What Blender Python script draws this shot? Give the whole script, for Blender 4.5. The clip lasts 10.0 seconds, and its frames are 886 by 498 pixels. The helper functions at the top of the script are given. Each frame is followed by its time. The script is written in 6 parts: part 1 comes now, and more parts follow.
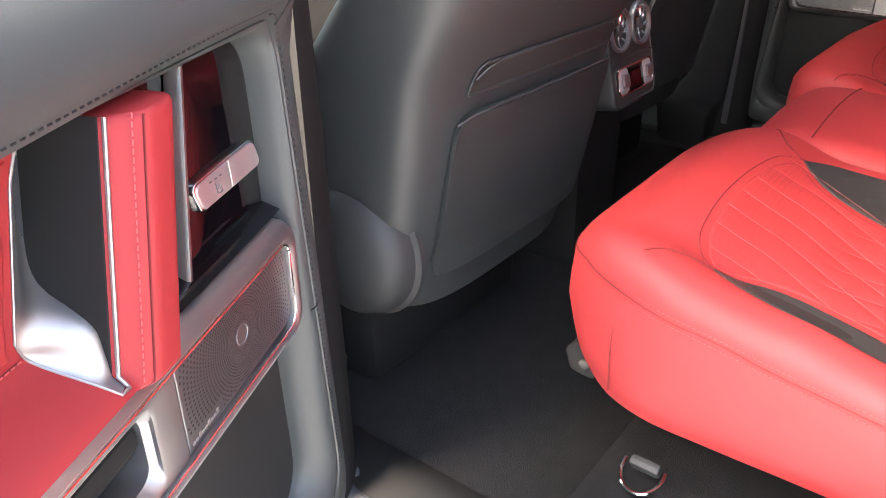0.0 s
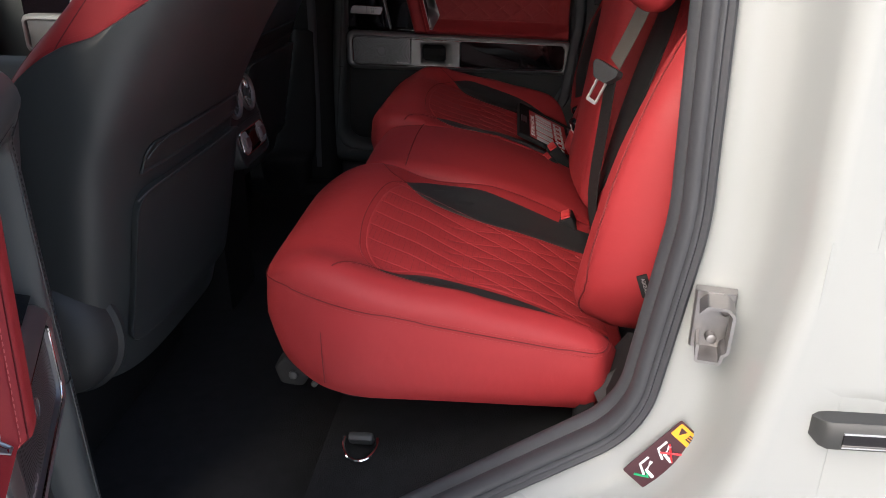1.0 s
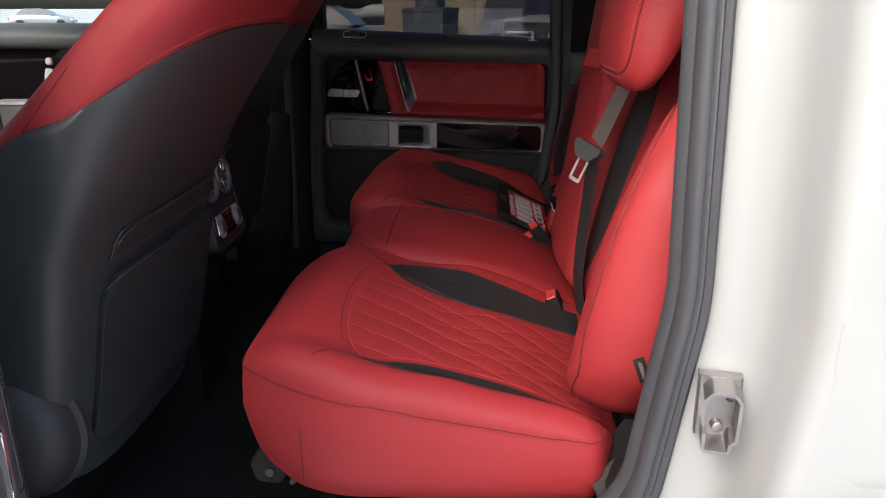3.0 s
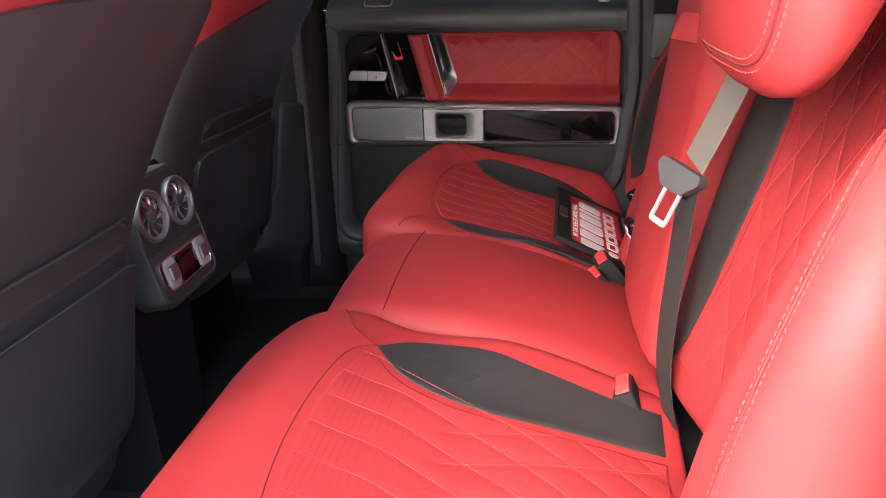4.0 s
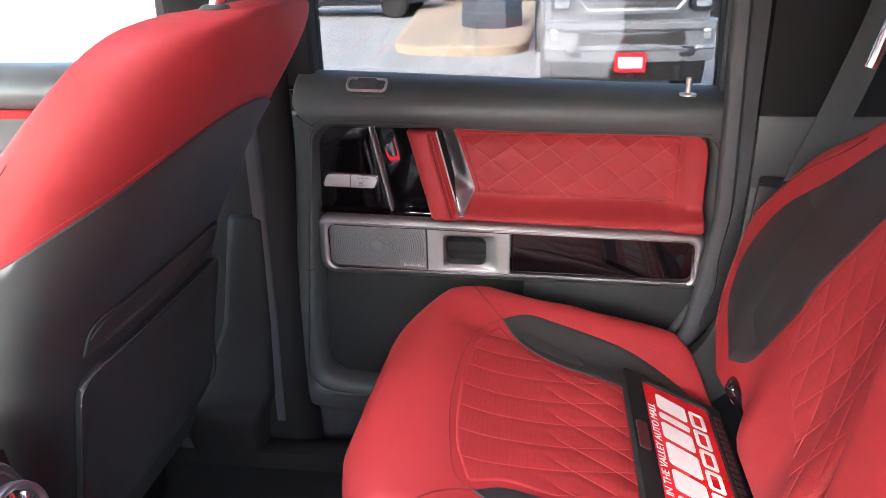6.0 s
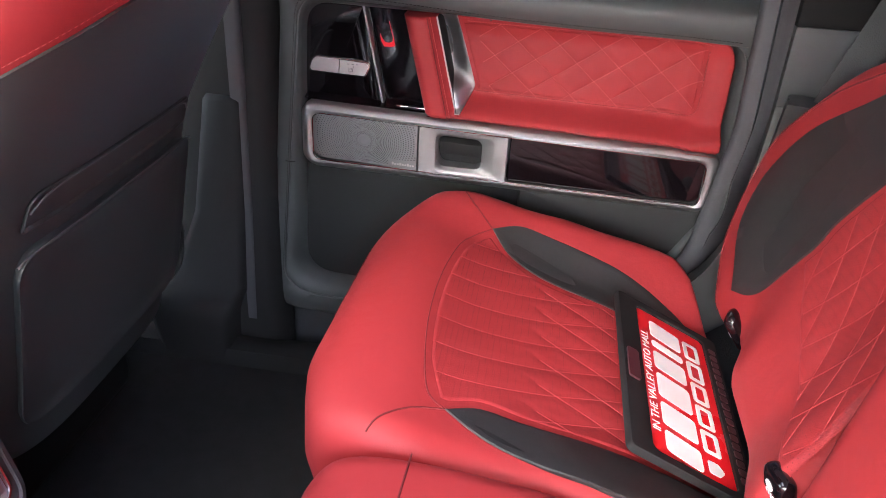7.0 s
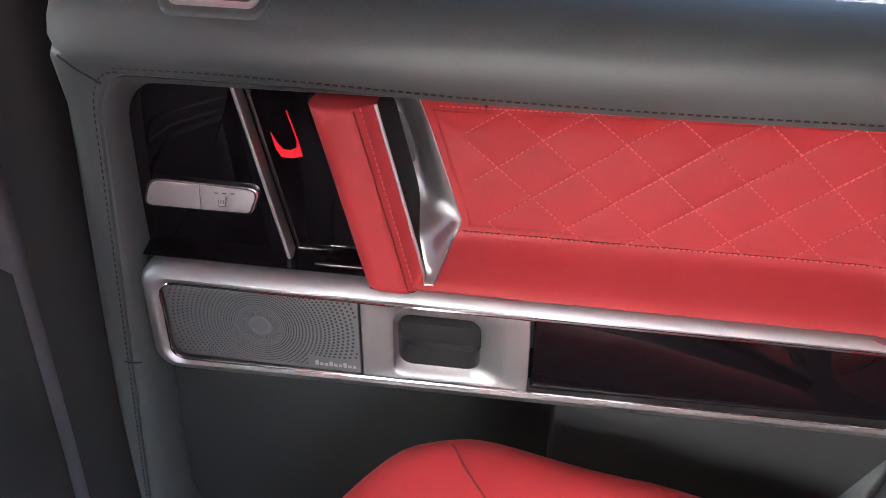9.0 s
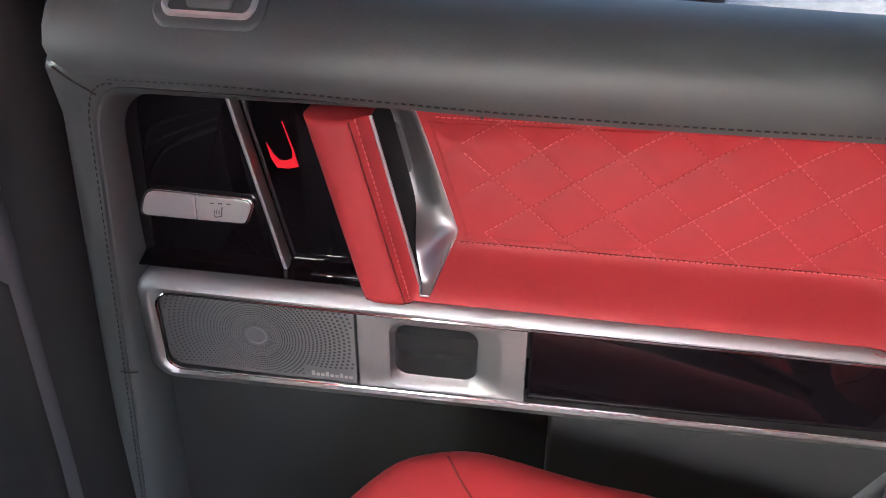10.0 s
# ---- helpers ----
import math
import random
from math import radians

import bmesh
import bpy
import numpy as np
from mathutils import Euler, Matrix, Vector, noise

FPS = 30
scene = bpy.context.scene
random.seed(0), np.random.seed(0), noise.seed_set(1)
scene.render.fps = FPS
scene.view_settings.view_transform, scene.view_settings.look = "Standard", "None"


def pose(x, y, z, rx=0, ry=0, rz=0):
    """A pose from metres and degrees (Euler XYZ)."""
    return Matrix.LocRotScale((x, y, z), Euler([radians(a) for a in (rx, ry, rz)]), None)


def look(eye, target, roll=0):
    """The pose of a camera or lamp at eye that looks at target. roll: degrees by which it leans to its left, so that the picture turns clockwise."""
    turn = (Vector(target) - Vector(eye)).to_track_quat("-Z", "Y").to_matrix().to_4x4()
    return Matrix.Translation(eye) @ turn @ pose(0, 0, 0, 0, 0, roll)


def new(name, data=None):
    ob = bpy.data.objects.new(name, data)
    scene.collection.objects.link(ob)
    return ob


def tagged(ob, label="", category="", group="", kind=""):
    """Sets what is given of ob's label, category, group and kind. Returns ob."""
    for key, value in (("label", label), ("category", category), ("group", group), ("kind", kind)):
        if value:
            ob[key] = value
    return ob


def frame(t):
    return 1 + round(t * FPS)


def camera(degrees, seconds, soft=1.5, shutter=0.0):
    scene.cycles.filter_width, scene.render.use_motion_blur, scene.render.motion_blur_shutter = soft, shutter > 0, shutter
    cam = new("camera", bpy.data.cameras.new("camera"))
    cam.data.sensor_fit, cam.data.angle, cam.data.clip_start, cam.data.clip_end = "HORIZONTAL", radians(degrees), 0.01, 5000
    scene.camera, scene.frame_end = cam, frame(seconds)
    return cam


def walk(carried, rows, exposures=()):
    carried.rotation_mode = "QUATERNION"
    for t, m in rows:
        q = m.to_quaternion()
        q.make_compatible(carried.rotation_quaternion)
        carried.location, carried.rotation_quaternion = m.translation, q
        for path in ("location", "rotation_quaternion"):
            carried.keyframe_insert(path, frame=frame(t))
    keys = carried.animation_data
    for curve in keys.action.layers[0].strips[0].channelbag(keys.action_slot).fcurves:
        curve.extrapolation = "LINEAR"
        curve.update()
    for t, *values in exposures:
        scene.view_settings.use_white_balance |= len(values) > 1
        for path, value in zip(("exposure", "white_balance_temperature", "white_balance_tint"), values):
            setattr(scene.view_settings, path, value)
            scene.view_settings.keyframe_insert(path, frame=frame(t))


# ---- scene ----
cam = camera(60.2, 10.0, 0.6)
PATH = [
    (0, (0.509, -1.296, 1.501), (-0.581, 0.104, 0.578), -0.6),
    (0.3, (0.519, -1.338, 1.513), (-0.162, 0.313, 0.614), -1.7),
    (0.5, (0.507, -1.389, 1.524), (0.069, 0.366, 0.671), -1.1),
    (1, (0.481, -1.515, 1.561), (0.317, 0.312, 0.763), 0.2),
    (1.5, (0.436, -1.603, 1.585), (0.336, 0.269, 0.89), 0.4),
    (2, (0.433, -1.665, 1.592), (0.36, 0.238, 0.982), 0.5),
    (2.2, (0.437, -1.672, 1.59), (0.363, 0.235, 0.99), 0.4),
    (3.3, (0.504, -1.33, 1.542), (0.347, 0.567, 0.928), -0.8),
    (3.5, (0.529, -1.224, 1.54), (0.305, 0.66, 0.906), -1.6),
    (4, (0.517, -1.022, 1.539), (0.202, 0.83, 0.854), -2.7),
    (4.5, (0.422, -0.802, 1.538), (0.068, 1.033, 0.827), -3.2),
    (5, (0.354, -0.531, 1.645), (0.055, 1.309, 0.92), -3.3),
    (5.2, (0.376, -0.486, 1.695), (0.059, 1.365, 1.007), -3.7),
    (6.3, (0.379, -0.433, 1.689), (0.133, 1.368, 0.855), -0.5),
    (6.5, (0.383, -0.415, 1.686), (0.135, 1.331, 0.742), -0.0),
    (7, (0.372, -0.367, 1.641), (0.153, 1.374, 0.683), 3.3),
    (7.5, (0.352, -0.164, 1.632), (0.154, 1.561, 0.64), -1.7),
    (8, (0.331, 0.032, 1.6), (0.127, 1.763, 0.618), -2.0),
    (8.5, (0.319, 0.184, 1.589), (0.099, 1.912, 0.607), -0.4),
    (9, (0.316, 0.249, 1.575), (0.094, 1.987, 0.61), 0.3),
    (9.5, (0.316, 0.256, 1.565), (0.094, 2.0, 0.613), 1.0),
    (10, (0.321, 0.255, 1.58), (0.09, 1.994, 0.62), 0.2),
]
EXPOSURES = [(0.0, 3.85, 6600, 10), (0.5, 3.2, 6350, 9), (1.0, 1.65, 5950, 9), (2.2, 1.5, 5850, 9), (3.3, 2.1, 5900, 10), (3.5, 2.4, 5950, 10), (4.0, 3.68, 6050, 10), (4.5, 4.35, 6100, 10), (5.2, 4.7, 6000, 10), (6.5, 4.75, 5800, 11), (7.5, 4.9, 5800, 11), (8.5, 5.05, 5800, 11), (10.0, 5.0, 5800, 11)]
walk(cam, [(t, look(eye, target, roll)) for t, eye, target, roll in PATH], EXPOSURES)

# ---- world and light ----
SUN_EL, SUN_AZ = radians(39), radians(211)
world = bpy.data.worlds.new("world")
scene.world = world
world.use_nodes = True
wn, wl = world.node_tree.nodes, world.node_tree.links
sky = wn.new("ShaderNodeTexSky")
sky.sky_type, sky.sun_disc = "NISHITA", False
sky.sun_elevation, sky.sun_rotation = SUN_EL, SUN_AZ
sky.dust_density, sky.air_density, sky.ozone_density = 6.0, 1.0, 0.4
wn["Background"].inputs["Strength"].default_value = 0.15
wl.new(sky.outputs[0], wn["Background"].inputs["Color"])
sun = new("sun", bpy.data.lights.new("sun", "SUN"))
sun.data.energy, sun.data.angle, sun.data.color = 0.45, radians(80), (1.0, 0.985, 0.965)
sun.matrix_world = look((-9, -15, 14.2), (0, 0, 0))


# ---- materials ----
def material(name, colour, rough=0.5, metal=0.0, vary=0.08, vary_scale=9.0, grain=0.0, grain_scale=400.0,
             coat=0.0, cells=False, stretch=(1, 1, 1), rough_vary=0.08, depth=0.001, spec=0.5, dots=0.0, wrinkle=0.0):
    """Principled surface with blotches at a large scale, grain relief at a small one."""
    m = bpy.data.materials.new(name)
    m.use_nodes = True
    n, l = m.node_tree.nodes, m.node_tree.links
    b = n["Principled BSDF"]
    b.inputs["Metallic"].default_value = metal
    b.inputs["Coat Weight"].default_value = coat
    b.inputs["Coat Roughness"].default_value = 0.04
    b.inputs["Specular IOR Level"].default_value = spec
    tc = n.new("ShaderNodeTexCoord")
    mp = n.new("ShaderNodeMapping")
    mp.inputs["Scale"].default_value = stretch
    l.new(tc.outputs["Object"], mp.inputs["Vector"])
    big = n.new("ShaderNodeTexNoise")
    big.inputs["Scale"].default_value, big.inputs["Detail"].default_value = vary_scale, 5
    l.new(mp.outputs[0], big.inputs["Vector"])
    mix = n.new("ShaderNodeMix")
    mix.data_type = "RGBA"
    mix.inputs[6].default_value = (*[c * (1 - vary) for c in colour], 1)
    mix.inputs[7].default_value = (*[min(1, c * (1 + vary)) for c in colour], 1)
    l.new(big.outputs["Fac"], mix.inputs[0])
    colour_out = mix.outputs[2]
    if dots:
        # rows of small punched holes
        hole = n.new("ShaderNodeTexVoronoi")
        hole.inputs["Scale"].default_value, hole.inputs["Randomness"].default_value = dots, 0.12
        l.new(mp.outputs[0], hole.inputs["Vector"])
        edge = n.new("ShaderNodeMapRange")
        edge.inputs["From Min"].default_value, edge.inputs["From Max"].default_value = 0.16, 0.28
        l.new(hole.outputs["Distance"], edge.inputs["Value"])
        dark = n.new("ShaderNodeMix")
        dark.data_type = "RGBA"
        dark.inputs[6].default_value = (*[c * 0.42 for c in colour], 1)
        l.new(edge.outputs[0], dark.inputs[0])
        l.new(colour_out, dark.inputs[7])
        colour_out = dark.outputs[2]
    l.new(colour_out, b.inputs["Base Color"])
    ramp = n.new("ShaderNodeMapRange")
    ramp.inputs["To Min"].default_value, ramp.inputs["To Max"].default_value = max(0.02, rough - rough_vary), min(1, rough + rough_vary)
    l.new(big.outputs["Fac"], ramp.inputs["Value"])
    l.new(ramp.outputs[0], b.inputs["Roughness"])
    if grain:
        if cells:
            fine = n.new("ShaderNodeTexVoronoi")
            fine.feature = "DISTANCE_TO_EDGE"
            out = fine.outputs["Distance"]
        else:
            fine = n.new("ShaderNodeTexNoise")
            fine.inputs["Detail"].default_value = 3
            out = fine.outputs["Fac"]
        fine.inputs["Scale"].default_value = grain_scale
        l.new(mp.outputs[0], fine.inputs["Vector"])
        bump = n.new("ShaderNodeBump")
        bump.inputs["Strength"].default_value, bump.inputs["Distance"].default_value = grain, depth
        l.new(out, bump.inputs["Height"])
        l.new(bump.outputs[0], b.inputs["Normal"])
        if wrinkle:
            soft = n.new("ShaderNodeTexNoise")
            soft.inputs["Scale"].default_value, soft.inputs["Detail"].default_value = 26, 3
            l.new(tc.outputs["Object"], soft.inputs["Vector"])
            fold = n.new("ShaderNodeBump")
            fold.inputs["Strength"].default_value, fold.inputs["Distance"].default_value = wrinkle, 0.006
            l.new(soft.outputs["Fac"], fold.inputs["Height"])
            l.new(fold.outputs[0], bump.inputs["Normal"])
    return m


def glass_material(name, tint, share=0.10):
    m = bpy.data.materials.new(name)
    m.use_nodes = True
    n, l = m.node_tree.nodes, m.node_tree.links
    n.remove(n["Principled BSDF"])
    tr, gl, mix, fr = (n.new(k) for k in ("ShaderNodeBsdfTransparent", "ShaderNodeBsdfGlossy", "ShaderNodeMixShader", "ShaderNodeFresnel"))
    tr.inputs[0].default_value = (*tint, 1)
    gl.inputs["Roughness"].default_value = 0.02
    fr.inputs["IOR"].default_value = 1.45
    l.new(fr.outputs[0], mix.inputs[0])
    l.new(tr.outputs[0], mix.inputs[1])
    l.new(gl.outputs[0], mix.inputs[2])
    l.new(mix.outputs[0], n["Material Output"].inputs[0])
    return m


RED = material("red_leather", (0.29, 0.0245, 0.0275), 0.56, vary=0.07, vary_scale=7, grain=0.25, grain_scale=900, cells=True, depth=0.0004, spec=0.27, wrinkle=0.22)
RED_THREAD = material("red_thread", (0.46, 0.07, 0.07), 0.7)
SEAT_THREAD = material("seat_thread", (0.335, 0.032, 0.035), 0.7)
SEAM_RED = material("red_seam_groove", (0.13, 0.008, 0.010), 0.85, vary=0.15)
PERF = material("perforated_red_leather", (0.295, 0.0255, 0.0285), 0.58, vary=0.07, grain=0.5, grain_scale=420, cells=True, depth=0.0006, dots=330.0, spec=0.27, wrinkle=0.22)
BLACK = material("black_leather", (0.050, 0.056, 0.0565), 0.46, vary=0.15, vary_scale=6, grain=0.25, grain_scale=800, cells=True, depth=0.0004, spec=0.5, wrinkle=0.08)
BLACK_THREAD = material("black_thread", (0.012, 0.012, 0.012), 0.8)
INLAY = material("black_seat_leather", (0.020, 0.0203, 0.0208), 0.5, vary=0.12, vary_scale=8, grain=0.3, grain_scale=700, cells=True, depth=0.0004, spec=0.4)
SHELL = material("seat_shell_leather", (0.037, 0.0405, 0.041), 0.44, vary=0.15, vary_scale=5, grain=0.2, grain_scale=900, cells=True, depth=0.0003)
PLASTIC = material("black_plastic", (0.032, 0.033, 0.033), 0.55, vary=0.15, grain=0.15, grain_scale=1200, depth=0.0003)
# Dark plastic, also the black plastic with shade put into its colour.
DARK_PLASTIC = material("dark_and_shaded_plastic", (0.012, 0.012, 0.0125), 0.68, vary=0.15, grain=0.15, grain_scale=1200, depth=0.0003, spec=0.22)
# Darker copy of the black plastic; the recess's shade is in its colour.
POCKET = material("darkened_pocket_plastic", (0.016, 0.0168, 0.0172), 0.6, vary=0.15, grain=0.15, grain_scale=1200, depth=0.0003, spec=0.35)
GREY_PLASTIC = material("grey_plastic", (0.060, 0.061, 0.064), 0.45, vary=0.12, grain=0.15, grain_scale=1200, depth=0.0003)
PIANO = material("gloss_black_lacquer", (0.004, 0.003, 0.004), 0.05, vary=0.1, rough_vary=0.02, coat=0.1)
METAL = material("brushed_aluminium", (0.36, 0.352, 0.356), 0.47, 1.0, vary=0.05, vary_scale=5, grain=0.02, grain_scale=300, stretch=(0.05, 1, 6), depth=0.0005)
CUP_METAL = material("dark_satin_aluminium", (0.40, 0.39, 0.395), 0.46, 1.0, vary=0.08, vary_scale=12, grain=0.05, grain_scale=300, stretch=(1, 1, 0.1), depth=0.0004)
VANE = material("bright_satin_metal", (0.52, 0.51, 0.51), 0.24, 1.0, vary=0.05)
ROCKER = material("satin_grey_plastic", (0.34, 0.33, 0.33), 0.32, 0.0, vary=0.06)
DARK_METAL = material("dark_perforated_steel", (0.25, 0.25, 0.26), 0.48, 1.0, vary=0.06)
CHROME = material("chrome", (0.80, 0.80, 0.80), 0.10, 1.0, vary=0.03, rough_vary=0.04)
SILVER = material("satin_silver", (0.55, 0.53, 0.53), 0.38, 0.75, vary=0.03)
TONGUE = material("polished_steel", (0.70, 0.69, 0.68), 0.38, 0.6, vary=0.03)
STEEL = material("worn_steel", (0.27, 0.26, 0.26), 0.42, 0.9, vary=0.25, vary_scale=60, rough_vary=0.15, grain=0.1, grain_scale=200)
CARPET = material("black_carpet", (0.022, 0.022, 0.0228), 0.95, vary=0.35, vary_scale=45, grain=0.9, grain_scale=900, depth=0.003, spec=0.1)
WHITE = material("white_car_paint", (0.27, 0.278, 0.270), 0.28, vary=0.02, vary_scale=2, coat=0.7, rough_vary=0.04)
RUBBER = material("door_seal_rubber", (0.040, 0.041, 0.046), 0.55, vary=0.12, vary_scale=14, grain=0.2, grain_scale=500, depth=0.0005)
BELT = material("woven_belt", (0.155, 0.145, 0.128), 0.7, vary=0.1, grain=0.7, grain_scale=500, stretch=(1, 3, 1), depth=0.0008)
BELT_GREY = material("grey_woven_belt", (0.055, 0.054, 0.053), 0.75, vary=0.1, grain=0.7, grain_scale=500, stretch=(1, 3, 1), depth=0.0008)
BELT_DARK = material("dark_shaded_belt", (0.012, 0.011, 0.011), 0.75, vary=0.1, grain=0.7, grain_scale=500, stretch=(1, 3, 1), depth=0.0008)
BUCKLE_RED = material("red_buckle_plastic", (0.62, 0.05, 0.05), 0.4, vary=0.04)
PLATE_RED = material("printed_red_card", (0.60, 0.012, 0.018), 0.3, vary=0.03, coat=0.3)
PLATE_WHITE = material("printed_white", (0.75, 0.74, 0.74), 0.35, vary=0.02)
LABEL_DARK = material("dark_label_film", (0.05, 0.015, 0.02), 0.35, vary=0.05)
YELLOW = material("yellow_print", (0.75, 0.36, 0.02), 0.4, vary=0.03)
GREEN = material("green_print", (0.02, 0.30, 0.12), 0.4, vary=0.03)
GREY_MARK = material("grey_print", (0.10, 0.10, 0.11), 0.5, vary=0.03)
HEADLINER = material("light_headliner", (0.64, 0.64, 0.63), 0.9, vary=0.05, grain=0.4, grain_scale=900)
GLASS = glass_material("window_glass", (0.86, 0.90, 0.88))
ROOF_GLASS = glass_material("tinted_roof_glass", (0.55, 0.55, 0.54))
PRIVACY_GLASS = glass_material("lightly_tinted_glass", (0.28, 0.285, 0.285))
DARK_GLASS = glass_material("privacy_glass", (0.10, 0.11, 0.12))
ASPHALT = material("pale_concrete_lot", (0.37, 0.368, 0.36), 0.85, vary=0.2, vary_scale=0.6, grain=0.5, grain_scale=60, depth=0.004)
SAND = material("sandstone_kerb", (0.42, 0.34, 0.25), 0.8, vary=0.15, vary_scale=4, grain=0.4, grain_scale=60, depth=0.004)
SLATE = material("painted_steel_blue_grey", (0.075, 0.085, 0.11), 0.5, vary=0.08)
TYRE = material("tyre_rubber", (0.015, 0.015, 0.015), 0.8, vary=0.1)
CAR_RED = material("red_car_paint", (0.45, 0.02, 0.03), 0.2, coat=0.6, vary=0.03)
CAR_SILVER = material("silver_car_paint", (0.28, 0.29, 0.305), 0.25, 0.3, coat=0.6, vary=0.03)
CAR_DARK = material("dark_car_paint", (0.02, 0.022, 0.03), 0.2, coat=0.6, vary=0.03)
CAR_BLUE = material("blue_car_paint", (0.03, 0.14, 0.45), 0.2, coat=0.6, vary=0.03)
# Emissive red that stands in for a reflection; no lamp sits there.
REFLECTION_RED = bpy.data.materials.new("red_channel_reflection")
REFLECTION_RED.use_nodes = True
REFLECTION_RED.node_tree.nodes["Principled BSDF"].inputs["Emission Color"].default_value = (1.0, 0.001, 0.012, 1)
REFLECTION_RED.node_tree.nodes["Principled BSDF"].inputs["Emission Strength"].default_value = 0.020
REFLECTION_RED.node_tree.nodes["Principled BSDF"].inputs["Base Color"].default_value = (0.15, 0.0, 0.004, 1)
STUCCO = material("tan_stucco", (0.36, 0.28, 0.19), 0.9, vary=0.12, vary_scale=1.2, grain=0.5, grain_scale=40, depth=0.004)


# ---- building helpers ----
def part(name, bm, mat, parent=None, label="", sharp=38.0):
    """Links a bmesh as one mesh object; edges sharper than the angle stay crisp."""
    bmesh.ops.remove_doubles(bm, verts=bm.verts, dist=1e-6)
    bmesh.ops.recalc_face_normals(bm, faces=bm.faces)
    for f in bm.faces:
        f.smooth = True
    for e in bm.edges:
        if len(e.link_faces) == 2 and e.calc_face_angle(0) > radians(sharp):
            e.smooth = False
    me = bpy.data.meshes.new(name)
    bm.to_mesh(me)
    bm.free()
    me.materials.append(mat)
    ob = new(name, me)
    if parent is not None:
        ob.parent = parent
    if label:
        ob["label"] = label
    if name in ("stitching", "embossing"):
        tagged(ob, kind="stuff")
    return ob


def thing(name, label, category, group="", kind=""):
    return tagged(new(name), label, category, group, kind)


def step(a, b, x):
    t = min(1.0, max(0.0, (x - a) / (b - a)))
    return t * t * (3 - 2 * t)


def curve(xs, ys, x):
    """Smooth curve through the given stations."""
    if x <= xs[0]:
        return ys[0]
    if x >= xs[-1]:
        return ys[-1]
    for k in range(len(xs) - 1):
        if x <= xs[k + 1]:
            t = (x - xs[k]) / (xs[k + 1] - xs[k])
            h = xs[k + 1] - xs[k]
            m0 = (ys[k + 1] - ys[k - 1]) / (xs[k + 1] - xs[k - 1]) if k else (ys[1] - ys[0]) / h
            m1 = (ys[k + 2] - ys[k]) / (xs[k + 2] - xs[k]) if k + 2 < len(xs) else (ys[k + 1] - ys[k]) / h
            return ((2 * t**3 - 3 * t**2 + 1) * ys[k] + (t**3 - 2 * t**2 + t) * h * m0
                    + (3 * t**2 - 2 * t**3) * ys[k + 1] + (t**3 - t**2) * h * m1)


def rrect(a0, a1, b0, b1, r, n=6):
    """Rounded rectangle, counter-clockwise; r: one radius, or four (a1b1, a0b1, a0b0, a1b0)."""
    rs = r if isinstance(r, (tuple, list)) else (r,) * 4
    pts = []
    for k, (ca, cb, sa, sb) in enumerate(((a1, b1, -1, -1), (a0, b1, 1, -1), (a0, b0, 1, 1), (a1, b0, -1, 1))):
        q = max(rs[k], 1e-4)
        for i in range(n + 1):
            ang = radians(90 * k + 90 * i / n)
            pts.append((ca + sa * q + q * math.cos(ang), cb + sb * q + q * math.sin(ang)))
    return pts


def rounded(corners, n=6):
    """Polygon of (a, b, radius) corners with each corner rounded, counter-clockwise."""
    pts, m = [], len(corners)
    for k in range(m):
        p0, p, p1 = (Vector(corners[(k + d) % m][:2]) for d in (-1, 0, 1))
        r = corners[k][2]
        u, v = (p0 - p).normalized(), (p1 - p).normalized()
        half = math.acos(max(-1, min(1, u.dot(v)))) / 2
        cut = min(r / math.tan(half), 0.48 * (p0 - p).length, 0.48 * (p1 - p).length)
        a, b = p + u * cut, p + v * cut
        for i in range(n + 1):
            t = i / n
            pts.append(tuple((1 - t) ** 2 * a + 2 * t * (1 - t) * p + t * t * b))
    return pts


def spline(pts, n=6, closed=False):
    """Catmull-Rom through points of any dimension."""
    P = [Vector(p) for p in pts]
    m, out = len(P), []
    for k in range(m if closed else m - 1):
        p0 = P[(k - 1) % m] if closed or k else P[0]
        p1, p2 = P[k], P[(k + 1) % m]
        p3 = P[(k + 2) % m] if closed or k + 2 < m else P[-1]
        for i in range(n):
            t = i / n
            out.append(0.5 * (2 * p1 + (p2 - p0) * t + (2 * p0 - 5 * p1 + 4 * p2 - p3) * t * t + (3 * p1 - p0 - 3 * p2 + p3) * t**3))
    if not closed:
        out.append(P[-1])
    return [tuple(p) for p in out]


def inset(pts, d):
    """Moves a closed outline inwards by d."""
    m, out = len(pts), []
    area = sum(pts[k][0] * pts[(k + 1) % m][1] - pts[(k + 1) % m][0] * pts[k][1] for k in range(m))
    s = 1 if area > 0 else -1
    for k in range(m):
        u = Vector(pts[k]) - Vector(pts[k - 1])
        v = Vector(pts[(k + 1) % m]) - Vector(pts[k])
        u = u.normalized() if u.length > 1e-9 else v.normalized()
        v = v.normalized() if v.length > 1e-9 else u
        nrm = Vector((-(u.y + v.y), u.x + v.x))
        nrm = nrm.normalized() if nrm.length > 1e-9 else Vector((-u.y, u.x))
        out.append((pts[k][0] + s * d * nrm.x, pts[k][1] + s * d * nrm.y))
    return out


def loft(bm, rings, cap0=True, cap1=True, closed=True):
    vs = [[bm.verts.new(p) for p in r] for r in rings]
    n = len(rings[0])
    for a, b in zip(vs, vs[1:]):
        for k in range(n if closed else n - 1):
            bm.faces.new((a[k], a[(k + 1) % n], b[(k + 1) % n], b[k]))
    if cap0:
        bm.faces.new(vs[0])
    if cap1:
        bm.faces.new(vs[-1])
    return bm


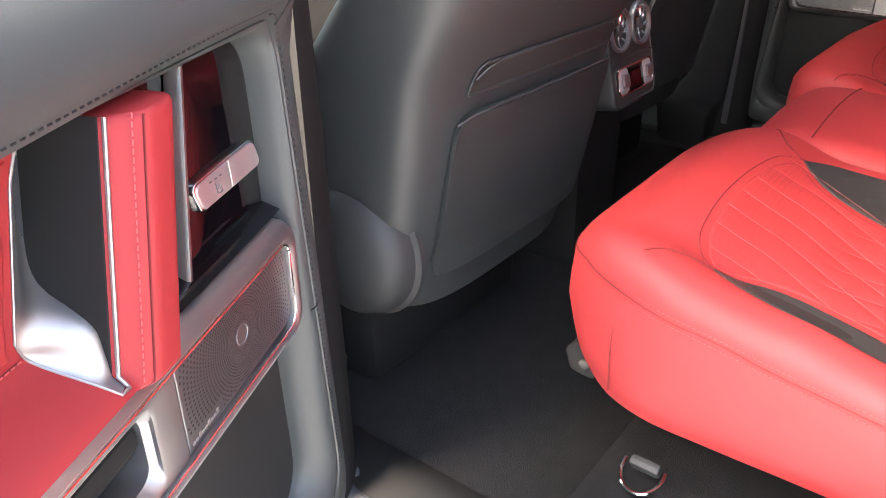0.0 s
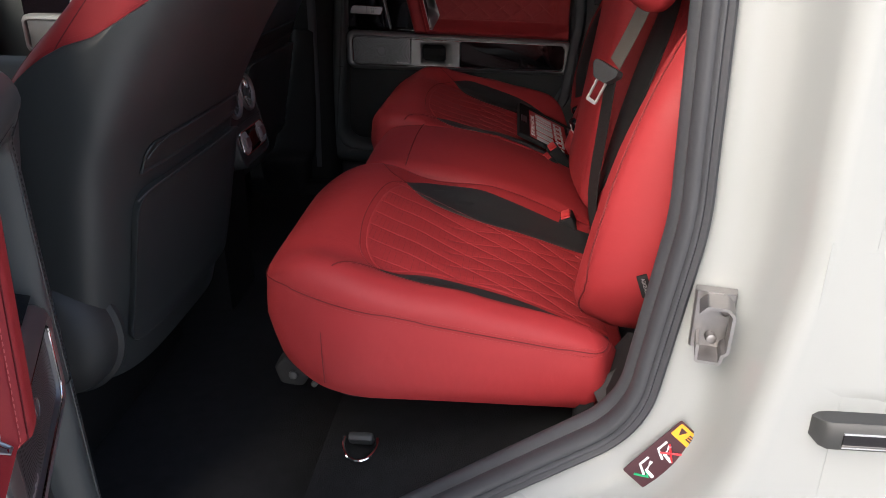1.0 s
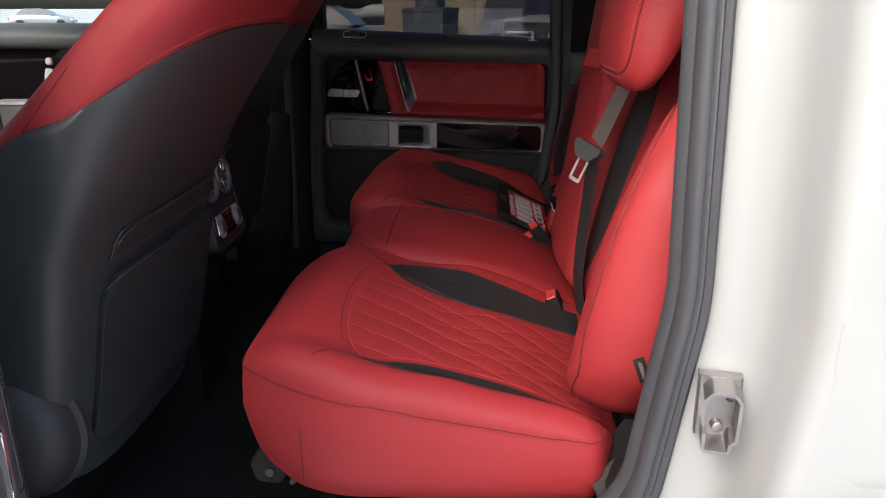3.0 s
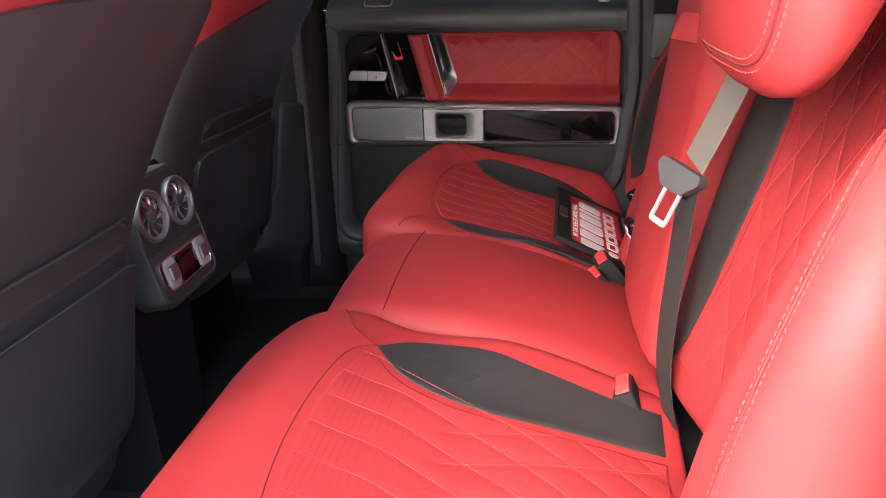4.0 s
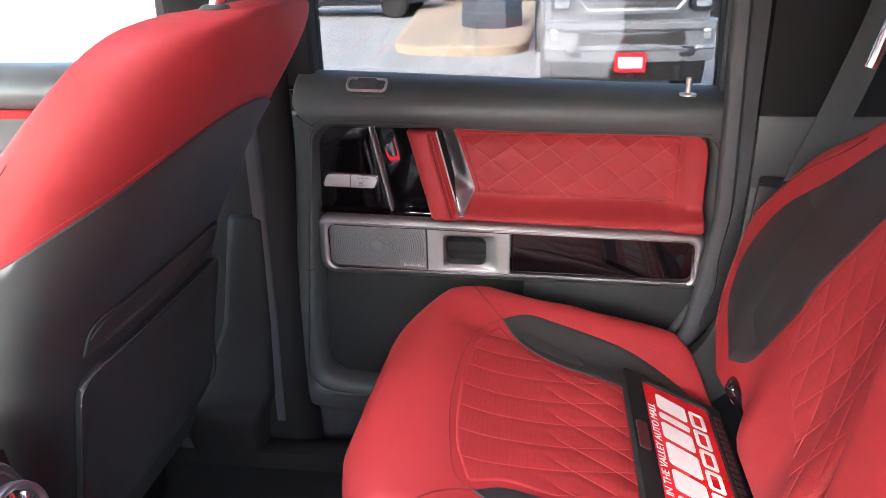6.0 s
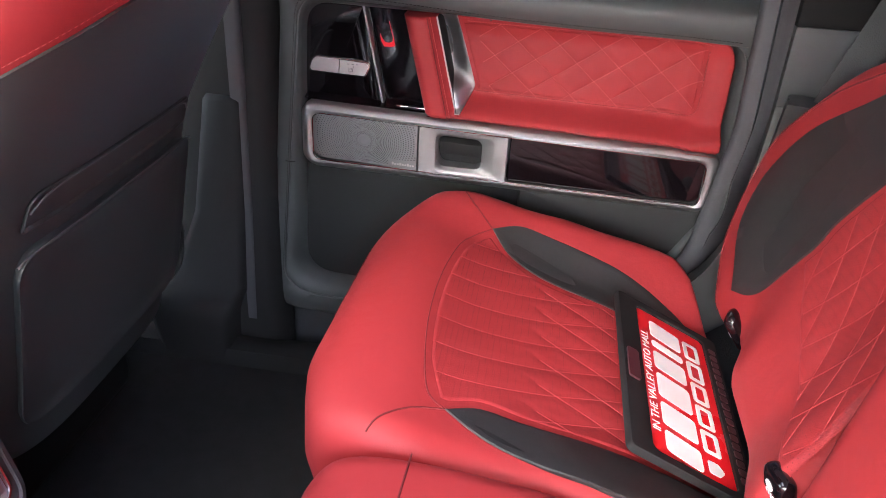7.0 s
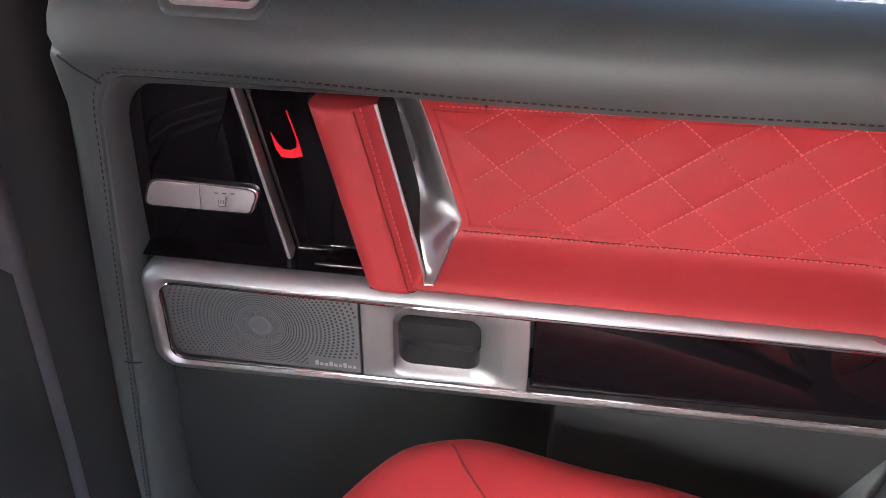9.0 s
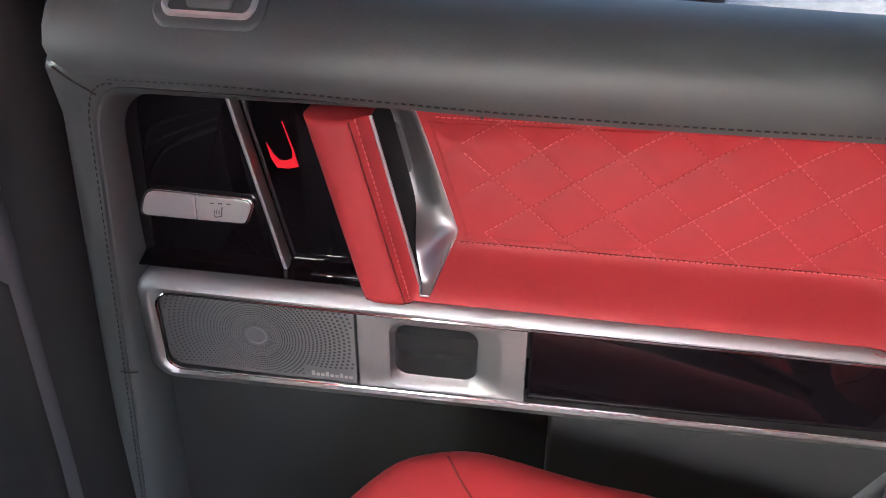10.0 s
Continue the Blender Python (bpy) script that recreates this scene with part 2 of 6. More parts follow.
def pad(outline, place, edge, rings=6, bm=None):
    """A padded piece: outline in two coordinates, place(a, b, h) to the world, edge: (inset, height) from the foot up to the top."""
    bm = bm or bmesh.new()
    loops = []
    for d, h in edge:
        loops.append([place(a, b, h) for a, b in (inset(outline, d) if d else outline)])
    top, h = inset(outline, edge[-1][0]), edge[-1][1]
    ca, cb = sum(p[0] for p in top) / len(top), sum(p[1] for p in top) / len(top)
    for i in range(1, rings):
        s = 1 - i / rings
        loops.append([place(ca + (a - ca) * s, cb + (b - cb) * s, h) for a, b in top])
    vs = [[bm.verts.new(p) for p in r] for r in loops]
    n = len(outline)
    for a, b in zip(vs, vs[1:]):
        for k in range(n):
            bm.faces.new((a[k], a[(k + 1) % n], b[(k + 1) % n], b[k]))
    c = bm.verts.new(place(ca, cb, h))
    for k in range(n):
        bm.faces.new((vs[-1][k], vs[-1][(k + 1) % n], c))
    bm.faces.new(vs[0])
    return bm


def round_edge(r, h, foot=0.0, n=5):
    """Edge of a pad that rises from foot to h with a rounding of radius r."""
    return [(0, foot)] + [(r * (1 - math.cos(radians(90 * i / n))), h - r * (1 - math.sin(radians(90 * i / n)))) for i in range(n + 1)]


def block(lo, hi, r=0.004, bm=None, n=2):
    bm = bm or bmesh.new()
    tmp = bmesh.new()
    bmesh.ops.create_cube(tmp, size=1)
    for v in tmp.verts:
        v.co = Vector([lo[k] + (v.co[k] + 0.5) * (hi[k] - lo[k]) for k in range(3)])
    if r:
        bmesh.ops.bevel(tmp, geom=list(tmp.edges), offset=r, segments=n, affect="EDGES", profile=0.5)
    me = bpy.data.meshes.new("tmp")
    tmp.to_mesh(me)
    tmp.free()
    bm.from_mesh(me)
    bpy.data.meshes.remove(me)
    return bm


def moved(bm, m):
    bm.transform(m)
    return bm


def tube(bm, pts, r, n=8, closed=False):
    """A round bar along points; r: radius or a list of radii."""
    P = [Vector(p) for p in pts]
    m = len(P)
    rings, up = [], Vector((0.13, 0.21, 0.97)).normalized()
    for k in range(m):
        d = (P[(k + 1) % m] - P[k - 1]) if closed or 0 < k < m - 1 else (P[1] - P[0] if k == 0 else P[-1] - P[-2])
        d.normalize()
        a = d.cross(up)
        if a.length < 1e-3:
            a = d.cross(Vector((1, 0, 0)))
        a.normalize()
        b = a.cross(d)
        q = r[k] if isinstance(r, (list, tuple)) else r
        rings.append([P[k] + q * (math.cos(2 * math.pi * i / n) * a + math.sin(2 * math.pi * i / n) * b) for i in range(n)])
    if closed:
        rings.append(rings[0])
        return loft(bm, rings, False, False)
    return loft(bm, rings)


def ribbon(bm, pts, side, width, thick):
    """A flat webbing along points; side: direction of its width."""
    P, side = [Vector(p) for p in pts], Vector(side).normalized()
    rings = []
    for k in range(len(P)):
        d = (P[min(k + 1, len(P) - 1)] - P[max(k - 1, 0)]).normalized()
        nrm = d.cross(side).normalized()
        s = nrm.cross(d).normalized()
        a, b = s * width / 2, nrm * thick / 2
        rings.append([P[k] - a - b, P[k] + a - b, P[k] + a * 1.01, P[k] + a + b, P[k] - a + b, P[k] - a * 1.01])
    return loft(bm, rings)


def stitches(bm, pts, normal_at, pitch=0.0055, length=0.0035, width=0.0009, lift=0.0003):
    """Short raised threads along a path of points."""
    P = [Vector(p) for p in pts]
    acc = 0.0
    for a, b in zip(P, P[1:]):
        seg = (b - a).length
        if seg < 1e-7:
            continue
        d = (b - a) / seg
        while acc < seg:
            c = a + d * acc
            nrm = Vector(normal_at(c)).normalized()
            s = d.cross(nrm).normalized() * width / 2
            l = d * length / 2
            u = nrm * lift
            top = nrm * (lift + width * 0.6)
            v = [bm.verts.new(q) for q in (c - l - s + u, c + l - s + u, c + l + s + u, c - l + s + u, c - l * 0.6 + top, c + l * 0.6 + top)]
            for f in ((0, 1, 5, 4), (2, 3, 4, 5), (1, 2, 5), (3, 0, 4), (3, 2, 1, 0)):
                bm.faces.new([v[i] for i in f])
            acc += pitch
        acc -= seg
    return bm


def disc_ring(bm, centre, ax, ay, az, profile, n=24):
    """A turned piece: profile of (radius, height) about the axis az at centre."""
    c, ax, ay, az = (Vector(v) for v in (centre, ax, ay, az))
    return loft(bm, [[c + r * (math.cos(2 * math.pi * i / n) * ax + math.sin(2 * math.pi * i / n) * ay) + h * az for i in range(n)] for r, h in profile])


def bar_text(bm, place, a0, a1, b0, b1, h=0.0004):
    return pad(rrect(a0, a1, b0, b1, min(abs(a1 - a0), abs(b1 - b0)) * 0.2, 2), place, [(0, 0), (0, h)], 1, bm)


# ---- doors ----
def dense_outline(o, pitch=0.012):
    out = []
    for p, q in zip(o, o[1:] + o[:1]):
        m = max(1, int((Vector(q) - Vector(p)).length / pitch))
        out += [(p[0] + (q[0] - p[0]) * i / m, p[1] + (q[1] - p[1]) * i / m) for i in range(m)]
    return out


def red_left(z):
    return 0.152 + (1.405 - z) * 0.27


def cup_right(z):
    """Rear edge of the pull cup."""
    xl = red_left(z) + 0.0485
    if z > 1.306:
        return 0.226 + (1.403 - z) * 0.353
    return 0.2602 + (xl + 0.006 - 0.2602) * min(1.0, max(0.0, (1.306 - z) / 0.036)) ** 1.6


def red_face(x, z, x1=0.636):
    """Depth of the red trim of a rear door: grip column, quilted hollow, arm rest below."""
    o = x - red_left(z)
    y = 0.800
    col = 0.054 - 0.004 * ((o - 0.022) / 0.022) ** 2
    col -= 0.012 * step(0.032, 0.0485, o)
    low = 0.046 * (1 - step(1.266, 1.297, z))
    y -= max(col if o < 0.0487 else 0.0, low)
    y -= 0.026 * step(x1 - 0.060, x1 - 0.022, x)
    y -= 0.010 * step(1.375, 1.405, z) * step(0.055, 0.095, o)
    y = min(0.800, max(0.7465, y))
    return y + 0.020 * (1 - step(1.2560, 1.268, z))


def red_grid(s):
    """Red trim as a grid whose columns follow the slanting grip column and the pull cup."""
    bm, rows = bmesh.new(), []
    zs = [1.2572, 1.2572, 1.258, 1.2595] + list(np.linspace(1.261, 1.398, 44)) + [1.401, 1.4025, 1.403, 1.403]
    sink = [0.862, 0.006, 0.003, 0.001] + [0.0] * 44 + [0.001, 0.003, 0.006, 0.862]
    for z, d in zip(zs, sink):
        lx = red_left(z)
        xl, xc = lx + 0.0487, cup_right(z)
        hole = 0.078 if z > 1.272 else 0.0
        rx = 0.636 - (0.035 - math.sqrt(max(0.0, 0.035 ** 2 - max(0.0, z - 1.368) ** 2)))
        cols = [(lx, None), (lx, 0.014), (lx + 0.0012, 0.0085), (lx + 0.0035, 0.0045), (lx + 0.007, 0.0018)]
        cols += [(lx + o, 0.0) for o in (0.012, 0.017, 0.022, 0.027, 0.032, 0.035, 0.038, 0.041, 0.044, 0.0465, 0.0485)]
        cols += [(xl + (xc - xl) * k, hole) for k in (0.0, 0.33, 0.67, 0.98)]
        cols += [(xc + 0.0002 + (rx - 0.005 - xc) * (k / 54) ** 1.15, 0.0) for k in range(55)]
        cols += [(rx - 0.002, 0.0010), (rx - 0.0005, 0.003), (rx, 0.007), (rx, None)]
        rows.append([(x, s * (0.862 if e is None or d > 0.1 else red_face(x, z) + max(e, d)), z) for x, e in cols])
    return loft(bm, rows, False, False, False)


def pull_cup(s):
    """Metal scoop beside the grip column, the dark slot under the column, and the rim."""
    cup, slot, rim, floor, wall, edge_l, edge_r = bmesh.new(), bmesh.new(), bmesh.new(), [], [], [], []
    for z in [1.403] + list(np.linspace(1.400, 1.310, 20)) + list(np.linspace(1.306, 1.271, 16)):
        xl, xr = red_left(z) + 0.0487, cup_right(z)
        yl, yr = red_face(xl - 0.0004, z), red_face(xr + 0.001, z)
        scoop = curve((1.271, 1.288, 1.300, 1.308, 1.318, 1.335, 1.388, 1.398, 1.403), (0.0, 0.10, 0.20, 0.45, 0.85, 1.0, 1.0, 0.8, 0.4), z)
        deep = yl + 0.002 + 0.050 * scoop
        wall.append([(x, s * y, z) for x, y in ((xl - 0.001, yl + 0.003), (xl + 0.0006, yl + 0.004), (xl + 0.0008, deep + 0.003), (xl + 0.10 * (xr - xl), deep + 0.003))])
        row = []
        for u in (0.04, 0.08, 0.14, 0.21, 0.29, 0.38, 0.47, 0.56, 0.65, 0.74, 0.82, 0.89, 0.95, 1.0):
            v = (u - 0.04) / 0.96
            row.append((xl + (xr - xl) * u, yr + (deep - yr) * (0.5 + 0.5 * math.cos(math.pi * v ** 1.15))))
        row.append((xr + 0.0015, yr + 0.006))
        floor.append([(x, s * y, z) for x, y in row])
        edge_l.append((xl, s * (yl - 0.0005), z))
        edge_r.append((xr, s * (yr - 0.0005), z))
    loft(cup, floor, False, False, False)
    loft(slot, wall, False, False, False)
    tube(rim, edge_l + edge_r[::-1], [0.0014] * len(edge_l) + [0.0009] * len(edge_r), 8)
    return cup, slot, rim


def line_top(x):
    """Height of the stitched line below the window ledge."""
    return curve((-0.02, 0.03, 0.095, 0.28, 0.41, 0.55, 0.61, 0.66), (1.417, 1.4165, 1.415, 1.405, 1.401, 1.399, 1.397, 1.395), x)


def band_y(z):
    """Depth of the leather surround; it follows the swelling ledge at the top."""
    return curve((0.80, 1.395, 1.405, 1.413, 1.426, 1.439, 1.46), (0.767, 0.767, 0.7655, 0.7620, 0.7560, 0.7560, 0.762), z)


def dense_pair(o, pitch):
    """Even subdivision by index, so that matching outlines keep matching points."""
    out = []
    for p, q in zip(o, o[1:] + o[:1]):
        m = 14 if math.hypot(q[0] - p[0], q[1] - p[1]) > 0.12 else 2
        out += [(p[0] + (q[0] - p[0]) * i / m, p[1] + (q[1] - p[1]) * i / m) for i in range(m)]
    return out


def trim_drop(x, z):
    """The decor strip and the foot of the red trim fall away a little towards the rear."""
    hi = -0.004 - 0.033 * x
    lo = 0.003 - 0.045 * x + 0.045 * x * x
    if z > 1.258:
        return hi * max(0.0, (1.403 - z) / 0.145)
    return lo + (hi - lo) * max(0.0, min(1.0, (z - 1.140) / 0.118))


def rear_door(side, name, label, move=Matrix()):
    """A rear car door with its trim, built for the closed place and then swung by move."""
    root = thing(name, label, "car door")
    s = side

    def at(y):
        return lambda a, b, h: (a, s * (y - h), b)

    bm = bmesh.new()
    skin = rounded([(0.70, 1.46, 0.03), (-0.085, 1.46, 0.03), (-0.085, 0.72, 0.05), (0.34, 0.72, 0.08), (0.60, 0.97, 0.10), (0.70, 1.10, 0.08)])
    loft(bm, [[(a, s * y, b) for a, b in inset(skin, d)] for d, y in ((0.012, 0.822), (0.0, 0.83), (0.0, 0.878), (0.008, 0.886))])
    part("outer_panel", bm, WHITE, root, "white painted steel door skin")
    part("inner_shell", pad(inset(skin, 0.001), at(0.8225), round_edge(0.004, 0.006), 2), RUBBER, root, "black rubber edged inner shell")

    # padded surround: flat band, stitched line, rolled lip into the opening
    outer = rounded([(0.668, 1.426, 0.01), (-0.039, 1.439, 0.008), (-0.082, 0.855, 0.05), (0.36, 0.835, 0.12), (0.615, 0.995, 0.12), (0.672, 1.13, 0.12)], 8)
    line = rounded([(0.652, 1.396, 0.040), (-0.009, 1.420, 0.045), (-0.058, 0.895, 0.06), (0.35, 0.880, 0.12), (0.598, 1.022, 0.11), (0.656, 1.13, 0.11)], 8)
    line = [(p, min(q, line_top(p)) if q > 1.36 else q) for p, q in line]
    inner = rounded([(0.640, 1.402, 0.040), (-0.004, 1.404, 0.040), (-0.024, 0.925, 0.055), (0.345, 0.905, 0.12), (0.583, 1.042, 0.10), (0.640, 1.14, 0.10)], 8)
    outer, line, inner = (dense_pair(o, 0.02) for o in (outer, line, inner))
    blend = lambda p, q, t: [((1 - t) * a[0] + t * b[0], (1 - t) * a[1] + t * b[1]) for a, b in zip(p, q)]
    rings = [(outer, 0.045), (outer, 0.012), (blend(outer, line, 0.08), 0.005), (blend(outer, line, 0.25), 0.0012), (blend(outer, line, 0.6), 0.0), (blend(outer, line, 0.94), 0.0), (line, 0.0022), (blend(line, inner, 0.06), 0.0006), (blend(line, inner, 0.25), 0.0008),
             (blend(line, inner, 0.5), 0.004), (blend(line, inner, 0.75), 0.012), (blend(line, inner, 0.93), 0.023), (inner, 0.030), (inner, 0.044)]
    bm = bmesh.new()
    loft(bm, [[(a, s * (band_y(b) + d), b) for a, b in ring] for ring, d in rings], False, False)
    part("trim_frame", bm, BLACK, root, "padded black leather surround")
    bm = pad([(a, min(b, 1.165)) for a, b in inset(inner, -0.006)], at(0.824), round_edge(0.004, 0.020), 2)
    part("lower_panel", bm, POCKET, root, "recessed black map pocket panel")
    bm = pad(rounded([(0.652, 1.145, 0.02), (0.346, 1.145, 0.004), (0.346, 0.98, 0.004), (0.55, 0.98, 0.06), (0.600, 1.024, 0.08), (0.654, 1.12, 0.06)]), at(0.806), round_edge(0.004, 0.030), 2)
    part("pocket_panel", bm, POCKET, root, "black pocket cover")

    bm = bmesh.new()
    rows = []
    for u in [0.0, 0.002, 0.006] + list(np.linspace(0.015, 0.985, 60)) + [0.994, 0.998, 1.0]:
        sink, row = 0.010 * (1 - min(1.0, min(u, 1 - u) / 0.006)) ** 2, []
        for y, z, low in ((0.850, 1.440, 0), (0.846, 1.478, 0), (0.826, 1.479, 0), (0.803, 1.4755, 0), (0.784, 1.469, 0), (0.770, 1.461, 0), (0.761, 1.452, 0), (0.7565, 1.443, 0), (0.7545, 1.434, 0.2), (0.7548, 1.426, 0.45), (0.757, 1.419, 0.7), (0.7605, 1.413, 0.92), (0.7625, 1.410, 1.0), (0.767, 1.4085, 1.0), (0.780, 1.408, 1.0)):
            xl = -0.037 + 0.033 * min(1.0, max(0.0, (1.438 - z) / 0.030))
            xr = 0.670 - 0.026 * min(1.0, max(0.0, (1.430 - z) / 0.030))
            x = xl + (xr - xl) * u
            row.append((x, s * (y + sink), z + low * (line_top(x) + 0.0012 - 1.410)))
        rows.append(row)
    loft(bm, rows)
    ledge = part("window_ledge", bm, BLACK, root, "black leather window ledge")
    ledge_y = lambda x, z: curve([1.410 + line_top(x) - 1.4088, 1.413 + 0.92 * (line_top(x) - 1.4088), 1.419 + 0.7 * (line_top(x) - 1.4088), 1.426 + 0.45 * (line_top(x) - 1.4088)], (0.7625, 0.7605, 0.757, 0.7548), z)
    row = [(x, s * (ledge_y(x, line_top(x) + 0.0060) - 0.0003), line_top(x) + 0.0060) for x in np.linspace(0.012, 0.635, 90)]
    part("stitching", stitches(bmesh.new(), row, lambda p: (0, -s, 0.3), 0.0058, 0.0036, 0.0012, 0.0006), BLACK_THREAD, ledge)
    post = [(a, s * (band_y(b) - 0.0002), b) for a, b in blend(outer, line, 0.86) if a < 0.012 and b > 0.93]
    part("stitching", stitches(bmesh.new(), sorted(post, key=lambda p: -p[2]), lambda p: (0, -s, 0), 0.0058, 0.0036, 0.0012, 0.0004), BLACK_THREAD, root)

    # mitred seams of the leather surround and of its lip
    for pts in ([(-0.029, s * 0.7562, 1.4310), (-0.020, s * 0.7575, 1.4225), (-0.004, s * 0.7630, 1.4090)], [(-0.046, s * 0.7685, 1.148), (-0.034, s * 0.7662, 1.148), (-0.026, s * 0.7685, 1.148)], [(0.669, s * 0.7560, 1.4290), (0.656, s * 0.7580, 1.4120), (0.645, s * 0.7640, 1.3960)],
                [(0.2795, s * 0.7665, 1.405), (0.2797, s * 0.772, 1.4015), (0.280, s * 0.785, 1.400)]):
        part("seam", tube(bmesh.new(), pts, 0.0008, 5), BLACK_THREAD, root)

    # window frame and pane
    fo = rounded([(0.675, 1.80, 0.04), (-0.075, 1.80, 0.04), (-0.075, 1.455, 0.01), (0.690, 1.455, 0.01)])
    fi = rounded([(0.638, 1.765, 0.03), (-0.010, 1.765, 0.03), (-0.010, 1.470, 0.012), (0.650, 1.470, 0.012)])
    bm = bmesh.new()
    lo = [[(a, s * y, b) for a, b in r] for r, y in ((fo, 0.870), (fo, 0.815), (inset(fo, 0.006), 0.808), (inset(fi, -0.006), 0.808), (fi, 0.814), (fi, 0.870))]
    loft(bm, lo + [lo[0]], False, False)
    frame_ob = part("window_frame", bm, DARK_PLASTIC, root, "black window frame")
    for x, y, r in ((0.652, 0.808, 0.006), (0.668, 0.812, 0.007), (0.676, 0.828, 0.0075), (0.677, 0.846, 0.006), (0.675, 0.862, 0.008)):
        part("seal_rib", tube(bmesh.new(), [(x, s * y, z) for z in (1.462, 1.55, 1.66, 1.770)], r, 10), RUBBER, frame_ob)
    pane = part("pane", pad(inset(fi, -0.004), at(0.850), [(0, 0), (0, 0.004)], 1), PRIVACY_GLASS, frame_ob)
    pane.visible_shadow = False

    # gloss insert, chrome bar, switch
    bm = pad(rounded([(0.084, 1.404, 0.002), (-0.010, 1.404, 0.03), (-0.010, 1.235, 0.002), (0.120, 1.235, 0.002)]), at(0.812), round_edge(0.003, 0.018), 2)
    part("gloss_insert", bm, PIANO, root, "gloss black insert")
    bm = bmesh.new()
    loft(bm, [[(0.085 + 0.215 * (1.404 - z) + dx, s * y, z) for dx, y in ((0.005, 0.812), (0.005, 0.8005), (0.095, 0.8005), (0.095, 0.812))] for z in np.linspace(1.404, 1.238, 7)])
    part("gloss_channel", bm, PIANO, root, "slanting gloss black channel")
    bm = bmesh.new()
    loft(bm, [[(0.082 + 0.215 * (1.404 - z) + dx, s * y, z) for dx, y in ((0.0, 0.80), (0.0005, 0.790), (0.002, 0.788), (0.0045, 0.788), (0.006, 0.791), (0.006, 0.80))] for z in (1.404, 1.32, 1.238)])
    part("chrome_bar", bm, METAL, root, "slanting chrome bar")
    # Red reflection in the lacquer, modelled as a thin glowing shape.
    bm = bmesh.new()
    low_edge = ((0.1078, 1.364), (0.1105, 1.351), (0.1150, 1.3435), (0.1240, 1.3430), (0.1325, 1.3450), (0.1298, 1.358), (0.1225, 1.3825))
    high_edge = ((0.1080, 1.3635), (0.1125, 1.355), (0.1170, 1.3500), (0.1225, 1.3495), (0.1280, 1.352), (0.1286, 1.3582), (0.1220, 1.3822))
    loft(bm, [[(a, s * 0.8005, b), (a, s * 0.7995, b), (c, s * 0.7995, d), (c, s * 0.8005, d)] for (a, b), (c, d) in zip(low_edge, high_edge)])
    part("ambient_light", bm, REFLECTION_RED, root, "red reflection in the gloss channel, drawn as a glowing shape")
    bm = bmesh.new()
    loft(bm, [[(x, s * y, z) for y, z in ((0.816, 1.2570), (0.780, 1.2590), (0.7785, 1.2606), (0.786, 1.2632), (0.799, 1.2680), (0.816, 1.2680))] for x in np.linspace(-0.009, 0.195, 8)])
    part("gloss_foot", bm, PIANO, root)
    part("trim_line", block((0.140, min(s * 0.784, s * 0.788), 1.2630), (0.190, max(s * 0.784, s * 0.788), 1.2645), 0.0004), CHROME, root)
    sw = part("seat_switch", pad(rounded([(0.0985, 1.319, 0.008), (0.003, 1.3235, 0.014), (-0.006, 1.2975, 0.006), (0.088, 1.295, 0.006)]), at(0.796), round_edge(0.0015, 0.007), 2), CHROME, root, "silver seat heating switch")
    for o in ([(0.0460, 1.3197, 0.001), (0.005, 1.3215, 0.012), (-0.0028, 1.2995, 0.005), (0.0445, 1.2979, 0.001)], [(0.0955, 1.3168, 0.007), (0.0470, 1.3196, 0.001), (0.0455, 1.2978, 0.001), (0.0865, 1.2970, 0.005)]):
        part("button", pad(rounded(o), at(0.7895), round_edge(0.0008, 0.0018), 2), SILVER, sw)
    bm = bmesh.new()
    for k in range(3):
        bar_text(bm, at(0.7876), 0.0590 + 0.007 * k, 0.0625 + 0.007 * k, 1.3135, 1.3145)
    tube(bm, [(0.069, s * 0.7874, 1.3110), (0.0672, s * 0.7874, 1.3025), (0.0620, s * 0.7874, 1.3015), (0.0610, s * 0.7874, 1.3035)], 0.0006, 5)
    for k in range(3):
        tube(bm, [(0.0615 + 0.002 * k, s * 0.7874, 1.3045), (0.0620 + 0.002 * k, s * 0.7874, 1.3080)], 0.0004, 4)
    part("symbol", bm, GREY_MARK, sw)

    # red trim
    panel = part("arm_rest", red_grid(s), RED, root, "red leather arm rest with quilted hollow", 60)
    bm = bmesh.new()
    nrm = lambda p: (0, -s, 0.1)
    on = lambda a, b: (a, s * (red_face(a, b) - 0.0002), b)
    lines = bmesh.new()

    def puff(x, z):
        t = (z - 1.297) / 0.098
        d1 = abs(((x - 0.268 - 0.152 * t) / 0.0625 + 0.5) % 1 - 0.5) * 0.0625
        d2 = abs(((x - 0.295 + 0.129 * t) / 0.0625 + 0.5) % 1 - 0.5) * 0.0625
        return 0.0012 * (1 - math.exp(-(d1 / 0.008) ** 2)) * (1 - math.exp(-(d2 / 0.007) ** 2))
    rows = []
    for i in range(61):
        z = 1.2985 + 0.0955 * i / 60
        a, b = cup_right(z) + 0.004, 0.595
        rows.append([])
        for k in range(181):
            x, rim_d = a + (b - a) * k / 180, min(i, 60 - i, k, 180 - k)
            rows[-1].append((x, s * (red_face(x, z) - (puff(x, z) + 0.0008 if rim_d > 1 else -0.002 + 0.001 * rim_d)), z))
    loft(lines, rows, False, False, False)
    part("quilted_panel", lines, RED, panel, "quilted red leather", 70)
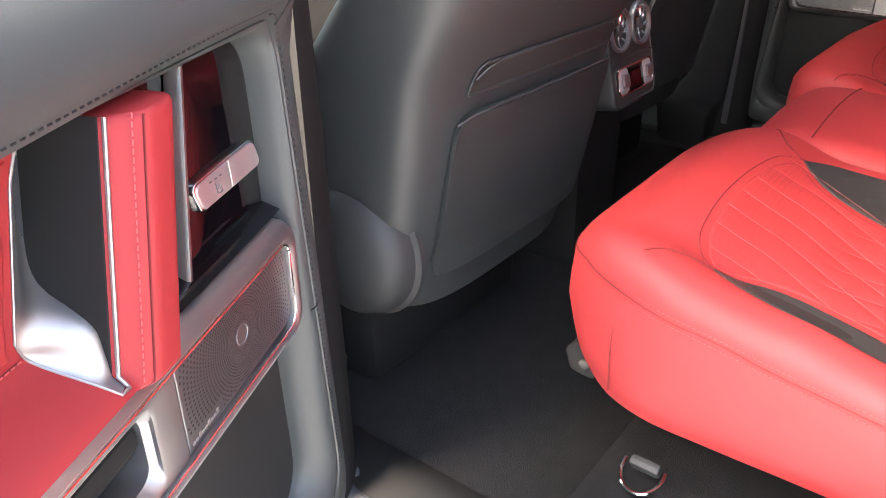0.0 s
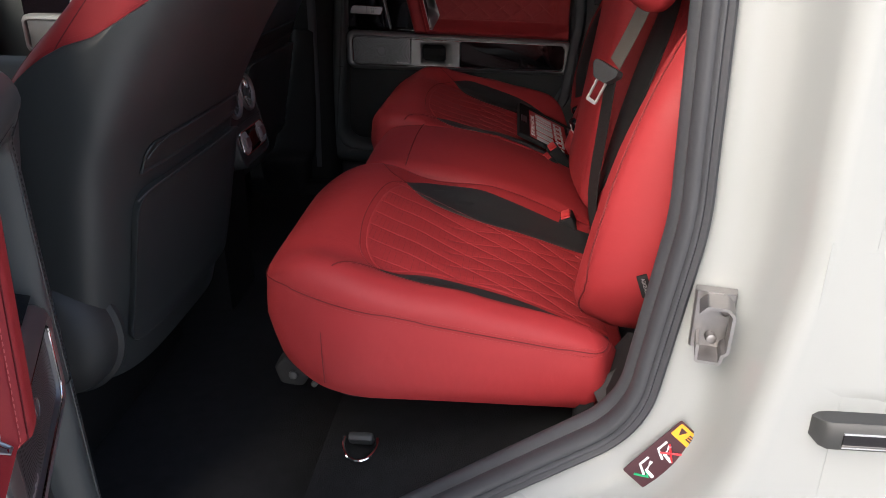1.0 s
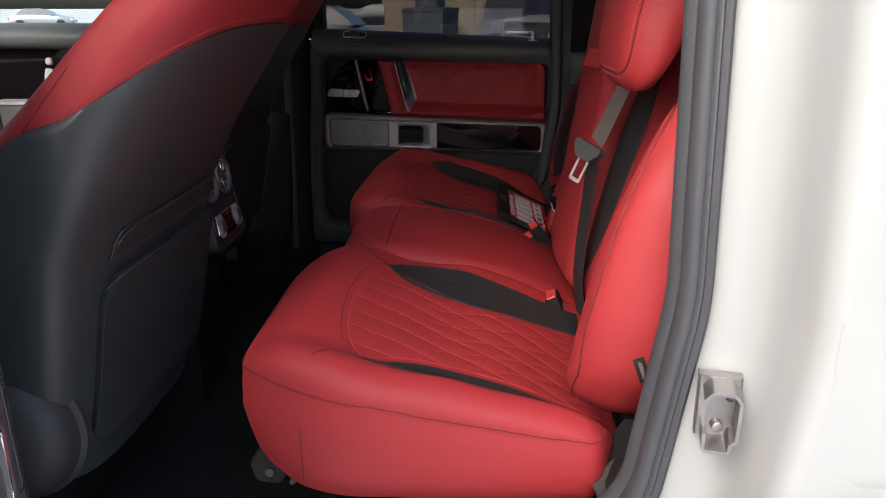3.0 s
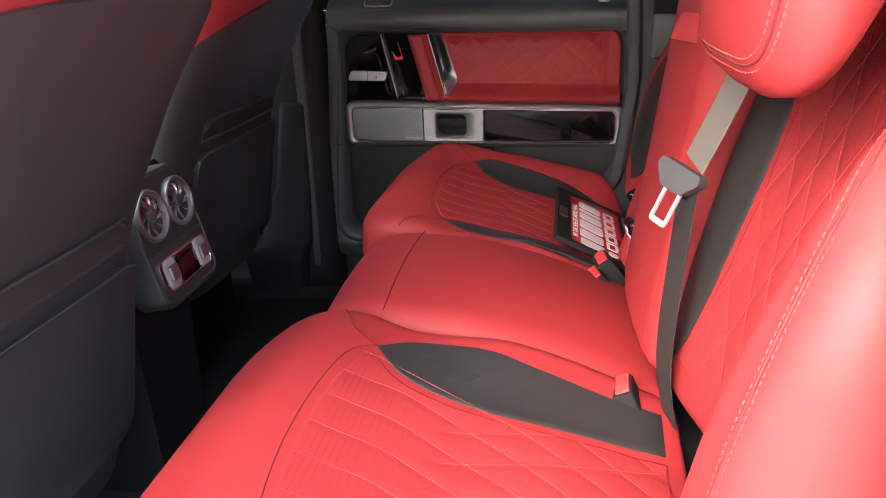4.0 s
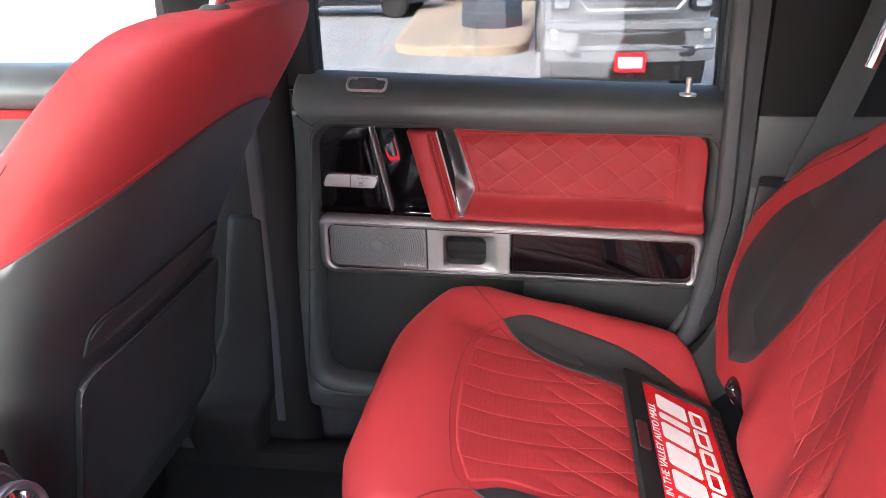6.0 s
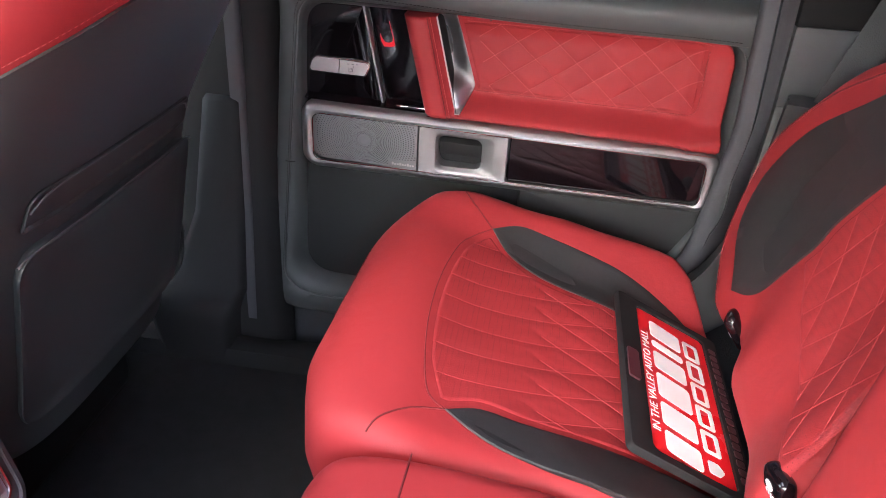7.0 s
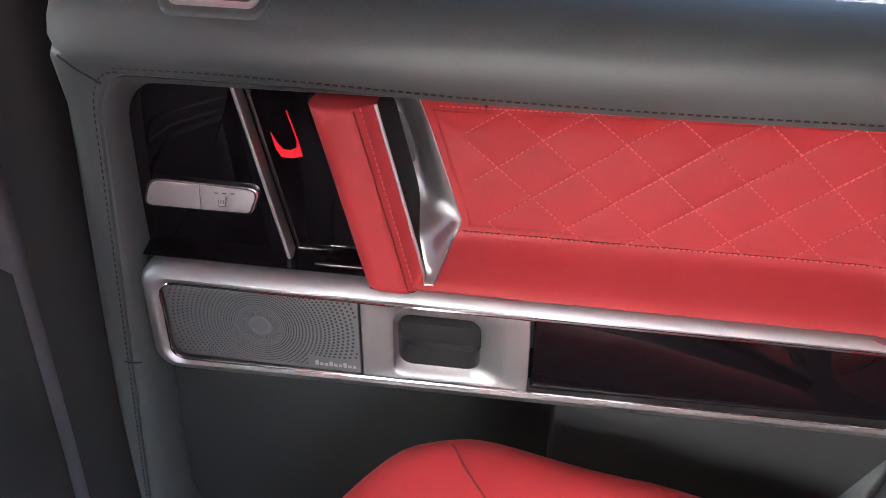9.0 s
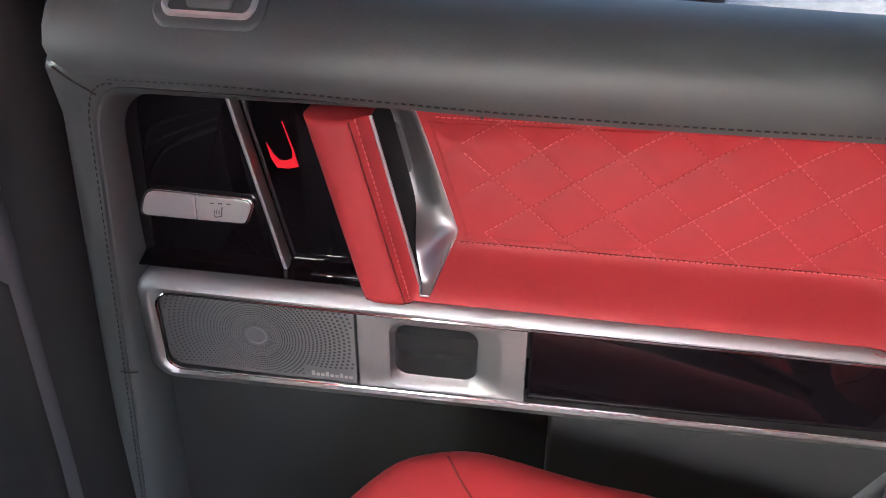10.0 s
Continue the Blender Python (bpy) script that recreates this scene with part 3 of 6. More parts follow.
    for k in range(-9, 16):
        for sg in (1, -1):
            pts = []
            for t in np.linspace(0, 1, 40):
                z = 1.297 + 0.098 * t
                x = (0.268 + 0.152 * t if sg > 0 else 0.295 - 0.129 * t) + 0.0625 * k
                lim = 0.160 + (1.405 - z) * 0.27 + 0.093
                if lim < x < 0.596 - 0.02 * max(0, (1.31 - z) / 0.013):
                    pts.append(on(x, z))
            if len(pts) > 2:
                stitches(bm, pts, nrm, 0.0046, 0.0032, 0.0011, 0.0013)
    hem = [on(x, 1.2965) for x in np.linspace(0.262, 0.580, 60)] + [on(0.580 + 0.018 * math.sin(a), 1.3145 - 0.018 * math.cos(a)) for a in np.linspace(0, 1.57, 8)] + [on(0.598, z) for z in np.linspace(1.315, 1.385, 20)]
    stitches(bm, hem, nrm, 0.0044, 0.0031, 0.0011, 0.0011)
    stitches(bm, [on(0.1928 + (1.402 - z) * 0.27, z) for z in np.linspace(1.402, 1.262, 40)], nrm, 0.0044, 0.0031, 0.0011, 0.0011)
    stitches(bm, [on(x, 1.2555 - 0.006 * (x - 0.23)) for x in np.linspace(0.232, 0.635, 90)], nrm, 0.0044, 0.0031, 0.0011, 0.0011)
    stitches(bm, [on(x, 1.395 - 0.004 * (x - 0.25)) for x in np.linspace(0.245, 0.60, 80)], nrm, 0.0044, 0.0031, 0.0011, 0.0011)
    part("stitching", bm, RED_THREAD, panel)
    bm = bmesh.new()
    for pts in ([on(0.1886 + (1.402 - z) * 0.27, z) for z in np.linspace(1.402, 1.258, 30)], hem, [on(x, 1.262) for x in np.linspace(0.192, 0.228, 8)]):
        tube(bm, pts, 0.0007, 4)
    part("seam", bm, SEAM_RED, panel)

    # pull cup
    cup, slot, rim = pull_cup(s)
    grip = part("pull_handle", cup, CUP_METAL, root, "brushed aluminium pull cup", 50)
    part("finger_slot", slot, DARK_PLASTIC, grip, "dark slot behind the grip column")
    part("rim", rim, METAL, grip, "bright rim")

    # decor strip: frame, speaker grille, handle plate, gloss inlay
    so, si = rrect(-0.014, 0.647, 1.140, 1.258, 0.026, 8), rrect(0.005, 0.628, 1.155, 1.241, 0.015, 8)
    bm = bmesh.new()
    loft(bm, [[(a, s * y, b) for a, b in r] for r, y in ((so, 0.815), (inset(so, -0.001), 0.785), (so, 0.776), (inset(so, 0.005), 0.768), (inset(so, 0.012), 0.765), (inset(si, -0.003), 0.766), (si, 0.769), (si, 0.790))], True, False)
    strip = part("decor_frame", bm, METAL, root, "brushed aluminium decor frame")
    bm = bmesh.new()
    ring_pts = [(a, s * 0.7675, b) for a, b in inset(si, 0.001)]
    tube(bm, ring_pts, 0.0012, 6, True)
    part("bright_edge", bm, CHROME, strip)
    grille = part("speaker_grille", pad(rrect(0.006, 0.1775, 1.158, 1.242, (0.002, 0.014, 0.014, 0.002)), at(0.784), round_edge(0.001, 0.012), 3), DARK_METAL, root, "perforated steel speaker grille")
    bm = bmesh.new()
    cx, cz = 0.090, 1.201
    for ring in range(28):
        rad = 0.0115 + 0.0009 * ring + 0.00007 * ring * ring
        for k in range(60 if rad < 0.022 else 120):
            ang = 2 * math.pi * (k + 0.5 * (ring % 2)) / (60 if rad < 0.022 else 120)
            x, z = cx + rad * math.cos(ang), cz + rad * math.sin(ang)
            if not (0.010 < x < 0.1745 and 1.163 < z < 1.239) or (x > 0.130 and z < 1.174):
                continue
            rr = min(0.00034 + 0.0125 * rad, 0.0013) * (0.72 + 0.28 * step(0.07, 0.13, x))
            bm.faces.new([bm.verts.new((x + rr * math.cos(q * math.pi / 3), s * 0.7716, z + rr * math.sin(q * math.pi / 3))) for q in range(6)])
    tagged(part("perforation", bm, PLASTIC, grille), kind="stuff")
    bm = bmesh.new()
    for k in range(9):
        bar_text(bm, at(0.7720), 0.1365 + 0.0042 * k, 0.1395 + 0.0042 * k, 1.1635, 1.1665 + 0.002 * (k % 3 == 0))
    part("maker_mark", bm, SILVER, grille)
    bm = bmesh.new()
    tube(bm, [(cx + 0.0085 * math.cos(q * math.pi / 12), s * 0.7718, cz + 0.0085 * math.sin(q * math.pi / 12)) for q in range(24)], 0.0006, 5, True)
    part("emblem", bm, DARK_METAL, grille, "small round emblem")
    po = rrect(0.1795, 0.3225, 1.158, 1.242, 0.001, 6)
    ci = rrect(0.210, 0.281, 1.170, 1.2245, 0.012, 6)
    cm = rrect(0.204, 0.303, 1.1605, 1.233, 0.013, 6)
    bm = bmesh.new()
    loft(bm, [[(a, s * y, b) for a, b in r] for r, y in ((po, 0.785), (po, 0.772), (inset(po, 0.0008), 0.7712), (cm, 0.7710), (inset(cm, 0.003), 0.772), (inset(ci, -0.004), 0.776), (ci, 0.780), (ci, 0.808))], False, False)
    plate = part("handle_plate", bm, METAL, root, "brushed aluminium door handle plate")
    bm = pad(inset(ci, -0.001), at(0.812), [(0, 0), (0, 0.006), (0.002, 0.008)], 2)
    part("handle_cup", bm, DARK_PLASTIC, plate)
    bm = bmesh.new()
    loft(bm, [[(x, s * y, z) for y, z in ((0.806, 1.222), (0.792, 1.220), (0.784, 1.212), (0.783, 1.200), (0.788, 1.190), (0.803, 1.188))] for x in (0.2115, 0.215, 0.245, 0.275, 0.2798)])
    part("release_lever", bm, DARK_PLASTIC, plate, "dark release lever")
    bm = bmesh.new()
    loft(bm, [[(a, s * (y + 0.004 * abs((b - 1.2) / 0.043) ** 2), b) for a, b in r] for r, y in ((rrect(0.325, 0.6265, 1.158, 1.242, (0.014, 0.002, 0.002, 0.014)), 0.785), (rrect(0.325, 0.6265, 1.158, 1.242, (0.014, 0.002, 0.002, 0.014)), 0.7735), (rrect(0.327, 0.6245, 1.160, 1.240, (0.013, 0.002, 0.002, 0.013)), 0.7715))])
    part("gloss_inlay", bm, PIANO, root, "long gloss black inlay")

    # window switch and lock pin on the ledge
    slope = lambda b: curve((0.7565, 0.761, 0.770, 0.784, 0.803, 0.826), (1.443, 1.452, 1.461, 1.469, 1.4755, 1.479), b)
    bed = part("window_switch", pad(rrect(0.046, 0.128, 0.764, 0.800, 0.012), lambda a, b, h: (a, s * b, slope(b) + h), round_edge(0.0015, 0.0014, -0.003), 5), BLACK, root, "window switch with chrome rim")
    bm = bmesh.new()
    tube(bm, [(a, s * b, slope(b) + 0.0022) for a, b in dense_outline(rrect(0.055, 0.119, 0.769, 0.794, 0.007), 0.004)], 0.0023, 6, True)
    part("rim", bm, SILVER, bed)
    part("rocker", pad(rrect(0.070, 0.104, 0.774, 0.790, 0.004), lambda a, b, h: (a, s * b, slope(b) + 0.0005 + h), round_edge(0.003, 0.006), 2), GREY_PLASTIC, bed)
    bm = bmesh.new()
    disc_ring(bm, (0.596, s * 0.785, 1.468), (1, 0, 0), (0, 1, 0), (0, 0, 1), [(0.013, 0), (0.013, 0.005), (0.010, 0.006), (0.005, 0.006), (0.0042, 0.008), (0.0042, 0.022), (0.005, 0.024), (0.005, 0.029), (0.003, 0.031)], 16)
    part("lock_pin", bm, SILVER, root, "lock pin in a black ring")
    sloping = ("arm_rest", "quilted_panel", "pull_handle", "finger_slot", "rim", "decor_frame", "bright_edge", "speaker_grille", "perforation", "maker_mark", "emblem", "handle_plate", "handle_cup", "release_lever", "gloss_inlay", "gloss_foot", "trim_line")
    for ob in root.children_recursive:
        if ob.name.split(".")[0] in sloping or (ob.parent == panel):
            for v in ob.data.vertices:
                if v.co.z < 1.44:
                    v.co.z += trim_drop(v.co.x, v.co.z)
    # the sill of the window falls a little towards the rear
    for ob in root.children_recursive:
        if ob.name.split(".")[0] in ("window_ledge", "window_switch", "rim", "rocker", "lock_pin", "window_frame", "pane", "seal_rib"):
            for v in ob.data.vertices:
                if v.co.z < 1.52:
                    v.co.z += (0.012 - 0.042 * v.co.x) * (1.0 if s > 0 else 0.2) * max(0.0, min(1.0, (v.co.z - 1.432) / 0.045))
    root.matrix_basis = move
    return root


hinge = Matrix.Translation((-0.091, -0.889, -0.020))
swing = hinge @ Matrix.Rotation(radians(-66), 4, "Z") @ Matrix.Translation((0.091, 0.889, 0))
rear_door(1, "rear_door", "closed rear door with red and black leather trim")
rear_door(-1, "rear_door", "open rear door with red and black leather trim", swing)


def front_door(side, name, label):
    root = thing(name, label, "car door")
    s = side
    at = lambda y: (lambda a, b, h: (a, s * (y - h), b))
    part("outer_panel", pad(rounded([(-0.215, 1.46, 0.02), (-1.25, 1.46, 0.03), (-1.25, 0.72, 0.05), (-0.215, 0.72, 0.05)]), at(0.886), round_edge(0.006, 0.05), 2), WHITE, root, "white painted steel door skin")
    part("trim_panel", pad(rounded([(-0.235, 1.44, 0.02), (-1.2, 1.44, 0.02), (-1.2, 0.735, 0.03), (-0.235, 0.735, 0.03)]), at(0.834), round_edge(0.012, 0.036), 3), BLACK, root, "black leather door trim")
    prof = [(0.840, 1.403), (0.790, 1.405), (0.770, 1.408), (0.757, 1.413), (0.750, 1.422), (0.748, 1.433), (0.752, 1.446), (0.762, 1.459), (0.780, 1.469), (0.803, 1.475), (0.826, 1.479), (0.846, 1.478), (0.850, 1.44)]
    bm = bmesh.new()
    loft(bm, [[(x, s * y, z) for y, z in prof] for x in (-0.235, -0.5, -0.8, -1.2)])
    part("window_ledge", bm, BLACK, root, "black leather window ledge")
    shift = Matrix.Translation((-0.88, 0, 0))
    part("gloss_insert", pad(rounded([(-0.797, 1.404, 0.002), (-1.02, 1.404, 0.02), (-1.02, 1.240, 0.01), (-0.762, 1.240, 0.002)]), at(0.812), round_edge(0.003, 0.018), 2), PIANO, root, "gloss black insert")
    bm = bmesh.new()
    loft(bm, [[(-0.795 + 0.215 * (1.404 - z) + dx, s * y, z) for dx, y in ((0.003, 0.812), (0.003, 0.7985), (0.060, 0.802), (0.095, 0.796), (0.095, 0.812))] for z in (1.404, 1.238)])
    part("gloss_channel", bm, PIANO, root)
    bm = bmesh.new()
    loft(bm, [[(-0.798 + 0.215 * (1.404 - z) + dx, s * y, z) for dx, y in ((0.0, 0.80), (0.0005, 0.790), (0.0045, 0.788), (0.006, 0.80))] for z in (1.404, 1.238)])
    part("chrome_bar", bm, CHROME, root)
    part("arm_rest", moved(red_grid(s), shift), RED, root, "red leather arm rest with grip column", 60)
    cup, slot, rim = (moved(k, shift) for k in pull_cup(s))
    grip = part("pull_handle", cup, CUP_METAL, root, "brushed aluminium pull cup", 50)
    part("finger_slot", slot, DARK_PLASTIC, grip)
    part("rim", rim, METAL, grip)
    # seat shaped adjusters: backrest, cushion and headrest keys
    for o in ([(-0.822, 1.346, 0.010), (-0.848, 1.352, 0.010), (-0.862, 1.286, 0.006), (-0.842, 1.284, 0.010)], [(-0.800, 1.277, 0.007), (-0.866, 1.279, 0.007), (-0.866, 1.264, 0.006), (-0.802, 1.262, 0.006)], [(-0.822, 1.380, 0.010), (-0.842, 1.382, 0.010), (-0.846, 1.360, 0.009), (-0.826, 1.358, 0.009)]):
        part("seat_key", pad(rounded(o), at(0.795), round_edge(0.004, 0.010), 3), SILVER, root, "silver seat adjusting key")
    so, si = rrect(-1.02, -0.25, 1.140, 1.258, 0.026, 8), rrect(-1.005, -0.268, 1.155, 1.241, 0.015, 8)
    bm = bmesh.new()
    loft(bm, [[(a, s * y, b) for a, b in r] for r, y in ((so, 0.815), (so, 0.776), (inset(so, 0.005), 0.768), (inset(si, -0.003), 0.766), (si, 0.769), (si, 0.790))], True, False)
    part("decor_frame", bm, METAL, root, "brushed aluminium decor frame")
    part("speaker_grille", pad(rrect(-1.0, -0.8245, 1.158, 1.242, 0.004), at(0.784), round_edge(0.001, 0.012), 2), DARK_METAL, root, "dark perforated speaker grille")
    po, ci = rrect(-0.8225, -0.640, 1.158, 1.242, 0.001, 6), rrect(-0.785, -0.700, 1.170, 1.228, 0.012, 6)
    bm = bmesh.new()
    loft(bm, [[(a, s * y, b) for a, b in r] for r, y in ((po, 0.785), (po, 0.7715), (inset(ci, -0.004), 0.773), (ci, 0.778), (ci, 0.806))], False, False)
    plate = part("handle_plate", bm, METAL, root, "brushed aluminium door handle plate")
    part("handle_cup", pad(inset(ci, -0.001), at(0.812), [(0, 0), (0, 0.006), (0.002, 0.008)], 2), DARK_PLASTIC, plate)
    part("gloss_inlay", pad(rrect(-0.638, -0.266, 1.158, 1.242, 0.012), at(0.785), round_edge(0.001, 0.013), 2), PIANO, root, "long gloss black inlay")
    # the front trim sits a little higher than the rear one
    for ob in root.children_recursive:
        if ob.name.split(".")[0] not in ("outer_panel", "trim_panel"):
            for v in ob.data.vertices:
                v.co.z += 0.028
    fo = rounded([(-0.225, 1.80, 0.04), (-1.05, 1.80, 0.04), (-1.20, 1.483, 0.02), (-0.225, 1.483, 0.01)])
    fi = rounded([(-0.275, 1.765, 0.03), (-1.01, 1.765, 0.03), (-1.14, 1.500, 0.02), (-0.275, 1.500, 0.012)])
    bm = bmesh.new()
    lo = [[(a, s * y, b) for a, b in r] for r, y in ((fo, 0.870), (fo, 0.815), (inset(fo, 0.006), 0.808), (inset(fi, -0.006), 0.808), (fi, 0.814), (fi, 0.870))]
    loft(bm, lo + [lo[0]], False, False)
    fr = part("window_frame", bm, PLASTIC, root)
    pane = part("pane", pad(inset(fi, -0.004), at(0.850), [(0, 0), (0, 0.004)], 1), GLASS, fr)
    pane.visible_shadow = False
    return root


front_door(1, "front_door", "closed front door with red arm rest and aluminium strip")
front_door(-1, "front_door", "closed front door with black and red trim")


# ---- body of the car ----
def opening(grow=0.0):
    o = rounded([(0.652, 1.815, 0.05), (-0.115, 1.815, 0.04), (-0.115, 0.735, 0.09), (0.18, 0.735, 0.12), (0.470, 0.928, 0.25), (0.632, 1.035, 0.12), (0.668, 1.280, 0.35)], 10)
    dense = []
    for p, q in zip(o, o[1:] + o[:1]):
        m = max(1, int((Vector(q) - Vector(p)).length / 0.04))
        dense += [(p[0] + (q[0] - p[0]) * i / m, p[1] + (q[1] - p[1]) * i / m) for i in range(m)]
    return inset(dense, -grow) if grow else dense


def side_wall(s, name, label, quarter=True):
    """White side of the body round the rear door's opening, with the jamb stepping out to the outer skin."""
    root = thing(name, label, "car body", kind="structure")
    base = opening()

    def far(p):
        cx, cz = 0.35, 1.25
        dx, dz = p[0] - cx, p[1] - cz
        k = 1e9
        if dx:
            k = min(k, ((0.80 if dx > 0 else -0.205) - cx) / dx)
        if dz:
            k = min(k, ((1.93 if dz > 0 else 0.56) - cz) / dz)
        return (cx + dx * k, cz + dz * k)
    outer = [far(p) for p in base]
    g = lambda d, y: [(a, s * y, b) for a, b in opening(d)]
    rings = [g(0.0, 0.755), g(0.001, 0.772), g(0.006, 0.780), g(0.036, 0.789), g(0.056, 0.796), g(0.067, 0.807), g(0.073, 0.830), g(0.079, 0.862), g(0.085, 0.874), g(0.097, 0.8795)]
    near = opening(0.097)
    for t in (0.12, 0.3, 0.6, 1.0):
        rings.append([(p[0] + (q[0] - p[0]) * t, s * 0.880, p[1] + (q[1] - p[1]) * t) for p, q in zip(near, outer)])
    rings.append([(p[0], s * 0.80, p[1]) for p in outer])
    for r in rings[5:-1]:
        for k, p in enumerate(r):
            if p[0] < -0.12:
                r[k] = (max(p[0], -0.205), p[1], p[2])
    bm = bmesh.new()
    loft(bm, rings if s < 0 else rings[3:], False, False)
    part("side_panel", bm, WHITE, root, "white painted side panel and door jamb", 60)
    if s > 0:
        # Added dark ring; hides white paint showing through the closed door's gap.
        bm = bmesh.new()
        loft(bm, [g(-0.006, 0.802), g(-0.006, 0.790), g(0.0, 0.7865), g(0.034, 0.7865), g(0.10, 0.7865), g(0.10, 0.815), g(-0.006, 0.815)], False, False)
        part("jamb_trim", bm, RUBBER, root, "added black ring that covers the white door jamb", 60)
    return root


def crease(s, parent):
    bm = bmesh.new()
    loft(bm, [[(x, s * (0.8795 + (y - 0.8795) * w), z) for y, z in ((0.874, 1.303), (0.8797, 1.302), (0.8835, 1.294), (0.8850, 1.286), (0.8850, 1.160), (0.8800, 1.135), (0.874, 1.134))] for x, w in ((0.762, 0.05), (0.80, 0.16), (0.86, 0.32), (0.95, 0.42), (1.2, 0.45), (1.95, 0.45))])
    part("body_crease", bm, WHITE, parent, sharp=80)


def quarter(s):
    """White rear quarter panel with its window."""
    root = thing("rear_quarter", "white painted rear quarter of the car with dark window", "car body", kind="structure")
    fo = rrect(0.8002, 1.95, 0.56, 1.93, 0.001, 8)
    fi = rrect(0.836, 1.86, 1.410, 1.80, 0.06, 8)
    bm = bmesh.new()
    lo = [[(a, s * y, b) for a, b in r] for r, y in ((fo, 0.80), (fo, 0.880), (fi, 0.880), (fi, 0.862))]
    loft(bm, lo, False, False)
    part("side_panel", bm, WHITE, root, "white painted quarter panel")
    bm = bmesh.new()
    lo = [[(a, s * y, b) for a, b in r] for r, y in ((inset(fi, -0.004), 0.872), (inset(fi, -0.003), 0.886), (inset(fi, 0.006), 0.889), (inset(fi, 0.014), 0.884), (inset(fi, 0.016), 0.866))]
    loft(bm, lo, False, False)
    part("rubber", bm, RUBBER, root, "black rubber window surround")
    pane = part("pane", pad(inset(fi, 0.010), lambda a, b, h: (a, s * (0.868 + h), b), [(0, 0), (0, 0.005)], 2), DARK_GLASS, root, "dark tinted pane")
    pane.visible_shadow = False
    return root


quarter(-1)
quarter(1)
wall_left = side_wall(-1, "body_side", "white painted car body side with open doorway")
crease(-1, wall_left)
wall_right = side_wall(1, "body_side", "white painted car body side behind the closed door")


def seal(s):
    """Ribbed rubber seal round the doorway: clamping strip, hollow bulb and outer lip."""
    root = thing("door_seal", "ribbed dark grey rubber seal round the doorway", "door seal")
    base = opening()
    for name, sec in (
        ("clamp_strip", [(0.004, 0.742), (-0.012, 0.742), (-0.017, 0.746), (-0.019, 0.752), (-0.017, 0.758), (-0.011, 0.764), (0.004, 0.768)]),
        ("bulb", [(-0.010, 0.764), (-0.012, 0.772), (-0.011, 0.780), (-0.007, 0.786), (-0.001, 0.788), (0.004, 0.784), (0.006, 0.776), (0.004, 0.766)]),
        ("outer_lip", [(-0.004, 0.772), (0.001, 0.786), (0.003, 0.7905), (0.0055, 0.791), (0.0075, 0.7885), (0.0095, 0.790), (0.0125, 0.792), (0.0155, 0.790), (0.017, 0.780), (0.010, 0.770)]),
    ):
        bm = bmesh.new()
        rails = [[(a, s * y, b) for a, b in inset(base, -d)] for d, y in sec]
        rings = [[r[k] for r in rails] for k in range(len(base))]
        loft(bm, rings + [rings[0]], False, False)
        part(name, bm, RUBBER, root, "", 60)
    return root


seal(-1)
seal(1)


def slab(name, lo, hi, mat, label, category, r=0.01):
    return tagged(part(name, block(lo, hi, r), mat), label, category, kind="structure")


floor = slab("floor", (-1.6, -0.74, 0.70), (0.24, 0.74, 0.765), CARPET, "black carpeted car floor", "floor")
bm = bmesh.new()
loft(bm, [[(x, y, z) for x, z in ((0.195, 0.70), (0.205, 0.79), (0.222, 0.838), (0.255, 0.855), (0.45, 0.885), (0.62, 0.955), (1.9, 1.0), (1.9, 0.70))] for y in (-0.742, -0.70, 0.0, 0.70, 0.742)])
tagged(part("rear_floor_step", bm, CARPET), "black carpeted platform below the rear bench", "floor", kind="structure")
for s in (-1, 1):
    bm = bmesh.new()
    high = 0.032 if s > 0 else 0.0
    loft(bm, [[(x, s * y, z + up + high * (z > 0.71)) for y, z in ((0.690, 0.70), (0.695, 0.767), (0.712, 0.772), (0.735, 0.770), (0.772, 0.748), (0.780, 0.70))] for x, up in ((-1.3, 0), (-0.3, 0), (0.14, 0.0), (0.22, 0.028), (0.34, 0.048), (0.52, 0.128), (0.66, 0.228))])
    tagged(part("door_sill", bm, DARK_PLASTIC), "black plastic door sill trim", "door sill", kind="structure")

# Roof out of view; its sunroof opening is added to brighten the cabin.
bm = bmesh.new()
fo, fi = rrect(-1.0, 1.95, -0.80, 0.80, 0.02), rrect(-0.70, 0.20, -0.40, 0.40, 0.05)
lo = [[(a, b, z) for a, b in r] for r, z in ((fo, 1.85), (fo, 1.93), (fi, 1.93), (fi, 1.85))]
loft(bm, lo + [lo[0]], False, False)
tagged(part("roof", bm, HEADLINER), "grey headliner under the car roof", "roof", kind="structure")
added_roof_pane = tagged(part("sunroof", pad(inset(fi, -0.004), lambda a, b, h: (a, b, 1.905 + h), [(0, 0), (0, 0.006)], 1), ROOF_GLASS), "tinted pane of an added, unseen sunroof that lets fill light in", "sunroof", kind="structure")
bm = bmesh.new()
fo, fi = rrect(-0.80, 0.80, 0.70, 1.85, 0.02), rrect(-0.62, 0.62, 1.40, 1.78, 0.05)
lo = [[(x, a, b) for a, b in r] for r, x in ((fo, 1.90), (fo, 1.95), (fi, 1.95), (fi, 1.90))]
loft(bm, lo + [lo[0]], False, False)
tagged(part("wall_rear", bm, PLASTIC), "black trim of the tailgate round its window", "wall", kind="structure")
rear_pane = tagged(part("tailgate_window", pad(inset(fi, -0.004), lambda a, b, h: (1.93 + h, a, b), [(0, 0), (0, 0.005)], 1), GLASS), "tailgate window glass", "car window", kind="structure")
rear_pane.visible_shadow = False
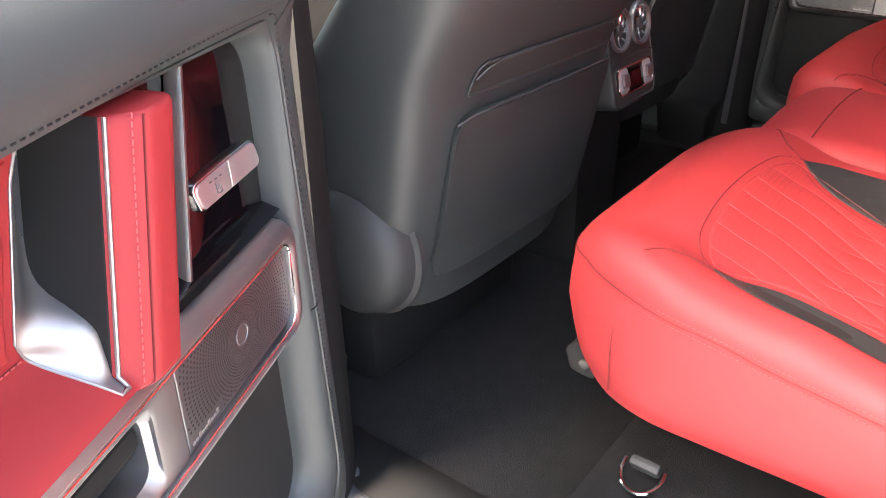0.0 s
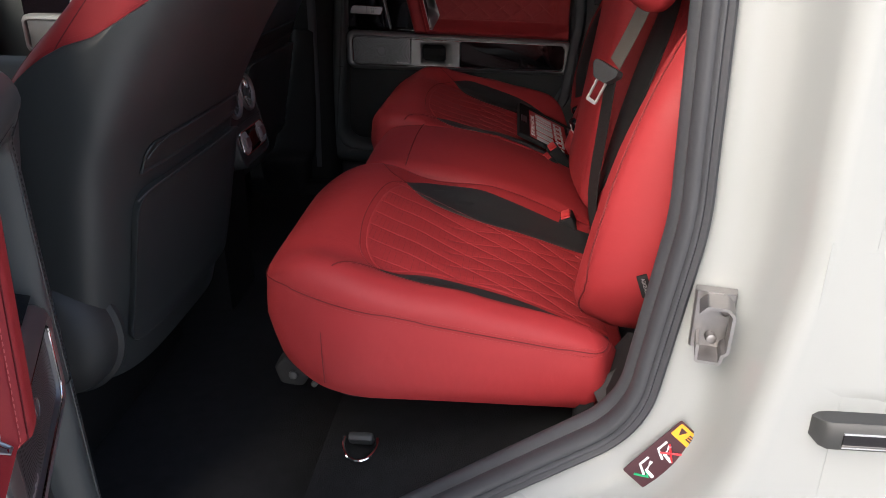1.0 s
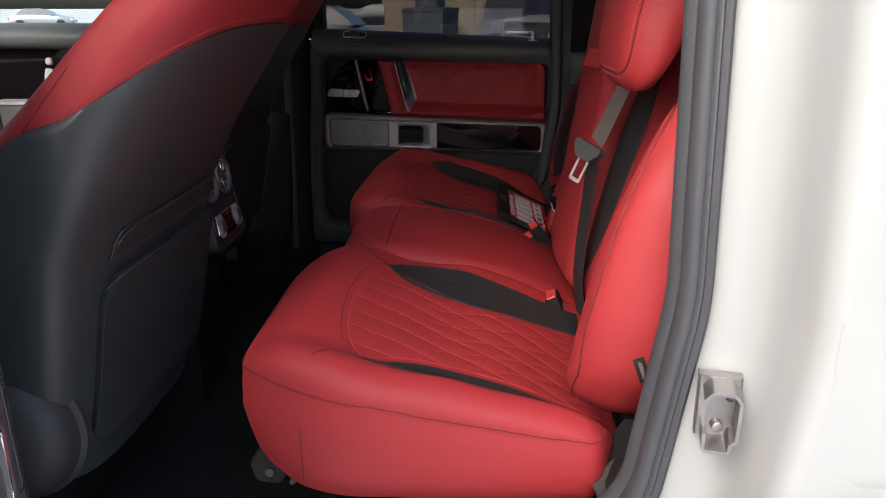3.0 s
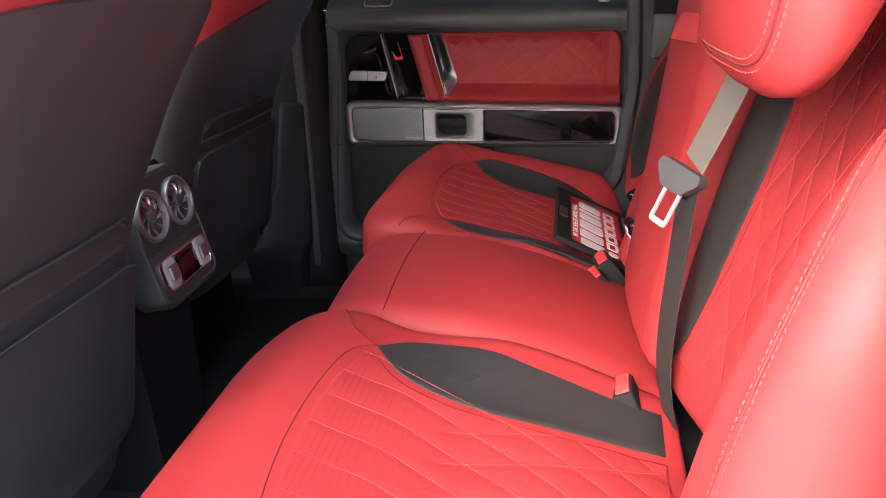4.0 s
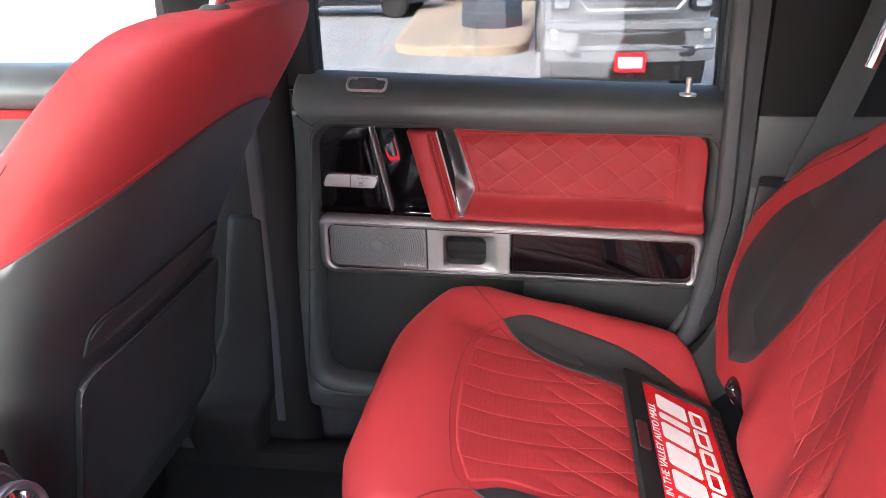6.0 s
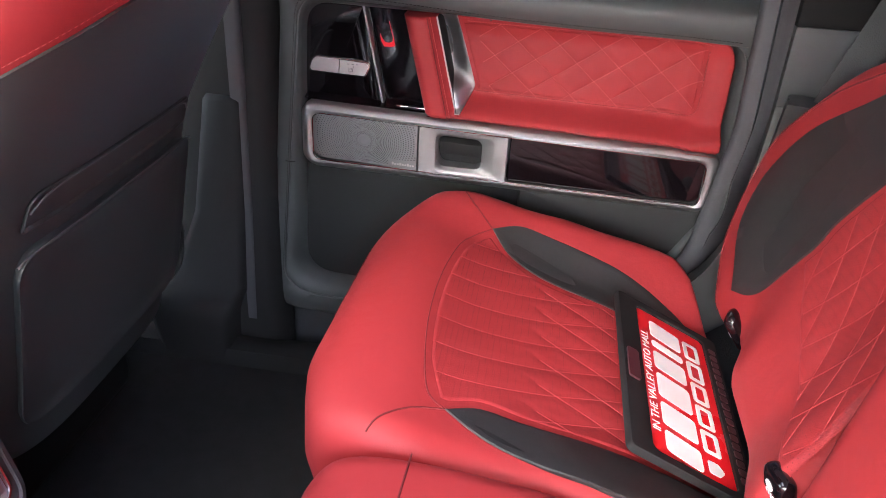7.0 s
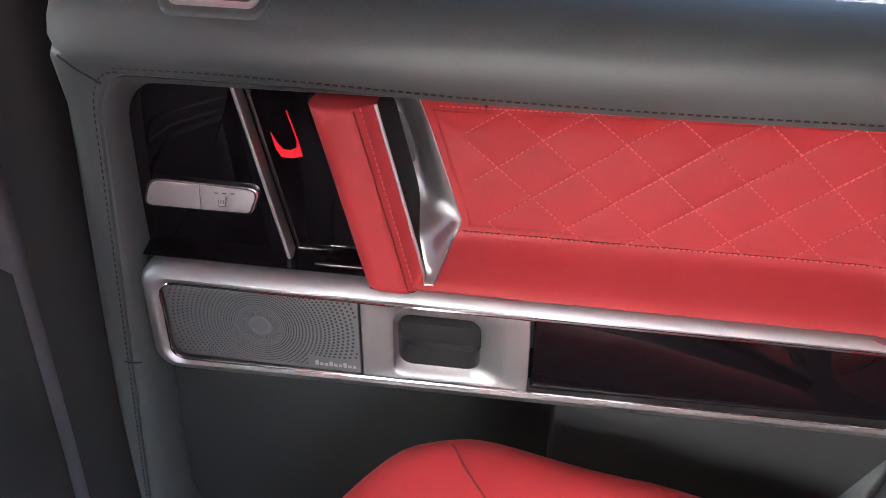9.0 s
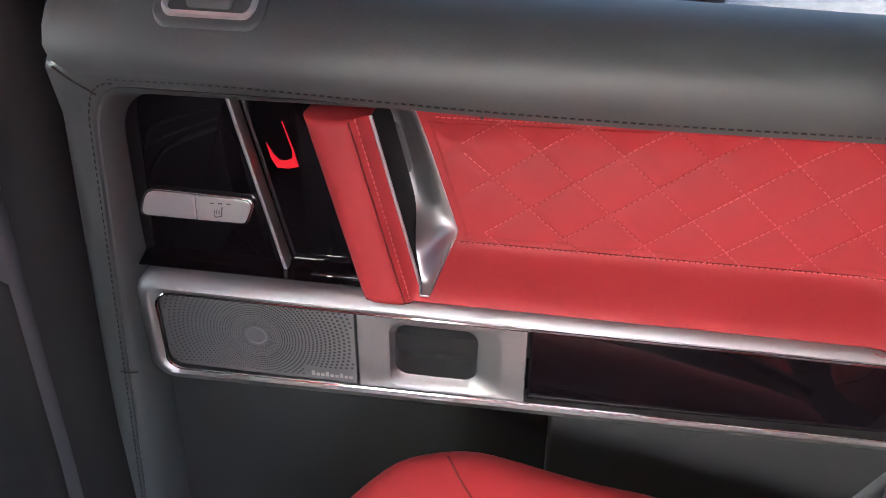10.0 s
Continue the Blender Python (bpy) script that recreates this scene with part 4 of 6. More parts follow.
slab("dashboard", (-1.65, -0.80, 0.70), (-1.10, 0.80, 1.40), BLACK, "black leather dashboard across the front", "dashboard", 0.06)
for s in (-1, 1):
    # pillars between and behind the doors; pillar B's shade is put into its colour
    bm = bmesh.new()
    loft(bm, [[(-0.235, s * y0, z), (-0.215, s * (y0 - 0.012), z), (-0.082, s * (y0 - 0.012), z), (-0.066, s * y0, z), (-0.052, s * 0.782, z), (-0.052, s * 0.80, z), (-0.235, s * 0.80, z)] for z, y0 in ((0.72, 0.752), (0.90, 0.755), (1.25, 0.762), (1.45, 0.775), (1.86, 0.745))])
    tagged(part("pillar_b", bm, DARK_PLASTIC), "black trimmed pillar between the doors", "pillar", kind="structure")
    bm = bmesh.new()
    loft(bm, [[(x0, s * 0.79, z), (x0 + 0.006, s * y0, z), (x0 + 0.02, s * (y0 - 0.008), z), (x1 - 0.02, s * (y0 - 0.008), z), (x1 - 0.006, s * y0, z), (x1, s * 0.79, z)] for z, x0, x1, y0 in ((0.78, -0.280, -0.135, 0.700), (0.860, -0.288, -0.130, 0.692), (0.884, -0.292, -0.122, 0.694), (0.898, -0.288, -0.116, 0.706), (0.906, -0.262, -0.112, 0.738), (1.05, -0.205, -0.104, 0.742), (1.250, -0.172, -0.096, 0.744), (1.257, -0.168, -0.100, 0.750))])
    tagged(part("pillar_trim", bm, DARK_PLASTIC, sharp=75), "black lower pillar trim with kick foot", "trim", kind="structure")
    def pillar_piece(name, rows, mat, label):
        bm = bmesh.new()
        back = 0.774 if s < 0 else 0.86
        loft(bm, [[(0.704 + dx, s * back, z), (0.704 + dx, s * min(y0, 0.772), z), (0.722 + dx, s * (y0 - 0.016), z), (0.86, s * (y0 - 0.020), z), (0.90, s * min(y0, 0.772), z), (0.90, s * back, z)] for z, y0, dx in rows])
        tagged(part(name, bm, mat), label, "pillar", kind="structure")
    pillar_piece("pillar_c", ((0.90, 0.775, -0.03), (1.10, 0.775, -0.01), (1.312, 0.785, 0), (1.315, 0.789, 0), (1.319, 0.785, 0), (1.42, 0.785, 0.0), (1.428, 0.789, 0)), GREY_PLASTIC, "dark grey trimmed lower rear pillar")
    pillar_piece("pillar_c_upper", ((1.4285, 0.792, 0), (1.436, 0.784, 0), (1.86, 0.752, 0)), DARK_PLASTIC, "black trimmed upper rear pillar")
    bm = bmesh.new()
    fo = rrect(0.90, 1.92, 1.40, 1.86, 0.02)
    fi = rrect(0.97, 1.80, 1.46, 1.78, 0.04)
    lo = [[(a, s * y, b) for a, b in r] for r, y in ((fo, 0.860), (fo, 0.785), (fi, 0.785), (fi, 0.860))]
    loft(bm, lo + [lo[0]], False, False)
    tagged(part("cargo_trim", bm, PLASTIC), "black cargo side trim round the quarter window", "trim", kind="structure")
    slab("cargo_wall", (0.88, min(s * 0.785, s * 0.86), 0.90), (1.92, max(s * 0.785, s * 0.86), 1.405), PLASTIC, "black cargo side wall", "wall")
    slab("roof_rail", (-1.0, min(s * 0.74, s * 0.87), 1.80), (1.95, max(s * 0.74, s * 0.87), 1.93), HEADLINER, "grey trimmed roof side rail", "trim", 0.02)
bm = bmesh.new()
loft(bm, [[(-1.30, y, 1.40), (-1.31, y, 1.40), (-1.01, y, 1.86), (-1.0, y, 1.86)] for y in (-0.78, 0.78)])
shield = tagged(part("windscreen", bm, GLASS), "clear windscreen glass", "windscreen", kind="structure")
shield.visible_shadow = False

for s in (-1, 1):
    # moulded fairing between the cushion and the wheel arch
    line = spline([(0.716, 1.34), (0.704, 1.22), (0.684, 1.12), (0.648, 1.045), (0.590, 0.995), (0.500, 0.945), (0.40, 0.905)], 4)
    rows = []
    line = [p for p in line if p[0] > (0.60 if s < 0 else 0.46)]
    for k, p in enumerate(line):
        d = (Vector(line[min(k + 1, len(line) - 1)]) - Vector(line[max(k - 1, 0)])).normalized()
        n = Vector((d.y, -d.x)) if d.y < 0 else Vector((-d.y, d.x))
        n = n if n.x < 0 else -n
        rows.append([(p[0] + n.x * o, s * y, p[1] + n.y * o) for o, y in ((-0.004, 0.752), (0.006, 0.746), (0.010, 0.736), (0.011, 0.716), (0.018, 0.706), (0.022, 0.690), (-0.07, 0.690), (-0.07, 0.752))])
    bm = bmesh.new()
    loft(bm, rows)
    tagged(part("wheel_arch_trim", bm, PLASTIC), "moulded black trim over the rear wheel arch", "trim", kind="structure")


# ---- rear bench ----
def cushion_top(x, y):
    """Height of an outer seat cushion; y counts outwards from the middle of the car."""
    z = curve((0.13, 0.18, 0.225, 0.27, 0.32, 0.40, 0.50, 0.60, 0.68), (1.110, 1.144, 1.154, 1.147, 1.126, 1.098, 1.068, 1.024, 0.985), x)
    mid = step(0.24, 0.44, x)
    z += 0.046 * step(0.590, 0.675, y) * mid
    z += 0.019 * step(0.580, 0.680, y) * step(0.17, 0.24, x) * (1 - step(0.28, 0.40, x))
    z += 0.020 * step(0.46, 0.60, x) * step(0.600, 0.680, y)
    z += 0.028 * (1 - step(0.170, 0.300, y)) * step(0.32, 0.46, x)
    z -= 0.006 * mid * math.exp(-((y - 0.41) / 0.09) ** 2)
    z -= 0.012 * math.exp(-((y - 0.150) / 0.085) ** 2 - ((x - 0.17) / 0.085) ** 2)
    return z


def mid_top(x, y):
    return curve((0.18, 0.22, 0.28, 0.40, 0.50, 0.60, 0.68), (1.110, 1.138, 1.147, 1.134, 1.106, 1.064, 1.02), x) - 0.5 * y * y


CUSH = rounded([(0.650, 0.600, 0.03), (0.601, 0.703, 0.024), (0.265, 0.712, 0.16), (0.154, 0.620, 0.17), (0.143, 0.300, 0.18), (0.186, 0.166, 0.09), (0.650, 0.166, 0.02)], 10)


def seg_dist(a, b, p, q):
    """Distance of (a, b) from the segment p-q."""
    ux, uy = q[0] - p[0], q[1] - p[1]
    t = max(0.0, min(1.0, ((a - p[0]) * ux + (b - p[1]) * uy) / max(1e-12, ux * ux + uy * uy)))
    return math.hypot(a - p[0] - t * ux, b - p[1] - t * uy)


def strip_between(lower, upper, n=8):
    """Closed outline from two edge curves that share their first point."""
    lo, up = spline(lower, n), spline(upper, n)
    return lo + up[::-1][:-1]


INLAY_OUT = strip_between([(0.318, 0.624), (0.350, 0.588), (0.386, 0.568), (0.430, 0.560), (0.500, 0.556), (0.632, 0.545)], [(0.318, 0.624), (0.360, 0.645), (0.420, 0.640), (0.510, 0.632), (0.590, 0.615), (0.632, 0.597)])
# the inner inlays of the split bench sit differently on its two halves
INLAY_IN = {-1: strip_between([(0.303, 0.252), (0.342, 0.214), (0.413, 0.207), (0.484, 0.218), (0.560, 0.220), (0.632, 0.210)], [(0.303, 0.252), (0.336, 0.288), (0.384, 0.304), (0.467, 0.306), (0.567, 0.286), (0.632, 0.268)]),
            1: strip_between([(0.308, 0.228), (0.365, 0.200), (0.425, 0.180), (0.500, 0.174), (0.560, 0.174), (0.632, 0.174)], [(0.308, 0.228), (0.343, 0.250), (0.394, 0.251), (0.458, 0.254), (0.560, 0.262), (0.632, 0.262)])}


def half_bench(s):
    root = thing("passenger_seat", "quilted red leather rear seat with black inlays beside the " + ("open" if s < 0 else "closed") + " door", "car seat", "rear seats")
    top = lambda a, b, h: (a, s * b, cushion_top(a, b) + h)

    def body(a, b, h):
        z = cushion_top(a, b)
        low = 0.985 + 0.02 * (1 - step(0.14, 0.26, a))
        return (a, s * b, low + (z - low) * min(1, (h + 0.16) / 0.16) if h < 0 else z + h)
    out = dense_outline(CUSH)
    edge = [(0.020, -0.16), (0.006, -0.150), (0.0, -0.125), (-0.006, -0.09), (-0.005, -0.060)] + [(0.031 * (1 - math.cos(radians(a))) - 0.003, -0.031 * (1 - math.sin(radians(a)))) for a in (15, 30, 45, 60, 75, 90)]
    cush = part("seat_cushion", pad(out, body, edge, 34), RED, root, "red leather seat cushion", 70)
    for o in (INLAY_OUT, INLAY_IN[s]):
        part("inlay", pad(dense_outline(o, 0.010), top, [(0, -0.003), (0, 0.0008), (0.0015, 0.0020)], 8), INLAY, cush, "black leather inlay")
    # seams and thread
    nrm = lambda p: (0, 0, 1)

    def on(a, b):
        d = min(seg_dist(a, b, p, q) for p, q in zip(out, out[1:] + out[:1])) + 0.003
        drop = 0.031 * (1 - math.sqrt(1 - (1 - d / 0.031) ** 2)) if d < 0.031 else 0.0
        return (a, s * b, cushion_top(a, b) - drop + 0.0002)
    seam, thread = bmesh.new(), bmesh.new()
    tip = INLAY_IN[s][0]
    arc = spline([(0.318, 0.624), (0.296, 0.598), (0.279, 0.555), (0.268, 0.470), (0.267, 0.380), (0.275, 0.300), (0.288, tip[1] + 0.014), tip], 10)
    tube(seam, [on(a, b) for a, b in arc], 0.0007, 5)
    tube(seam, [on(a, b) for a, b in spline([(0.318, 0.624), (0.285, 0.655), (0.269, 0.680)], 10)], 0.0010, 5)
    tube(seam, [on(a, b) for a, b in spline([tip, (0.275, tip[1] - 0.020), (0.250, 0.186), (0.240, 0.172)], 10)], 0.0010, 5)
    side_z = lambda a, b: curve((0.140, 0.155, 0.175, 0.20, 0.25, 0.318, 0.413, 0.508, 0.556, 0.63), (1.098, 1.110, 1.122, 1.130, 1.132, 1.123, 1.106, 1.090, 1.082, 1.072), a)
    shells = [(d, inset(out, d)) for d in np.arange(-0.006, 0.030, 0.001)]

    def on_side(k, dz=0.0):
        """A point of the cushion's flank at the height of the side seam."""
        a, b = out[k]
        z, low = side_z(a, b) + dz, 0.985 + 0.02 * (1 - step(0.14, 0.26, a))
        h = (z - low) / (cushion_top(a, b) - low) * 0.16 - 0.16
        d = 0.031 * (1 - math.cos(math.asin(max(0.0, min(1.0, 1 + h / 0.031))))) - 0.003 if h > -0.031 else -0.005
        ring = min(shells, key=lambda r: abs(r[0] - (d - 0.0005)))[1]
        return (ring[k][0], s * ring[k][1], z)
    flank = sorted([k for k, p in enumerate(out) if p[1] > 0.66], key=lambda k: -out[k][0]) + sorted([k for k, p in enumerate(out) if 0.40 < p[1] <= 0.66 and p[0] < 0.40], key=lambda k: -out[k][1])
    wall = [on_side(k) for k in flank]
    tube(seam, wall, 0.0007, 5)
    corner = min((k for k in flank if out[k][1] > 0.6), key=lambda k: abs(out[k][0] - 0.255))
    tube(seam, [(shells[0][1][corner][0], s * (shells[0][1][corner][1] - 0.004 * step(1.07, 1.115, z) - 0.006 * (1 - step(1.00, 1.06, z))), z) for z in np.linspace(side_z(*out[corner]), 1.01, 12)], 0.0008, 5)
    for dz in (-0.0042, 0.0042):
        stitches(thread, [on_side(k, dz) for k in flank], lambda p: (-0.3, s, 0.2), 0.005, 0.0032)
    lo_edge = (lambda x: curve((0.303, 0.336, 0.384, 0.467, 0.567, 0.64), (0.258, 0.294, 0.309, 0.311, 0.291, 0.272), x)) if s < 0 else (lambda x: curve((0.308, 0.343, 0.394, 0.458, 0.56, 0.64), (0.234, 0.255, 0.256, 0.259, 0.267, 0.267), x))
    hi_edge = lambda x: curve((0.318, 0.35, 0.386, 0.43, 0.50, 0.64), (0.616, 0.583, 0.563, 0.555, 0.551, 0.540), x)
    front = lambda y: curve((0.222, 0.262, 0.30, 0.38, 0.47, 0.555, 0.598, 0.624), (0.304, 0.288, 0.276, 0.268, 0.269, 0.280, 0.297, 0.318), y)
    flow = lambda x: -0.022 * step(0.27, 0.36, x) if s < 0 else 0.0
    fan = lambda x: 0.15 * max(0.0, (x - 0.275) / 0.345) ** 1.3
    rows = []
    for i in range(121):
        row = []
        for k in range(101):
            u, t = k / 100, i / 120
            y = 0.240 + u * (0.620 - 0.240)
            x = front(y) + 0.003 + (0.634 - front(y)) * t
            a, b = lo_edge(x) + 0.002, hi_edge(x) - 0.002
            y = a + u * (b - a)
            row.append((x, y))
        rows.append(row)

    def quilt_h(x, y):
        d1 = abs(((y - 0.224 - flow(x) - fan(x)) / 0.050 + 0.5) % 1 - 0.5) * 0.050
        d2 = abs(((y - 0.224 - flow(x) + fan(x)) / 0.050 + 0.5) % 1 - 0.5) * 0.050
        d2 += 0.02 * (1 - step(0.36, 0.41, x))
        return (0.0007 + 0.0008 * step(0.30, 0.42, x)) * (1 - math.exp(-((d1 / 0.008) ** 2))) * (1 - math.exp(-((d2 / 0.008) ** 2)))
    bm = bmesh.new()
    grid = []
    for i, row in enumerate(rows):
        line = []
        for k, (x, y) in enumerate(row):
            rim_d = min(i, 120 - i, k, 100 - k)
            line.append((x, s * y, cushion_top(x, y) + (quilt_h(x, y) + 0.0006 if rim_d > 1 else -0.004 + 0.002 * rim_d)))
        grid.append(line)
    loft(bm, grid, False, False, False)
    part("quilted_panel", bm, PERF, cush, "quilted perforated red leather", 70)
    for k in range(-4, 14):
        for sg in (1, -1):
            pts = []
            for t in np.linspace(0, 1, 60):
                x = 0.275 + 0.345 * t
                y = 0.224 + 0.050 * k + flow(x) + sg * fan(x)
                if x > front(y) + 0.008 and lo_edge(x) + 0.006 < y < hi_edge(x) - 0.006 and (sg > 0 or x > 0.40):
                    pts.append((x, s * y, cushion_top(x, y) + 0.0006))
            if len(pts) > 3:
                stitches(thread, pts, nrm, 0.0050, 0.0036, 0.0010, 0.0002)
    part("seam", seam, SEAM_RED, cush)
    part("stitching", thread, SEAT_THREAD, cush)

    # backrest, in a frame that leans with it: v up along the back, w forward
    lean = radians(14)
    foot = Vector((0.665, 0, 1.030))
    up, fw = Vector((math.sin(lean), 0, math.cos(lean))), Vector((-math.cos(lean), 0, math.sin(lean)))

    def back_w(v, y):
        w = 0.010
        w += (0.098 if s < 0 else 0.022) * step(0.515, 0.610, y) * (1 - (0.25 if s < 0 else 0.5) * step(0.20, 0.50, v))
        w += 0.026 * (1 - step(0.19, 0.31, y))
        w -= 0.030 * step(0.655, 0.70, y) if s < 0 else 0.012 * step(0.67, 0.73, y)
        w += 0.012 * math.sin(min(1, v / 0.5) * math.pi)
        if s > 0:
            w += 0.034 * (1 - step(0.02, 0.24, v)) * (1 - step(0.40, 0.52, y))
        return w

    def lay(v, y, h):
        return tuple(foot + up * v + fw * (back_w(v, y) + h) + Vector((0, s * y, 0)))
    out = dense_outline(rounded([(0.585, 0.460, 0.08), (0.585, 0.200, 0.05), (0.015, 0.168, 0.02), (0.015, 0.610, 0.10), (0.13, 0.690, 0.16), (0.33, 0.672, 0.18), (0.50, 0.560, 0.15)] if s < 0 else
                                [(0.585, 0.370, 0.06), (0.585, 0.200, 0.05), (0.015, 0.168, 0.02), (0.015, 0.610, 0.08), (0.10, 0.712, 0.12), (0.25, 0.730, 0.14), (0.40, 0.605, 0.20), (0.53, 0.440, 0.12)], 10))
    edge = [(0.03, -0.13), (0.0, -0.10), (-0.004, -0.06)] + [(0.036 * (1 - math.cos(radians(a))), -0.036 * (1 - math.sin(radians(a)))) for a in (0, 20, 40, 60, 75, 90)]
    back = part("backrest", pad(out, lay, edge, 34), RED, root, "red leather backrest", 70)
    in_l = strip_between([(0.030, 0.176), (0.20, 0.178), (0.36, 0.186), (0.54, 0.204)], [(0.030, 0.176), (0.10, 0.222), (0.22, 0.250), (0.38, 0.256), (0.54, 0.204)])
    out_l = strip_between([(0.076, 0.575), (0.095, 0.540), (0.140, 0.504), (0.210, 0.460), (0.260, 0.443), (0.340, 0.398), (0.430, 0.352), (0.530, 0.325)], [(0.076, 0.575), (0.108, 0.596), (0.150, 0.640), (0.220, 0.643), (0.300, 0.602), (0.360, 0.550), (0.440, 0.460), (0.530, 0.345)])
    for o in (out_l,) if s > 0 else (in_l,):
        part("inlay", pad(dense_outline(o, 0.010), lay, [(0, -0.003), (0, 0.0008), (0.0015, 0.0020)], 8), INLAY, back, "black leather inlay")
    seam, thread = bmesh.new(), bmesh.new()

    def onb(v, y):
        d = min(math.hypot(v - p[0], y - p[1]) for p in out)
        drop = 0.036 * (1 - math.sqrt(1 - (1 - d / 0.036) ** 2)) if d < 0.036 else 0.0
        return lay(v, y, 0.0003 - drop)
    fnr = lambda p: tuple(fw)
    bol = [(v, curve((0.02, 0.10, 0.25, 0.40, 0.56), (0.590, 0.640, 0.640, 0.600, 0.500), v) if s < 0 else curve((0.03, 0.10, 0.25, 0.35, 0.46), (0.595, 0.655, 0.672, 0.600, 0.470), v)) for v in np.linspace(0.03, 0.56 if s < 0 else 0.44, 70)]
    double = bmesh.new()
    for d in (-0.004, 0.004):
        stitches(double, [onb(v, y + d + 0.008) for v, y in bol], fnr, 0.0052, 0.0034, 0.0010)
    part("stitching", double, SEAT_THREAD, back)
    tube(seam, [onb(v, y + 0.008) for v, y in bol], 0.0011, 5)
    lo_b = lambda v: curve((0.05, 0.2, 0.36, 0.52), (0.200, 0.250, 0.262, 0.235) if s < 0 else (0.184, 0.186, 0.19, 0.20), v)
    hi_b = (lambda v: curve((0.05, 0.12, 0.24, 0.38, 0.52), (0.575, 0.536, 0.516, 0.496, 0.440), v)) if s < 0 else (lambda v: curve((0.05, 0.09, 0.14, 0.21, 0.26, 0.34, 0.43, 0.54), (0.575, 0.536, 0.499, 0.454, 0.437, 0.392, 0.346, 0.318), v))

    def quilt_b(v, y):
        t = (v - 0.05) / 0.50
        d1 = abs(((y - 0.24 - 0.27 * t) / 0.052 + 0.5) % 1 - 0.5) * 0.052
        d2 = abs(((y - 0.24 + 0.27 * t) / 0.052 + 0.5) % 1 - 0.5) * 0.052
        return (0.0014 if s < 0 else 0.0011) * (1 - math.exp(-((d1 / 0.009) ** 2))) * (1 - math.exp(-((d2 / 0.009) ** 2)))
    bm = bmesh.new()
    grid = []
    for i in range(141):
        line = []
        for k in range(91):
            v0 = 0.070 if s < 0 else 0.085 + 0.11 * k / 90
            v = v0 + (0.540 - v0) * i / 140
            y = lo_b(v) + (hi_b(v) - lo_b(v)) * k / 90
            rim_d = min(i, 140 - i, k, 90 - k)
            line.append(lay(v, y, quilt_b(v, y) + 0.0006 if rim_d > 1 else -0.004 + 0.002 * rim_d))
        grid.append(line)
    loft(bm, grid, False, False, False)
    part("quilted_panel", bm, PERF, back, "quilted perforated red leather", 70)
    for k in range(-8, 14):
        for sg in (1, -1):
            pts = []
            for t in np.linspace(0, 1, 60):
                v = 0.05 + 0.50 * t
                y = 0.24 + 0.052 * k + sg * 0.27 * t
                v0 = 0.078 if s < 0 else 0.093 + 0.11 * (y - lo_b(v)) / (hi_b(v) - lo_b(v))
                if lo_b(v) + 0.005 < y < hi_b(v) - 0.005 and v0 < v < 0.53:
                    pts.append(lay(v, y, 0.0006))
            if len(pts) > 3:
                stitches(thread, pts, fnr, 0.0050, 0.0036, 0.0010, 0.0002)
    part("seam", seam, SEAM_RED, back)
    part("stitching", thread, SEAT_THREAD, back)

    # headrest: low by the open door, drawn up on its posts by the closed one
    rise = 0.24 if s > 0 else -0.013
    def head(v, y, h):
        v0, y0 = v - 0.535, y - 0.415
        w = 0.115 + 0.030 * (1 - (v0 / 0.15) ** 2) - 0.9 * y0 * y0
        thin = 0.42 + 0.58 * min(1.0, max(0.0, (v - 0.415) / 0.15))  # slimmer towards the chin
        return tuple(foot + up * (v + rise) + fw * (w + 0.02 + (h * thin if h < 0 else h)) + Vector((0, s * y, 0)))
    out = dense_outline(rounded([(0.66, 0.535, 0.05), (0.66, 0.295, 0.05), (0.42, 0.285, 0.06), (0.42, 0.545, 0.06)], 8))
    edge = [(0.02, -0.10), (0.0, -0.08), (-0.003, -0.05)] + [(0.040 * (1 - math.cos(radians(a))), -0.040 * (1 - math.sin(radians(a)))) for a in (0, 20, 40, 60, 75, 90)]
    hr = part("headrest", pad(out, head, edge, 16), RED, root, "red leather headrest", 70)
    thread = bmesh.new()
    mid = Vector(head(0.54, 0.415, 0.0))

    def head_out(c):
        r = Vector(c) - mid
        r -= fw * r.dot(fw)
        return r.normalized() * 0.7 + fw * 0.7

    def head_ring(d):
        ring = inset(out, d)
        return [head(v, y, 0.0004 - 0.040 * (1 - math.sqrt(1 - (1 - d / 0.040) ** 2))) for v, y in ring + ring[:1]]
    for d in (0.009, 0.017):
        stitches(thread, head_ring(d), head_out, 0.0056, 0.0036, 0.0012)
    part("seam", tube(bmesh.new(), head_ring(0.013)[:-1], 0.0011, 5, True), SEAM_RED, hr)
    part("stitching", thread, RED_THREAD, hr)
    if s > 0:
        for y0 in (0.365, 0.465):
            post = [tuple(foot + up * v + fw * 0.06 + Vector((0, s * y0, 0))) for v in (0.52, 0.60, 0.72)]
            part("headrest_post", tube(bmesh.new(), post, 0.007, 10), CHROME, hr, "chromed headrest post")
    # airbag tag sewn into the side seam
    c = Vector(lay(0.128, 0.676, -0.049))
    bm = block((-0.0062, -0.0015, -0.0145), (0.0062, 0.0015, 0.0145), 0.001)
    tag = part("airbag_tag", moved(bm, Matrix.Translation(c + Vector((0, s * 0.022, 0))) @ Matrix.Rotation(radians(-20), 4, "Y")), DARK_PLASTIC, back, "small black tag with grey lettering")
    txt = bpy.data.curves.new("airbag", "FONT")
    txt.body, txt.size, txt.align_x, txt.align_y, txt.extrude = "AIRBAG", 0.0064, "CENTER", "CENTER", 0.0002
    t = new("lettering", txt)
    t.data.materials.append(SILVER)
    t.parent = tag
